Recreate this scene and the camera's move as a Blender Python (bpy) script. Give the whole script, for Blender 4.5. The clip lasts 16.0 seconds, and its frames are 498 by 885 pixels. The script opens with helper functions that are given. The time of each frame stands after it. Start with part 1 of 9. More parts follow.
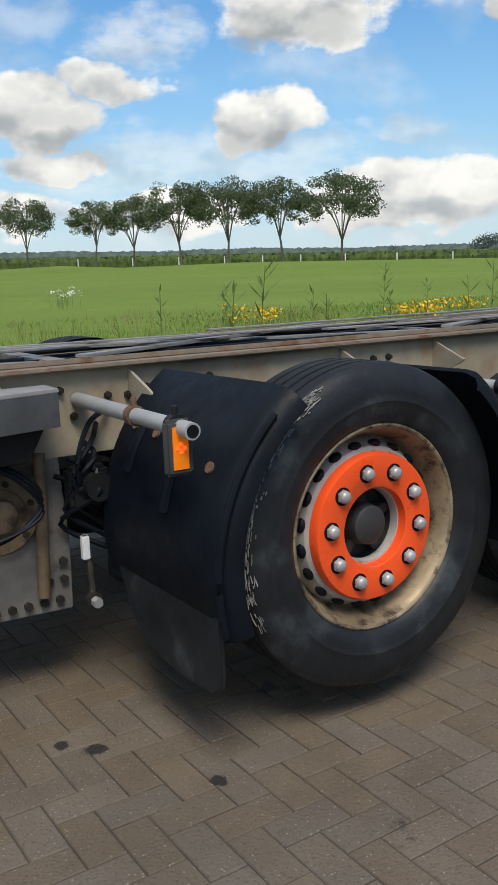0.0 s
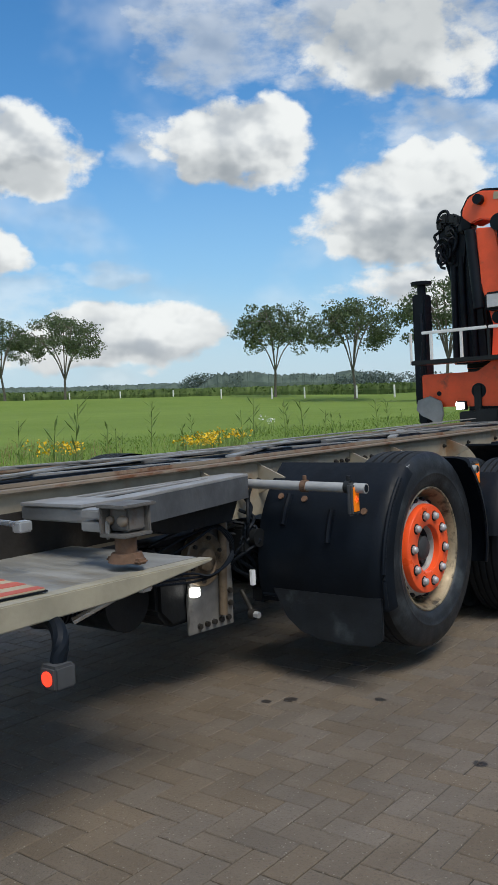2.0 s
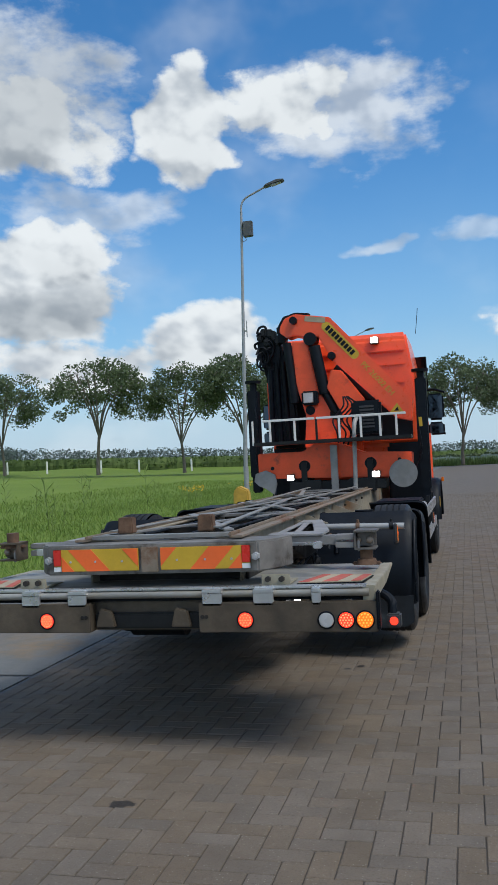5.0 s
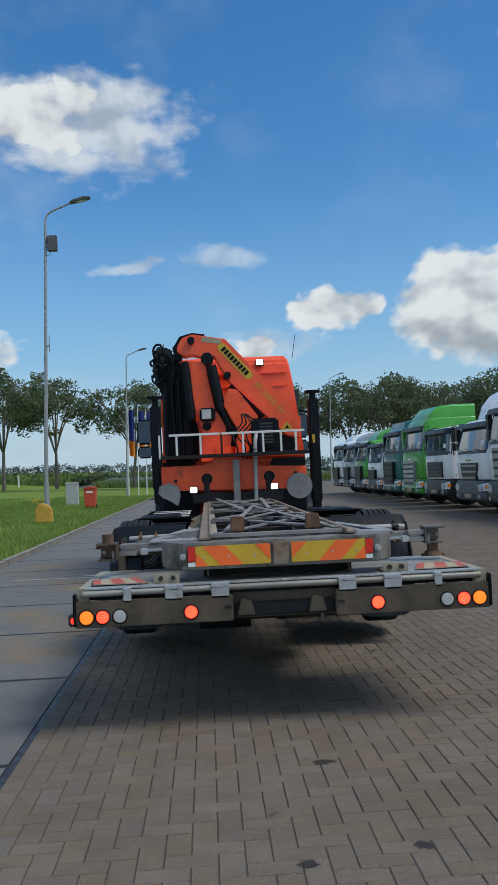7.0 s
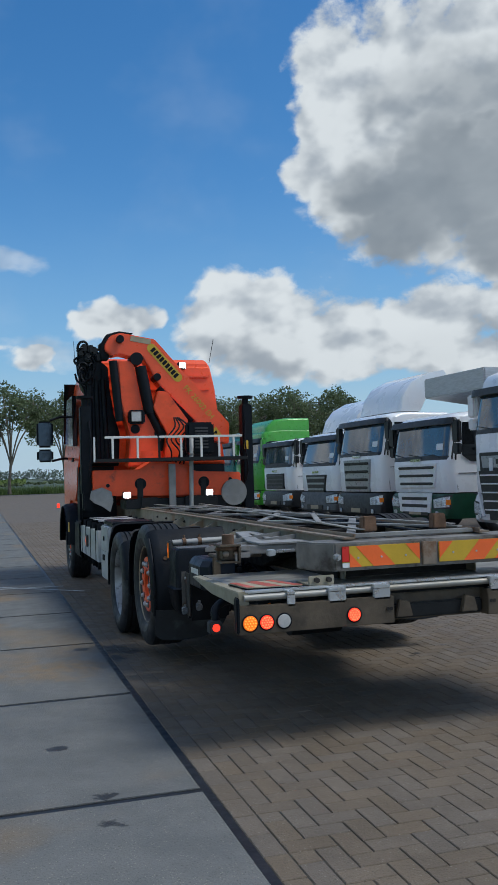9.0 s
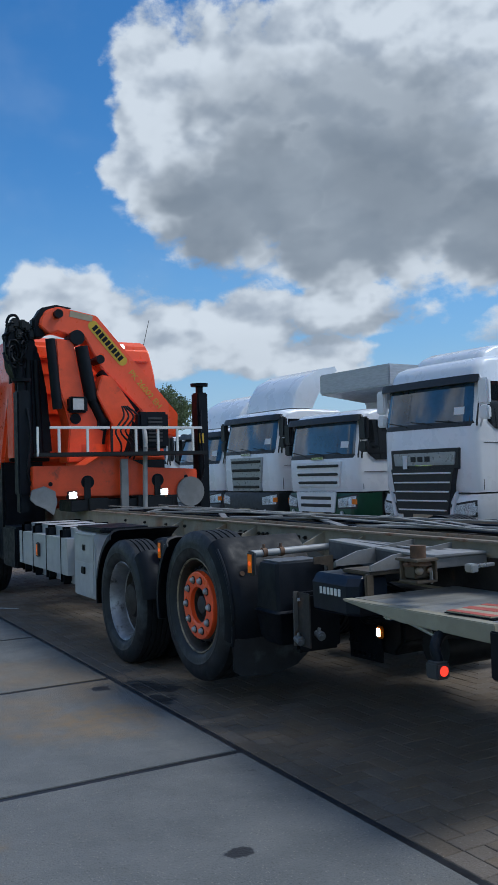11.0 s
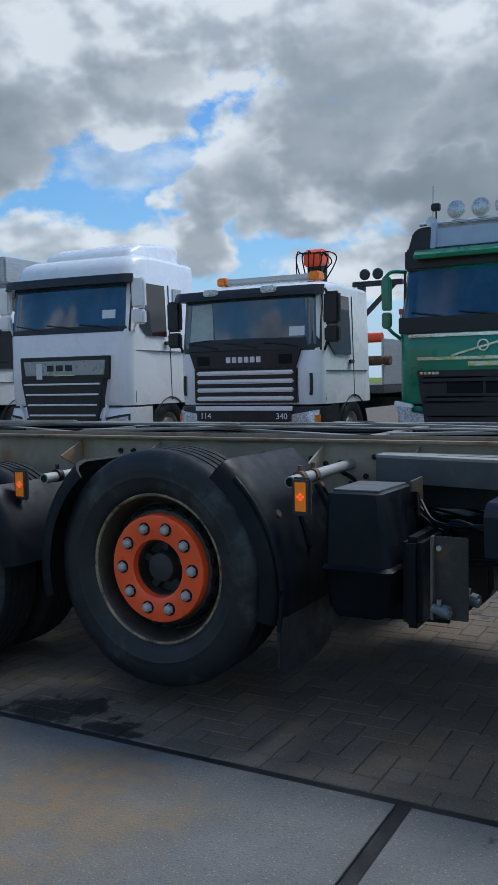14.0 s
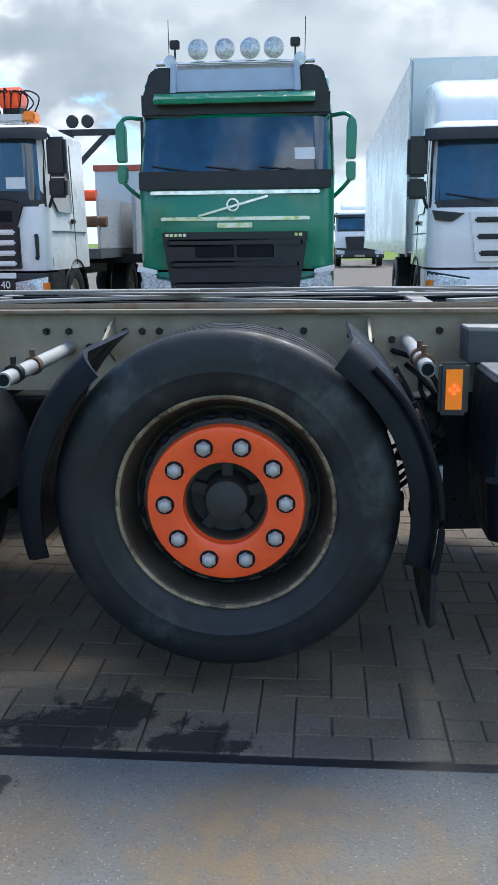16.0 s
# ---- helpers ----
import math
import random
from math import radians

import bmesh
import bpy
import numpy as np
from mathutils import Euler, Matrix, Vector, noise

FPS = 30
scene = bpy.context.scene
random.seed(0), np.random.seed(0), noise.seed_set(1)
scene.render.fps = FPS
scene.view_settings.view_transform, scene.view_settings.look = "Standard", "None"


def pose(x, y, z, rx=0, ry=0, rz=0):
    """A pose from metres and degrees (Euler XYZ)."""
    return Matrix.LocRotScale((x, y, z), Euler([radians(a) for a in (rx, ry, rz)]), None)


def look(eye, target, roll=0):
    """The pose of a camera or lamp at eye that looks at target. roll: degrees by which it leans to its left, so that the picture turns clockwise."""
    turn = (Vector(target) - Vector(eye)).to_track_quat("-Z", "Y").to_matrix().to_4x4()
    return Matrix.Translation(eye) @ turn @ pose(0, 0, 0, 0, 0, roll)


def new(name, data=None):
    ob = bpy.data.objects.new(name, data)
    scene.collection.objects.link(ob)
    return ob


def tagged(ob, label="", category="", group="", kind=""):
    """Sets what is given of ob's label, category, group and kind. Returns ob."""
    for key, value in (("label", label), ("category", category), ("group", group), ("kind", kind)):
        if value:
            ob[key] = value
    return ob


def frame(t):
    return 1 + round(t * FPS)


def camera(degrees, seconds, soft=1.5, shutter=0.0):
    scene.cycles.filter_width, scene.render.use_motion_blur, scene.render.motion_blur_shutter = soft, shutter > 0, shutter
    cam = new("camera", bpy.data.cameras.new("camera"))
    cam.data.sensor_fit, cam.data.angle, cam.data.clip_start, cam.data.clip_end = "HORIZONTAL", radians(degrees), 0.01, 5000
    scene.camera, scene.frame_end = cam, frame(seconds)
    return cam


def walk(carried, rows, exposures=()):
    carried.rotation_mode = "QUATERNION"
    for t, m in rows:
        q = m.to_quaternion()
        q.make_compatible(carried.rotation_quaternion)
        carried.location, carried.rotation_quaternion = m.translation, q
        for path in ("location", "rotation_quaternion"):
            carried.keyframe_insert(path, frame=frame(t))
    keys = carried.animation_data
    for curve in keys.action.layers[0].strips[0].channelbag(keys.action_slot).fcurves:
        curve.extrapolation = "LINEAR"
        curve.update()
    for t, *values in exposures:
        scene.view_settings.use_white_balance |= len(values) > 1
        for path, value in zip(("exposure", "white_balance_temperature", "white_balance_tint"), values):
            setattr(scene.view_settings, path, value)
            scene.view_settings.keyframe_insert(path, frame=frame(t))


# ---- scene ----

# ---------------------------------------------------------------- camera
cam = camera(31.8, 16.0, soft=1.1)
PATH = [
    (0, (3.013, -1.642, 1.299), (1.364, -0.571, 0.935), -2.1),
    (0.5, (3.126, -2.213, 1.322), (1.581, -0.974, 1.042), -2.6),
    (1, (3.139, -2.765, 1.314), (1.686, -1.407, 1.11), -2.6),
    (1.5, (3.164, -3.343, 1.324), (1.803, -1.883, 1.193), -2.8),
    (2, (3.128, -3.913, 1.323), (1.892, -2.342, 1.241), -2.8),
    (2.5, (3.049, -4.503, 1.35), (1.957, -2.828, 1.311), -2.9),
    (3, (2.911, -5.061, 1.358), (1.971, -3.295, 1.345), -2.9),
    (3.5, (2.67, -5.559, 1.381), (1.832, -3.743, 1.386), -2.9),
    (4, (2.39, -6.047, 1.399), (1.666, -4.183, 1.42), -3.0),
    (4.5, (2.003, -6.428, 1.404), (1.378, -4.529, 1.445), -3.0),
    (5, (1.613, -6.827, 1.419), (1.133, -4.886, 1.471), -2.9),
    (7.5, (-0.941, -7.646, 1.437), (-0.716, -5.66, 1.506), -2.5),
    (8, (-1.467, -7.563, 1.443), (-1.117, -5.595, 1.515), -2.3),
    (8.5, (-1.991, -7.353, 1.437), (-1.512, -5.412, 1.513), -1.9),
    (9, (-2.43, -7.018, 1.417), (-1.838, -5.11, 1.496), -1.7),
    (11.5, (-3.841, -4.662, 1.442), (-2.741, -2.993, 1.506), -1.7),
    (12, (-4.023, -4.164, 1.443), (-2.78, -2.598, 1.499), -1.8),
    (12.5, (-4.121, -3.608, 1.422), (-2.732, -2.169, 1.439), -1.6),
    (13, (-4.177, -3.077, 1.426), (-2.656, -1.779, 1.395), -1.5),
    (13.5, (-4.119, -2.53, 1.371), (-2.464, -1.41, 1.299), -1.3),
    (14, (-4.007, -1.99, 1.329), (-2.256, -1.035, 1.186), -1.1),
    (14.5, (-3.838, -1.508, 1.302), (-2.017, -0.715, 1.071), -1.1),
    (15, (-3.643, -1.062, 1.273), (-1.779, -0.402, 0.969), -1.2),
    (15.5, (-3.501, -0.672, 1.25), (-1.59, -0.221, 0.872), -0.8),
    (16, (-3.444, -0.258, 1.283), (-1.501, -0.097, 0.836), -0.6),
]
walk(cam, [(t, look(eye, target, roll)) for t, eye, target, roll in PATH], exposures=[(0, 0.22, 6700, 8), (2.5, 0.06, 6250, 7), (5, 0.02, 6100, 7), (7.5, -0.13, 6120, 6), (9, -0.16, 6000, 6), (11.5, -0.25, 5580, 7), (12.5, -0.27, 5580, 7), (13.5, -0.26, 5700, 6), (14.5, 0.14, 5720, 6), (15, 0.29, 5720, 6), (16, 0.93, 6000, 7)])

# ---------------------------------------------------------------- light
SUN_AZ, SUN_EL = radians(116), radians(57)        # from +y towards +x, above the yard
sun_dir = Vector((math.sin(SUN_AZ) * math.cos(SUN_EL), math.cos(SUN_AZ) * math.cos(SUN_EL), math.sin(SUN_EL)))
sun_data = bpy.data.lights.new("sun", "SUN")
sun_data.energy, sun_data.angle, sun_data.color = 2.45, radians(24), (1.0, 0.925, 0.82)
sun = new("sun", sun_data)
sun.matrix_world = look(sun_dir * 50, (0, 0, 0))

world = bpy.data.worlds.new("sky")
scene.world = world
world.use_nodes = True
wt = world.node_tree
wt.nodes.clear()
w_out = wt.nodes.new("ShaderNodeOutputWorld")
w_bg = wt.nodes.new("ShaderNodeBackground")
w_sky = wt.nodes.new("ShaderNodeTexSky")
w_sky.sky_type, w_sky.sun_disc = "NISHITA", False
w_sky.sun_elevation, w_sky.sun_rotation = SUN_EL, SUN_AZ
w_sky.air_density, w_sky.dust_density, w_sky.ozone_density = 1.0, 0.6, 1.6
w_bg.inputs["Strength"].default_value = 0.094


def wn(kind, **sockets):
    """A node of the world's tree; sockets by index as i0, i1 ... : a number, a vector or another node's output."""
    n = wt.nodes.new(kind)
    for key, value in sockets.items():
        s = n.inputs[int(key[1:])]
        if isinstance(value, bpy.types.NodeSocket):
            wt.links.new(value, s)
        else:
            s.default_value = value
    return n


def wm(op, a, b=0.0, c=0.0):
    n = wn("ShaderNodeMath", i0=a, i1=b, i2=c)
    n.operation = op
    return n.outputs[0]


def wrange(v, lo, hi, a=0.0, b=1.0, smooth=True):
    n = wt.nodes.new("ShaderNodeMapRange")
    n.interpolation_type = "SMOOTHSTEP" if smooth else "LINEAR"
    wt.links.new(v, n.inputs[0])
    for k, val in zip((1, 2, 3, 4), (lo, hi, a, b)):
        n.inputs[k].default_value = val
    return n.outputs[0]


def wmix(fac, a, b):
    n = wt.nodes.new("ShaderNodeMix")
    n.data_type = "RGBA"
    for s, v in ((n.inputs[0], fac), (n.inputs[6], a), (n.inputs[7], b)):
        if isinstance(v, bpy.types.NodeSocket):
            wt.links.new(v, s)
        else:
            s.default_value = v
    return n.outputs[2]


w_tc = wt.nodes.new("ShaderNodeTexCoord")
w_dir = w_tc.outputs["Generated"]
w_sep = wn("ShaderNodeSeparateXYZ", i0=w_dir)
w_az0 = wm("MULTIPLY", wm("ARCTAN2", w_sep.outputs[0], w_sep.outputs[1]), 57.2958)
w_el0 = wm("MULTIPLY", wm("ARCSINE", w_sep.outputs[2]), 57.2958)
w_co = wn("ShaderNodeCombineXYZ", i0=w_az0, i1=wm("MULTIPLY", w_el0, 1.35))


def w_noise(at, scale, detail, rough):
    n = wn("ShaderNodeTexNoise", i0=at)
    n.inputs["Scale"].default_value, n.inputs["Detail"].default_value, n.inputs["Roughness"].default_value = scale, detail, rough
    return n


n_warp = w_noise(w_co.outputs[0], 0.22, 3.0, 0.5)
w_rgb = wn("ShaderNodeSeparateColor", i0=n_warp.outputs[1])
w_az = wm("MULTIPLY_ADD", wm("SUBTRACT", w_rgb.outputs[0], 0.5), 7.0, w_az0)
w_el = wm("MULTIPLY_ADD", wm("SUBTRACT", w_rgb.outputs[1], 0.5), 3.6, w_el0)
n_puff = w_noise(w_co.outputs[0], 0.24, 6.0, 0.50)
w_up = wn("ShaderNodeVectorMath", i0=w_co.outputs[0], i1=(0.7, 1.5, 0))
n_lit = w_noise(w_up.outputs[0], 0.24, 3.0, 0.5)
n_body = w_noise(w_co.outputs[0], 0.24, 3.0, 0.5)
n_soft = w_noise(w_co.outputs[0], 0.10, 4.0, 0.5)
w_long = wn("ShaderNodeVectorMath", i0=w_co.outputs[0], i1=(0.72, 1.0, 1.0))
w_long.operation = "MULTIPLY"
n_streak = w_noise(w_long.outputs[0], 0.42, 6.0, 0.58)
n_curl = w_noise(w_co.outputs[0], 0.95, 5.0, 0.6)
puff = wm("SUBTRACT", n_puff.outputs[0], 0.5)
field, belly, gloom = None, None, None


def cloud(az, el, ha, he, gain, grey):
    """A cumulus: an ellipse in azimuth and height (degrees), its density and how grey its underside is; noise breaks it up."""
    global field, belly
    da = wm("DIVIDE", wm("SUBTRACT", w_az, az), ha)
    de = wm("DIVIDE", wm("SUBTRACT", w_el, el), he)
    r2 = wm("MULTIPLY_ADD", da, da, wm("MULTIPLY", de, de))
    one = wm("MULTIPLY", wm("SUBTRACT", 1.0, r2), gain)
    field = one if field is None else wm("MAXIMUM", field, one)
    dark = wm("MULTIPLY", wrange(wm("ADD", de, wm("MULTIPLY", r2, 0.45)), 0.5, -0.75), wm("MULTIPLY", wrange(r2, 1.5, 0.3), grey))
    belly = dark if belly is None else wm("MAXIMUM", belly, dark)


veil = None


def soft(az, el, ha, he, amount):
    """A thin, streaky cloud with no hard rim; amount is how much it hides the blue."""
    global veil
    da = wm("DIVIDE", wm("SUBTRACT", w_az, az), ha)
    de = wm("DIVIDE", wm("SUBTRACT", w_el, el), he)
    r2 = wm("MULTIPLY_ADD", da, da, wm("MULTIPLY", de, de))
    one = wm("MULTIPLY", wrange(wm("MULTIPLY_ADD", wm("SUBTRACT", n_streak.outputs[0], 0.5), 2.6, wm("SUBTRACT", 1.0, r2)), -0.10, 1.0), amount)
    veil = one if veil is None else wm("MAXIMUM", veil, one)


def shade(az, el, ha, he, amount):
    """A thick part of the clouds that lets less light through."""
    global gloom
    da = wm("DIVIDE", wm("SUBTRACT", wm("MULTIPLY_ADD", wm("SUBTRACT", n_lit.outputs[0], 0.5), 9.0, w_az), az), ha)
    de = wm("DIVIDE", wm("SUBTRACT", wm("MULTIPLY_ADD", wm("SUBTRACT", n_lit.outputs[0], 0.5), 6.0, w_el), el), he)
    r2 = wm("MULTIPLY_ADD", da, da, wm("MULTIPLY", de, de))
    one = wm("MULTIPLY", wrange(r2, 1.25, 0.15), amount)
    gloom = one if gloom is None else wm("MAXIMUM", gloom, one)


# west and north-west, over the polder
cloud(-52.8, 16.2, 5.4, 3.0, 1.10, 0.85)
soft(-43.0, 16.6, 4.0, 2.4, 0.45)
cloud(-69.8, 10.5, 3.9, 1.8, 1.05, 0.70)
cloud(-64.8, 11.8, 3.4, 1.1, 0.85, 0.45)
cloud(-68.2, 7.6, 4.2, 1.3, 1.05, 0.60)
cloud(-55.4, 9.8, 3.3, 1.8, 1.05, 0.75)
cloud(-46.5, 4.9, 8.5, 2.2, 1.15, 0.35)
cloud(-61.0, 4.2, 9.0, 1.2, 0.75, 0.20)
cloud(-75.0, 4.4, 8.0, 1.6, 0.85, 0.25)
soft(-62.8, 14.3, 4.2, 2.0, 0.55)
soft(-60.0, 7.4, 13.0, 2.6, 0.42)
soft(-47.2, 8.9, 3.0, 1.0, 0.45)
soft(-47.5, 9.2, 3.0, 1.3, 0.40)
soft(-71.0, 15.5, 5.0, 2.0, 0.35)
cloud(-38.9, 16.6, 5.6, 2.8, 1.15, 0.70)
cloud(-27.8, 11.6, 6.6, 3.5, 1.20, 0.75)
cloud(-27.6, 21.2, 6.2, 3.2, 0.85, 0.60)
soft(-28.5, 23.2, 9.0, 5.0, 0.85)
soft(-39.5, 23.0, 5.6, 4.0, 0.62)
soft(-23.5, 16.4, 6.5, 1.9, 0.60)
cloud(-25.2, 14.2, 3.4, 2.0, 0.90, 0.55)
cloud(-17.2, 21.4, 3.3, 4.1, 1.15, 0.30)
soft(-7.0, 22.0, 8.0, 3.6, 0.78)
cloud(-10.5, 22.4, 4.5, 2.2, 0.70, 0.20)
cloud(-16.2, 8.4, 4.4, 2.2, 1.05, 0.40)
cloud(-24.5, 7.0, 8.0, 1.8, 0.80, 0.30)
soft(-4.1, 13.7, 2.8, 0.5, 0.55)
soft(1.8, 13.8, 4.0, 1.1, 0.45)
cloud(3.4, 8.2, 1.9, 1.0, 0.95, 0.25)
soft(4.5, 8.6, 3.6, 1.3, 0.40)
cloud(9.0, 10.4, 2.5, 1.4, 1.10, 0.35)
cloud(17.7, 9.8, 5.6, 3.6, 1.30, 0.42)
# north-east and east, over the lorries
cloud(23.3, 22.0, 3.2, 6.4, 1.10, 0.15)
cloud(28.6, 20.5, 6.8, 8.2, 1.50, 0.25)
cloud(40.0, 19.0, 12.0, 7.6, 1.70, 0.35)
cloud(29.5, 9.2, 5.0, 2.7, 1.15, 0.40)
cloud(23.6, 8.8, 4.4, 2.6, 1.10, 0.25)
cloud(36.0, 10.4, 5.0, 1.9, 1.10, 0.30)
cloud(33.0, 7.2, 5.5, 1.6, 1.05, 0.25)
cloud(50.5, 8.5, 7.6, 2.1, 1.05, 0.25)
cloud(54.5, 22.5, 9.0, 6.0, 1.50, 0.30)
cloud(51.5, 17.4, 6.0, 3.2, 1.20, 0.30)
cloud(38.5, 26.0, 11.0, 4.6, 1.60, 0.30)
cloud(36.5, 13.6, 7.0, 2.6, 1.15, 0.45)
cloud(45.0, 13.4, 4.0, 2.6, 1.15, 0.45)
cloud(69.0, 21.0, 9.0, 5.0, 1.40, 0.35)
soft(33.0, 20.0, 12.0, 9.0, 0.80)
cloud(58.6, 10.6, 2.6, 4.0, 1.20, 0.45)
cloud(54.0, 16.6, 5.0, 2.2, 1.15, 0.25)
soft(54.0, 13.5, 4.5, 2.0, 0.60)
cloud(65.5, 13.5, 7.0, 5.4, 1.35, 0.50)
cloud(62.0, 21.5, 7.0, 4.0, 1.20, 0.30)
cloud(77.0, 15.0, 12.0, 8.0, 1.60, 0.40)
cloud(71.0, 6.8, 8.0, 2.2, 1.10, 0.20)
cloud(93.0, 12.0, 17.0, 9.0, 1.60, 0.40)
cloud(110, 8.0, 14.0, 5.0, 1.20, 0.35)
# round the rest of the sky
cloud(135, 30, 26, 12, 1.1, 0.6)
cloud(165, 16, 16, 6, 1.0, 0.4)
cloud(-165, 34, 24, 11, 1.0, 0.4)
cloud(-155, 14, 16, 6, 1.1, 0.4)
cloud(-122, 40, 20, 8, 1.0, 0.4)
cloud(-95, 60, 30, 10, 0.9, 0.3)
cloud(60, 62, 40, 14, 1.0, 0.6)
cloud(-60, 58, 40, 12, 0.9, 0.4)
# clouds out of view, added to brighten faces turned west
cloud(-86.0, 17.0, 6.0, 2.6, 1.10, 0.30)
cloud(-103.0, 16.0, 11.0, 4.5, 1.20, 0.30)
cloud(-96.0, 33.0, 8.0, 3.4, 1.00, 0.30)
cloud(-120.0, 24.0, 12.0, 5.0, 1.20, 0.30)
cloud(-138.0, 20.0, 12.0, 5.0, 1.10, 0.30)
cloud(-112.0, 9.0, 14.0, 3.0, 1.10, 0.20)
cloud(-72.0, 43.0, 9.0, 3.0, 0.90, 0.30)
# thick, dark bodies
shade(27.0, 16.0, 4.2, 4.2, 0.98)
shade(30.5, 18.0, 5.0, 6.0, 0.98)
shade(38.5, 18.0, 10.0, 6.0, 0.95)
shade(36.0, 14.6, 7.0, 3.4, 0.95)
shade(45.0, 15.0, 6.0, 4.2, 0.92)
shade(36.0, 22.5, 11.0, 3.4, 0.72)
shade(37.0, 9.4, 5.0, 1.0, 0.50)
shade(58.4, 9.0, 2.6, 3.4, 0.75)
shade(62.0, 12.0, 3.6, 3.6, 0.70)
shade(68.0, 16.5, 7.0, 6.0, 0.90)
shade(53.5, 18.2, 4.0, 1.5, 0.60)
shade(75.0, 11.5, 7.0, 2.6, 0.90)
shade(80.0, 15.5, 12.0, 4.0, 0.85)
shade(92.0, 11.5, 7.0, 2.6, 0.85)
shade(101.0, 12.5, 9.0, 5.2, 0.75)
shade(88.0, 15.0, 18.0, 3.6, 0.75)
shade(86.0, 9.5, 18.0, 6.5, 1.0)
shade(75.5, 10.6, 9.0, 3.6, 1.0)
shade(-28.0, 23.0, 9.0, 3.6, 0.50)
shade(-40.0, 22.0, 5.0, 2.6, 0.45)
shade(-39.4, 14.6, 4.4, 1.6, 0.45)
shade(-27.6, 9.8, 5.0, 1.6, 0.50)
shade(-53.0, 14.8, 4.0, 1.2, 0.45)
shade(-70.0, 9.4, 5.0, 2.0, 0.40)
shade(-55.4, 9.0, 3.4, 1.4, 0.45)
shade(-66.0, 11.4, 4.0, 1.2, 0.35)
shade(-46.5, 3.8, 9.0, 1.6, 0.30)
shade(-24.0, 11.0, 5.0, 1.8, 0.45)
field = wm("MAXIMUM", field, -0.75)
curl = wm("SUBTRACT", n_curl.outputs[0], 0.5)
shape = wm("ADD", wm("MULTIPLY", field, 0.80), wm("MULTIPLY_ADD", curl, 0.70, wm("MULTIPLY", puff, 1.50)))
cover = wrange(shape, -0.14, 0.36)
cover = wm("MAXIMUM", cover, veil)
wisp = wm("MULTIPLY", wrange(n_soft.outputs[0], 0.48, 0.74), wrange(w_az, 10.0, -45.0, 0.08, 0.42))
cover = wm("MAXIMUM", cover, wisp)
lit = wm("SUBTRACT", n_body.outputs[0], n_lit.outputs[0])
relief = wrange(wm("MULTIPLY_ADD", lit, 1.7, wm("MULTIPLY_ADD", curl, 0.25, wm("MULTIPLY", puff, 0.7))), -0.46, 0.22)
c_white, c_shade, c_dark = (8.8, 8.8, 8.7, 1), (5.0, 5.3, 5.7, 1), (2.3, 2.55, 2.85, 1)
cloud_col = wmix(relief, c_shade, c_white)
cloud_col = wmix(wm("MULTIPLY", belly, wrange(relief, 1.55, 0.20)), cloud_col, c_dark)
cloud_col = wmix(wm("MULTIPLY", gloom, 0.92), cloud_col, wmix(wrange(n_soft.outputs[0], 0.3, 0.7), (2.4, 2.7, 3.05, 1), (3.7, 4.0, 4.3, 1)))
# clouds opposite the sun are lit full on
w_dot = wn("ShaderNodeVectorMath", i0=w_dir, i1=tuple(sun_dir))
w_dot.operation = "DOT_PRODUCT"
front_lit = wt.nodes.new("ShaderNodeVectorMath")
front_lit.operation = "SCALE"
wt.links.new(cloud_col, front_lit.inputs[0])
wt.links.new(wrange(w_dot.outputs["Value"], 0.45, -0.35, 0.98, 1.03), front_lit.inputs["Scale"])
cloud_col = front_lit.outputs[0]
sky_col = wt.nodes.new("ShaderNodeHueSaturation")
sky_col.inputs["Saturation"].default_value, sky_col.inputs["Value"].default_value = 1.34, 1.50
wt.links.new(w_sky.outputs[0], sky_col.inputs["Color"])
sky_mix = wmix(wm("MULTIPLY", wrange(w_el, 20.0, 3.0), 0.55), sky_col.outputs[0], (2.9, 5.0, 7.2, 1))
sky_mix = wmix(wm("MULTIPLY", wrange(w_el, 9.0, 0.0), 0.80), sky_mix, (5.4, 6.7, 7.8, 1))
wt.links.new(wmix(cover, sky_mix, cloud_col), w_bg.inputs["Color"])
wt.links.new(w_bg.outputs[0], w_out.inputs["Surface"])

# ---------------------------------------------------------------- materials
MATS = {}


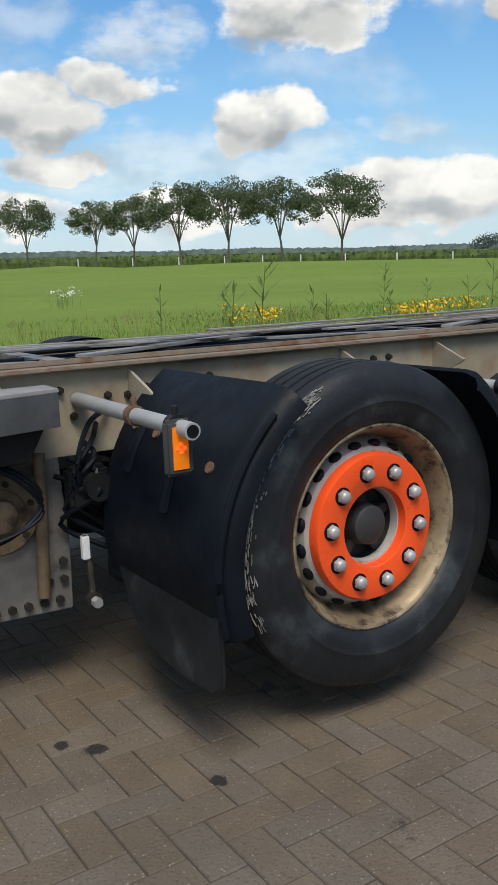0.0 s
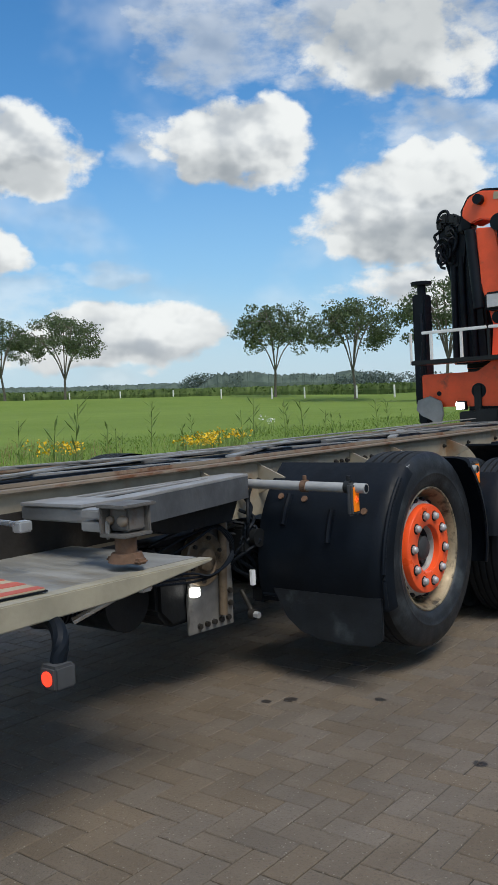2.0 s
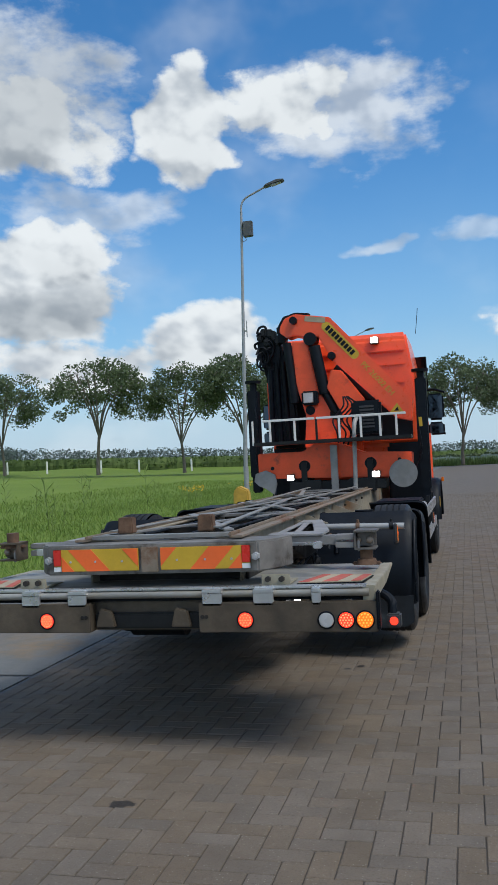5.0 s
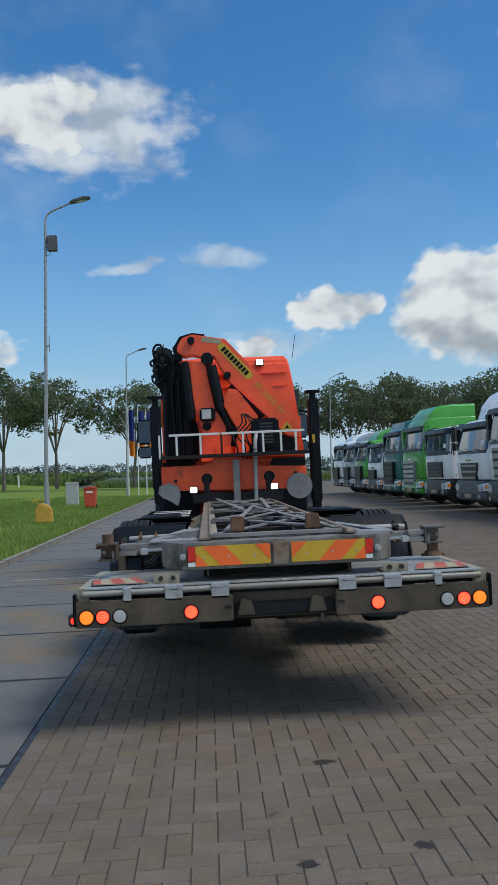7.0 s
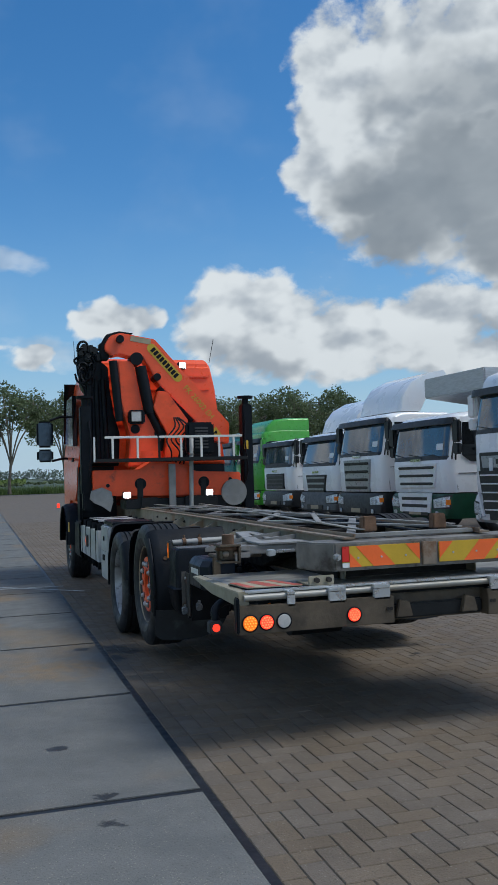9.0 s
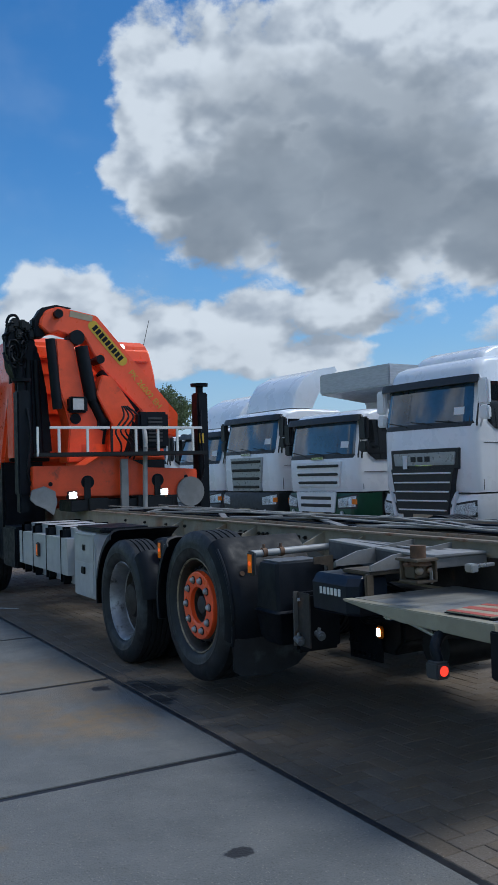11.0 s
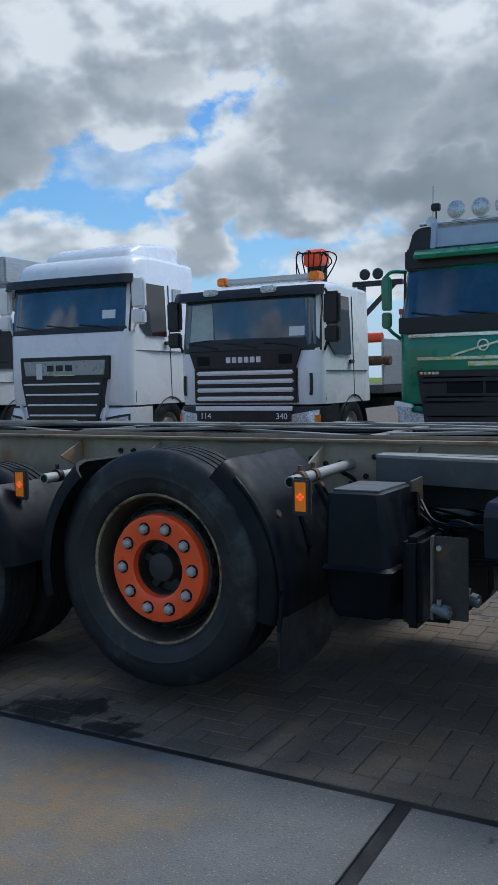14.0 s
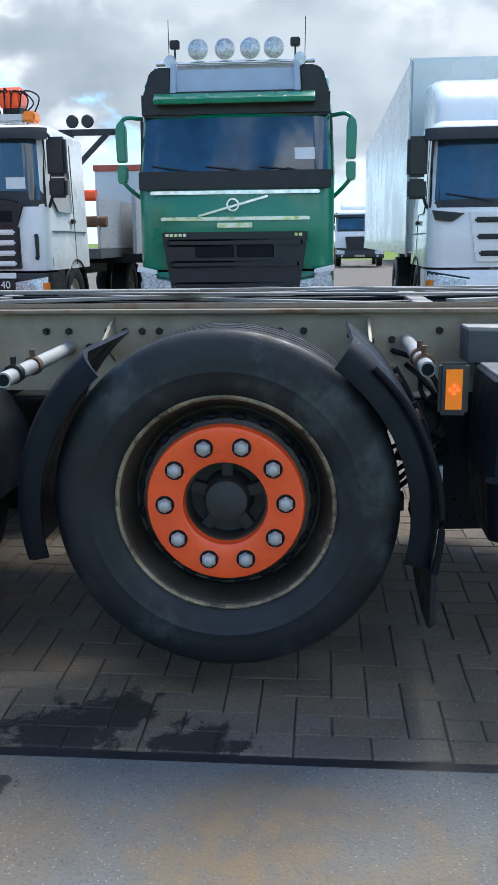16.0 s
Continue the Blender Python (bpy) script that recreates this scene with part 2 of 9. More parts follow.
def surface(name, col, rough=0.5, metal=0.0, col2=None, var=0.12, scale=6.0, dirt=None, dirt_amount=0.0, dirt_scale=2.5,
            bump=0.15, bump_scale=60.0, coat=0.0, spec=0.5, rough_var=0.12, per_piece=0.0, emit=None, stretch=(1, 1, 1), trans=0.0):
    """A worn real-world surface: base colour varied at two scales, dirt or rust in patches, uneven gloss, fine relief."""
    if name in MATS:
        return MATS[name]
    m = bpy.data.materials.new(name)
    m.use_nodes = True
    t = m.node_tree
    b = t.nodes["Principled BSDF"]
    tc = t.nodes.new("ShaderNodeTexCoord")
    mp = t.nodes.new("ShaderNodeMapping")
    mp.inputs["Scale"].default_value = stretch
    t.links.new(tc.outputs["Object"], mp.inputs[0])

    def noise_node(sc, det=5.0, ro=0.55):
        n = t.nodes.new("ShaderNodeTexNoise")
        n.inputs["Scale"].default_value, n.inputs["Detail"].default_value, n.inputs["Roughness"].default_value = sc, det, ro
        t.links.new(mp.outputs[0], n.inputs["Vector"])
        return n.outputs[0]

    def ramp(v, lo, hi, a, c):
        n = t.nodes.new("ShaderNodeMapRange")
        n.interpolation_type = "SMOOTHSTEP"
        t.links.new(v, n.inputs[0])
        for k, val in zip((1, 2, 3, 4), (lo, hi, a, c)):
            n.inputs[k].default_value = val
        return n.outputs[0]

    def mix(f, a, c):
        n = t.nodes.new("ShaderNodeMix")
        n.data_type = "RGBA"
        for s, v in ((n.inputs[0], f), (n.inputs[6], a), (n.inputs[7], c)):
            if isinstance(v, bpy.types.NodeSocket):
                t.links.new(v, s)
            else:
                s.default_value = v
        return n.outputs[2]

    big, fine = noise_node(scale), noise_node(scale * 9, 4.0)
    c1 = (*[c * (1 - var) for c in col], 1)
    c2 = (*(col2 or [min(c * (1 + var), 1) for c in col]), 1)
    colour = mix(ramp(big, 0.3, 0.7, 0, 1), c1, c2)
    colour = mix(ramp(fine, 0.35, 0.75, 0, 0.5 * var + 0.05), colour, (*[c * 0.6 for c in col], 1))
    if per_piece:
        info = t.nodes.new("ShaderNodeObjectInfo")
        geo = t.nodes.new("ShaderNodeNewGeometry")
        add = t.nodes.new("ShaderNodeMath")
        add.operation = "ADD"
        t.links.new(info.outputs["Random"], add.inputs[0])
        t.links.new(geo.outputs["Random Per Island"], add.inputs[1])
        fr = t.nodes.new("ShaderNodeMath")
        fr.operation = "FRACT"
        t.links.new(add.outputs[0], fr.inputs[0])
        hsv = t.nodes.new("ShaderNodeHueSaturation")
        t.links.new(colour, hsv.inputs["Color"])
        t.links.new(ramp(fr.outputs[0], 0, 1, 1 - per_piece, 1 + per_piece), hsv.inputs["Value"])
        colour = hsv.outputs[0]
    if dirt is not None and dirt_amount > 0:
        d = noise_node(dirt_scale, 8.0, 0.62)
        colour = mix(ramp(d, 0.72 - 0.42 * dirt_amount, 0.86 - 0.3 * dirt_amount, 0, min(1.0, 0.45 + dirt_amount)), colour, (*dirt, 1))
    t.links.new(colour, b.inputs["Base Color"])
    t.links.new(ramp(noise_node(scale * 2.3), 0.25, 0.75, max(rough - rough_var, 0.03), min(rough + rough_var, 1.0)), b.inputs["Roughness"])
    b.inputs["Metallic"].default_value = metal
    b.inputs["Specular IOR Level"].default_value = spec
    b.inputs["Coat Weight"].default_value = coat
    b.inputs["Coat Roughness"].default_value = 0.08
    if trans:
        b.inputs["Transmission Weight"].default_value = trans
    if emit:
        b.inputs["Emission Color"].default_value = (*emit[:3], 1)
        b.inputs["Emission Strength"].default_value = emit[3]
    if bump:
        bp = t.nodes.new("ShaderNodeBump")
        bp.inputs["Strength"].default_value, bp.inputs["Distance"].default_value = bump, 0.004
        t.links.new(noise_node(bump_scale, 3.0), bp.inputs["Height"])
        t.links.new(bp.outputs[0], b.inputs["Normal"])
    MATS[name] = m
    return m


def clear_glass(name, tint, rough=0.02):
    m = bpy.data.materials.new(name)
    m.use_nodes = True
    b = m.node_tree.nodes["Principled BSDF"]
    b.inputs["Base Color"].default_value = (*tint, 1)
    b.inputs["Roughness"].default_value = rough
    b.inputs["Transmission Weight"].default_value = 0.9
    b.inputs["IOR"].default_value = 1.45
    return m


RUST = (0.16, 0.065, 0.025)
MUD = (0.17, 0.135, 0.095)
DUST = (0.30, 0.28, 0.25)
m_rubber = surface("tyre_rubber", (0.011, 0.014, 0.018), 0.52, var=0.3, spec=0.45, dirt=(0.062, 0.075, 0.082), dirt_amount=0.46, dirt_scale=4.0, bump=0.25, bump_scale=90)
m_tread = surface("tread_rubber", (0.014, 0.016, 0.019), 0.8, var=0.2, spec=0.35, dirt=(0.042, 0.041, 0.039), dirt_amount=0.35, bump=0.3)
m_scuff = surface("scuffed_rubber", (0.27, 0.27, 0.26), 0.9, var=0.4, scale=40, bump=0.5)
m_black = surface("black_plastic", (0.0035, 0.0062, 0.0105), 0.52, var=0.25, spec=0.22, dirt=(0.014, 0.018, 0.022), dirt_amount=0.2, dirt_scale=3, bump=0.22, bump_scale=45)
m_blacksteel = surface("black_steel", (0.010, 0.011, 0.012), 0.5, var=0.25, spec=0.35, dirt=(0.07, 0.055, 0.04), dirt_amount=0.25, dirt_scale=5, bump=0.25)
m_darkgrease = surface("greasy_steel", (0.024, 0.021, 0.018), 0.6, var=0.4, spec=0.35, dirt=(0.10, 0.05, 0.025), dirt_amount=0.3, dirt_scale=7, bump=0.5)
m_chassis = surface("chassis_paint", (0.35, 0.305, 0.225), 0.55, var=0.14, dirt=(0.27, 0.135, 0.055), dirt_amount=0.46, dirt_scale=2.4, bump=0.2)
m_frame = surface("galvanised_steel", (0.27, 0.265, 0.255), 0.5, 0.3, var=0.15, dirt=(0.19, 0.14, 0.10), dirt_amount=0.33, dirt_scale=4, bump=0.25)
m_frame_rust = surface("rusting_steel", (0.27, 0.22, 0.165), 0.6, 0.15, var=0.2, dirt=RUST, dirt_amount=0.6, dirt_scale=6, bump=0.4)
m_rust = surface("rusty_steel", (0.15, 0.085, 0.05), 0.8, 0.1, var=0.35, scale=14, dirt=(0.07, 0.045, 0.03), dirt_amount=0.4, bump=0.6)
m_orange = surface("orange_paint", (0.95, 0.100, 0.019), 0.36, var=0.05, coat=0.3, dirt=(0.30, 0.07, 0.03), dirt_amount=0.16, dirt_scale=5, bump=0.06)
m_orange_old = surface("worn_orange_paint", (0.92, 0.098, 0.020), 0.42, var=0.08, coat=0.15, dirt=(0.09, 0.045, 0.03), dirt_amount=0.28, dirt_scale=5, bump=0.12)
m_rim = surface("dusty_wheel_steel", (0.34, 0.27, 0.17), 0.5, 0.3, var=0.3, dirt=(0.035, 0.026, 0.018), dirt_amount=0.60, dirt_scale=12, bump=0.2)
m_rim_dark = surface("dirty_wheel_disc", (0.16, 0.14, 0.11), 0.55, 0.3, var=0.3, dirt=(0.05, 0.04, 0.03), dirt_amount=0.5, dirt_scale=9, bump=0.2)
# blackened for the left rims: grime with that side's shade in the colour
m_rim_black = surface("shaded_grimy_wheel_steel", (0.042, 0.037, 0.030), 0.5, 0.2, var=0.4, dirt=(0.26, 0.21, 0.15), dirt_amount=0.26, dirt_scale=16, bump=0.3)
m_barbrown = surface("mud_brown_steel", (0.098, 0.076, 0.052), 0.6, 0.1, var=0.3, dirt=(0.03, 0.024, 0.02), dirt_amount=0.4, dirt_scale=5, bump=0.3)
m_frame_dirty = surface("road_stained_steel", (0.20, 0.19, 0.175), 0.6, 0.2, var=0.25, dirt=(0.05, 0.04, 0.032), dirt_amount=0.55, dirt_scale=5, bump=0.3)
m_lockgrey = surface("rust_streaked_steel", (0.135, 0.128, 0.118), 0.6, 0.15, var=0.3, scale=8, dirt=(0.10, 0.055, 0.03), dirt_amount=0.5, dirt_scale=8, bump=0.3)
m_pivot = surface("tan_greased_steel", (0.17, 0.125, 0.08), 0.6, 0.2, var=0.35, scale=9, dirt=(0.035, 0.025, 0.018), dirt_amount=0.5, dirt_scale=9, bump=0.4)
m_navy = surface("dark_navy_cover", (0.006, 0.011, 0.022), 0.38, var=0.15, spec=0.3, dirt=(0.02, 0.024, 0.03), dirt_amount=0.2, dirt_scale=4, bump=0.1)
# the lid's grey is sky light on its top, put into the colour
m_skylid = surface("sky_lit_black_lid", (0.10, 0.105, 0.11), 0.55, var=0.15, dirt=(0.05, 0.05, 0.05), dirt_amount=0.3, dirt_scale=7, bump=0.15)
m_stainplate = surface("rust_stained_plate", (0.035, 0.032, 0.030), 0.6, 0.1, var=0.3, scale=9, dirt=(0.13, 0.06, 0.03), dirt_amount=0.45, dirt_scale=9, bump=0.3)
m_dullcoupling = surface("dull_coupling_steel", (0.20, 0.21, 0.22), 0.45, 0.4, var=0.3, scale=20, dirt=(0.05, 0.05, 0.05), dirt_amount=0.4, dirt_scale=20, bump=0.3)
m_hubgrey = surface("dusty_hub_grey", (0.030, 0.032, 0.034), 0.6, var=0.25, dirt=(0.07, 0.068, 0.064), dirt_amount=0.35, dirt_scale=14)
m_greyrubber = surface("grey_rubber", (0.05, 0.052, 0.055), 0.7, var=0.2)
m_rim_scuffed = surface("scuffed_silver_rim", (0.30, 0.31, 0.33), 0.4, 0.5, var=0.25, dirt=(0.03, 0.028, 0.025), dirt_amount=0.5, dirt_scale=11, bump=0.25)
m_flange = surface("chipped_rim_flange", (0.30, 0.245, 0.16), 0.5, 0.3, var=0.4, dirt=(0.03, 0.024, 0.018), dirt_amount=0.62, dirt_scale=22, bump=0.3)
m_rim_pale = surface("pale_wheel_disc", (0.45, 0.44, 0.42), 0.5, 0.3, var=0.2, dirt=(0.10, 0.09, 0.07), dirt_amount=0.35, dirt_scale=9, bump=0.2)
m_alu = surface("aluminium", (0.62, 0.63, 0.64), 0.33, 0.75, var=0.1, dirt=(0.34, 0.34, 0.33), dirt_amount=0.2, dirt_scale=5, bump=0.1)
m_alu_pale = surface("pale_aluminium_sheet", (0.50, 0.515, 0.53), 0.42, 0.25, var=0.08, dirt=(0.30, 0.30, 0.29), dirt_amount=0.2, dirt_scale=4, bump=0.08)
m_alu_dull = surface("worn_aluminium_plate", (0.31, 0.305, 0.28), 0.45, 0.25, var=0.2, dirt=(0.20, 0.155, 0.085), dirt_amount=0.5, dirt_scale=2.2, bump=0.15, stretch=(0.5, 1.6, 1))
m_cream = surface("cream_edge_paint", (0.33, 0.30, 0.22), 0.5, var=0.12, dirt=(0.22, 0.19, 0.12), dirt_amount=0.35, dirt_scale=5)
m_nut = surface("wheel_nut_steel", (0.46, 0.47, 0.48), 0.45, 0.35, var=0.12, dirt=(0.2, 0.19, 0.17), dirt_amount=0.3, dirt_scale=30, bump=0.1)
m_pipe = surface("grey_painted_tube", (0.36, 0.36, 0.35), 0.5, 0.1, var=0.15, dirt=RUST, dirt_amount=0.14, dirt_scale=9)
m_yellow = surface("yellow_reflective", (0.62, 0.40, 0.03), 0.45, var=0.08, dirt=(0.25, 0.18, 0.05), dirt_amount=0.2, dirt_scale=8)
m_redorange = surface("fluorescent_orange", (0.95, 0.16, 0.03), 0.45, var=0.06, dirt=(0.4, 0.1, 0.04), dirt_amount=0.1)
m_redfilm = surface("faded_red_film", (0.46, 0.105, 0.07), 0.6, var=0.15, dirt=(0.40, 0.34, 0.26), dirt_amount=0.2, dirt_scale=8)
m_whitefilm = surface("worn_white_film", (0.42, 0.35, 0.24), 0.6, var=0.12, dirt=(0.3, 0.25, 0.18), dirt_amount=0.3, dirt_scale=6)
m_red = surface("red_reflector", (0.7, 0.03, 0.02), 0.3, var=0.05)
m_white = surface("white_paint", (0.80, 0.81, 0.82), 0.35, var=0.03, coat=0.4, dirt=(0.5, 0.5, 0.5), dirt_amount=0.08, dirt_scale=3, bump=0)
m_white_rail = surface("white_rail_paint", (0.78, 0.77, 0.73), 0.5, var=0.05, dirt=(0.4, 0.3, 0.2), dirt_amount=0.1, dirt_scale=8)
m_amberlens = surface("amber_lens", (0.95, 0.24, 0.005), 0.3, var=0.05, bump=0.3, bump_scale=200, coat=0.2)
m_amberlit = surface("lit_amber_lens", (0.95, 0.24, 0.005), 0.3, var=0.05, bump=0.3, bump_scale=200, coat=0.2, emit=(1.0, 0.20, 0.005, 0.12))
m_amberglow = surface("amber_led", (1.0, 0.3, 0.02), 0.3, var=0.02, emit=(1.0, 0.16, 0.01, 0.55))
m_amberled = surface("amber_marker_led", (1.0, 0.16, 0.03), 0.3, var=0.02, emit=(1.0, 0.10, 0.015, 0.9))
m_redglow = surface("red_led", (1.0, 0.05, 0.02), 0.3, var=0.02, emit=(1.0, 0.035, 0.015, 1.8))
m_ambercore = surface("amber_led_core", (1.0, 0.5, 0.1), 0.3, var=0.02, emit=(1.0, 0.30, 0.03, 1.3))
m_redcore = surface("red_led_core", (1.0, 0.2, 0.1), 0.3, var=0.02, emit=(1.0, 0.14, 0.05, 3.5))
m_whiteglow = surface("work_lamp_glass", (1, 1, 1), 0.2, var=0.0, emit=(1.0, 0.97, 0.92, 4.0))
m_warmglow = surface("warm_lamp_glass", (1, 0.9, 0.75), 0.2, var=0.0, emit=(1.0, 0.82, 0.60, 3.0))
m_greylens = surface("grey_lens", (0.55, 0.55, 0.54), 0.25, var=0.05, bump=0.3, bump_scale=150, coat=0.4)
m_glass_dark = surface("tinted_cab_glass", (0.010, 0.014, 0.018), 0.04, var=0.0, bump=0.0, rough_var=0.01, coat=0.2, spec=0.45)
m_chrome = surface("chrome", (0.8, 0.8, 0.82), 0.12, 1.0, var=0.03, bump=0.0)
m_darkmirror = surface("mirror_glass", (0.07, 0.085, 0.11), 0.06, 1.0, var=0.03, bump=0)
m_lampglass = surface("headlamp_glass", (0.60, 0.64, 0.68), 0.30, 0.35, var=0.25, scale=22, bump=0.5, bump_scale=40, coat=0.6)


def paving(name, col, col2, stain, stain_amount, stain_scale, oil_amount, speckle, per_piece, relief, spots=(), patches=()):
    """Mineral paving laid out in the world's plan: two tones, broad stains, dark oil specks, pale grit and a rough face; spots are (x, y, radius) of old oil."""
    m = bpy.data.materials.new(name)
    m.use_nodes = True
    t = m.node_tree
    b = t.nodes["Principled BSDF"]
    geo = t.nodes.new("ShaderNodeNewGeometry")

    def math_node(op, a, c=0.0, d=0.0):
        n = t.nodes.new("ShaderNodeMath")
        n.operation = op
        for s, v in zip(n.inputs, (a, c, d)):
            if isinstance(v, bpy.types.NodeSocket):
                t.links.new(v, s)
            else:
                s.default_value = v
        return n.outputs[0]

    def nz(sc, det=5.0, ro=0.58):
        n = t.nodes.new("ShaderNodeTexNoise")
        n.inputs["Scale"].default_value, n.inputs["Detail"].default_value, n.inputs["Roughness"].default_value = sc, det, ro
        t.links.new(geo.outputs["Position"], n.inputs["Vector"])
        return n.outputs[0]

    def ramp(v, lo, hi, a=0.0, c=1.0):
        n = t.nodes.new("ShaderNodeMapRange")
        n.interpolation_type = "SMOOTHSTEP"
        t.links.new(v, n.inputs[0])
        for k, val in zip((1, 2, 3, 4), (lo, hi, a, c)):
            n.inputs[k].default_value = val
        return n.outputs[0]

    def mix(f, a, c):
        n = t.nodes.new("ShaderNodeMix")
        n.data_type = "RGBA"
        for s, v in ((n.inputs[0], f), (n.inputs[6], a), (n.inputs[7], c)):
            if isinstance(v, bpy.types.NodeSocket):
                t.links.new(v, s)
            else:
                s.default_value = v
        return n.outputs[2]

    colour = mix(ramp(nz(3.1), 0.35, 0.65), (*col, 1), (*col2, 1))
    if per_piece:
        info = t.nodes.new("ShaderNodeObjectInfo")
        fr = math_node("FRACT", math_node("ADD", info.outputs["Random"], geo.outputs["Random Per Island"]))
        hsv = t.nodes.new("ShaderNodeHueSaturation")
        t.links.new(colour, hsv.inputs["Color"])
        t.links.new(ramp(fr, 0, 1, 1 - per_piece, 1 + per_piece), hsv.inputs["Value"])
        t.links.new(ramp(math_node("FRACT", math_node("MULTIPLY", fr, 7.3)), 0, 1, 0.85, 1.15), hsv.inputs["Saturation"])
        colour = hsv.outputs[0]
    colour = mix(math_node("MULTIPLY", ramp(nz(stain_scale, 6.0, 0.6), 0.50, 0.68), stain_amount), colour, (*stain, 1))
    fine = nz(95.0, 4.0, 0.7)
    colour = mix(ramp(fine, 0.50, 0.30, 0.0, 0.45), colour, (*[c * 0.45 for c in col], 1))
    # pale and dark grit
    vo = t.nodes.new("ShaderNodeTexVoronoi")
    vo.inputs["Scale"].default_value = 120.0
    t.links.new(geo.outputs["Position"], vo.inputs["Vector"])
    sepc = t.nodes.new("ShaderNodeSeparateColor")
    t.links.new(vo.outputs["Color"], sepc.inputs[0])
    grain = math_node("MULTIPLY", math_node("GREATER_THAN", sepc.outputs[0], 1.0 - speckle), ramp(vo.outputs["Distance"], 0.42, 0.28))
    colour = mix(math_node("MULTIPLY", grain, 0.42), colour, (0.40, 0.365, 0.30, 1))
    dgrain = math_node("MULTIPLY", math_node("LESS_THAN", sepc.outputs[1], speckle * 0.8), ramp(vo.outputs["Distance"], 0.5, 0.3))
    colour = mix(math_node("MULTIPLY", dgrain, 0.40), colour, (0.05, 0.045, 0.04, 1))
    sep = t.nodes.new("ShaderNodeSeparateXYZ")
    t.links.new(geo.outputs["Position"], sep.inputs[0])
    loose = math_node("MULTIPLY", math_node("SUBTRACT", nz(3.2, 6.0, 0.62), 0.5), 2.6)
    for sx, sy, sr in patches:
        dx, dy = math_node("DIVIDE", math_node("SUBTRACT", sep.outputs[0], sx), sr), math_node("DIVIDE", math_node("SUBTRACT", sep.outputs[1], sy), sr)
        d = math_node("ADD", math_node("SQRT", math_node("MULTIPLY_ADD", dx, dx, math_node("MULTIPLY", dy, dy))), loose)
        colour = mix(math_node("MULTIPLY", ramp(d, 1.15, 0.2, 0.0, 0.75), ramp(nz(11.0, 6.0, 0.7), 0.3, 0.65, 0.25, 1.0)), colour, (*stain, 1))
    # oil
    oil = math_node("MULTIPLY", ramp(nz(1.7, 7.0, 0.68), 0.655, 0.70), oil_amount)
    wob = math_node("MULTIPLY", math_node("SUBTRACT", nz(14.0, 6.0, 0.65), 0.5), 3.4)
    for sx, sy, sr in spots:
        dx, dy = math_node("DIVIDE", math_node("SUBTRACT", sep.outputs[0], sx), sr), math_node("DIVIDE", math_node("SUBTRACT", sep.outputs[1], sy), sr)
        d = math_node("ADD", math_node("SQRT", math_node("MULTIPLY_ADD", dx, dx, math_node("MULTIPLY", dy, dy))), wob)
        oil = math_node("MAXIMUM", oil, ramp(d, 1.05, 0.75, 0.0, 0.85))
    colour = mix(oil, colour, (0.018, 0.017, 0.018, 1))
    t.links.new(colour, b.inputs["Base Color"])
    t.links.new(math_node("SUBTRACT", ramp(nz(6.0), 0.3, 0.7, 0.68, 0.9), math_node("MULTIPLY", oil, 0.35)), b.inputs["Roughness"])
    b.inputs["Specular IOR Level"].default_value = 0.35
    bp = t.nodes.new("ShaderNodeBump")
    bp.inputs["Strength"].default_value, bp.inputs["Distance"].default_value = relief, 0.004
    t.links.new(math_node("ADD", math_node("MULTIPLY", fine, 0.7), math_node("MULTIPLY", vo.outputs["Distance"], -0.5)), bp.inputs["Height"])
    t.links.new(bp.outputs[0], b.inputs["Normal"])
    return m


# ---------------------------------------------------------------- mesh tools
def B():
    return bmesh.new()


def put(bm, verts, m):
    bmesh.ops.transform(bm, matrix=m, verts=verts)


def box(bm, x0, x1, y0, y1, z0, z1, bevel=0.0, m=None):
    """A box between two corners, its edges rounded off by bevel."""
    r = bmesh.ops.create_cube(bm, size=1.0)
    vs = r["verts"]
    put(bm, vs, Matrix.Translation(((x0 + x1) / 2, (y0 + y1) / 2, (z0 + z1) / 2)) @ Matrix.Diagonal((abs(x1 - x0), abs(y1 - y0), abs(z1 - z0), 1)))
    if bevel:
        es = list({e for v in vs for e in v.link_edges})
        g = bmesh.ops.bevel(bm, geom=es, offset=bevel, segments=2, affect="EDGES", clamp_overlap=True)
        vs = list({v for f in g["faces"] for v in f.verts} | {v for v in vs if v.is_valid})
    if m is not None:
        put(bm, vs, m)
    return vs


def prism(bm, pts, axis, a, b, bevel=0.0):
    """A plate: the outline pts (in the two other axes, in x-y-z order) from a to b along the axis."""
    def at(p, h):
        return {"x": (h, p[0], p[1]), "y": (p[0], h, p[1]), "z": (p[0], p[1], h)}[axis]
    lo, hi = [bm.verts.new(at(p, a)) for p in pts], [bm.verts.new(at(p, b)) for p in pts]
    n = len(pts)
    fs = [bm.faces.new(lo), bm.faces.new(hi)]
    fs += [bm.faces.new((lo[i], lo[(i + 1) % n], hi[(i + 1) % n], hi[i])) for i in range(n)]
    bmesh.ops.recalc_face_normals(bm, faces=fs)
    if bevel:
        es = list({e for f in fs for e in f.edges})
        bmesh.ops.bevel(bm, geom=es, offset=bevel, segments=2, affect="EDGES", clamp_overlap=True)


def rod(bm, p, q, r, seg=12, r2=None, caps=True):
    """A round bar from p to q."""
    p, q = Vector(p), Vector(q)
    d = q - p
    res = bmesh.ops.create_cone(bm, cap_ends=caps, segments=seg, radius1=r, radius2=r if r2 is None else r2, depth=d.length)
    put(bm, res["verts"], Matrix.Translation((p + q) / 2) @ d.to_track_quat("Z", "Y").to_matrix().to_4x4())
    return res["verts"]


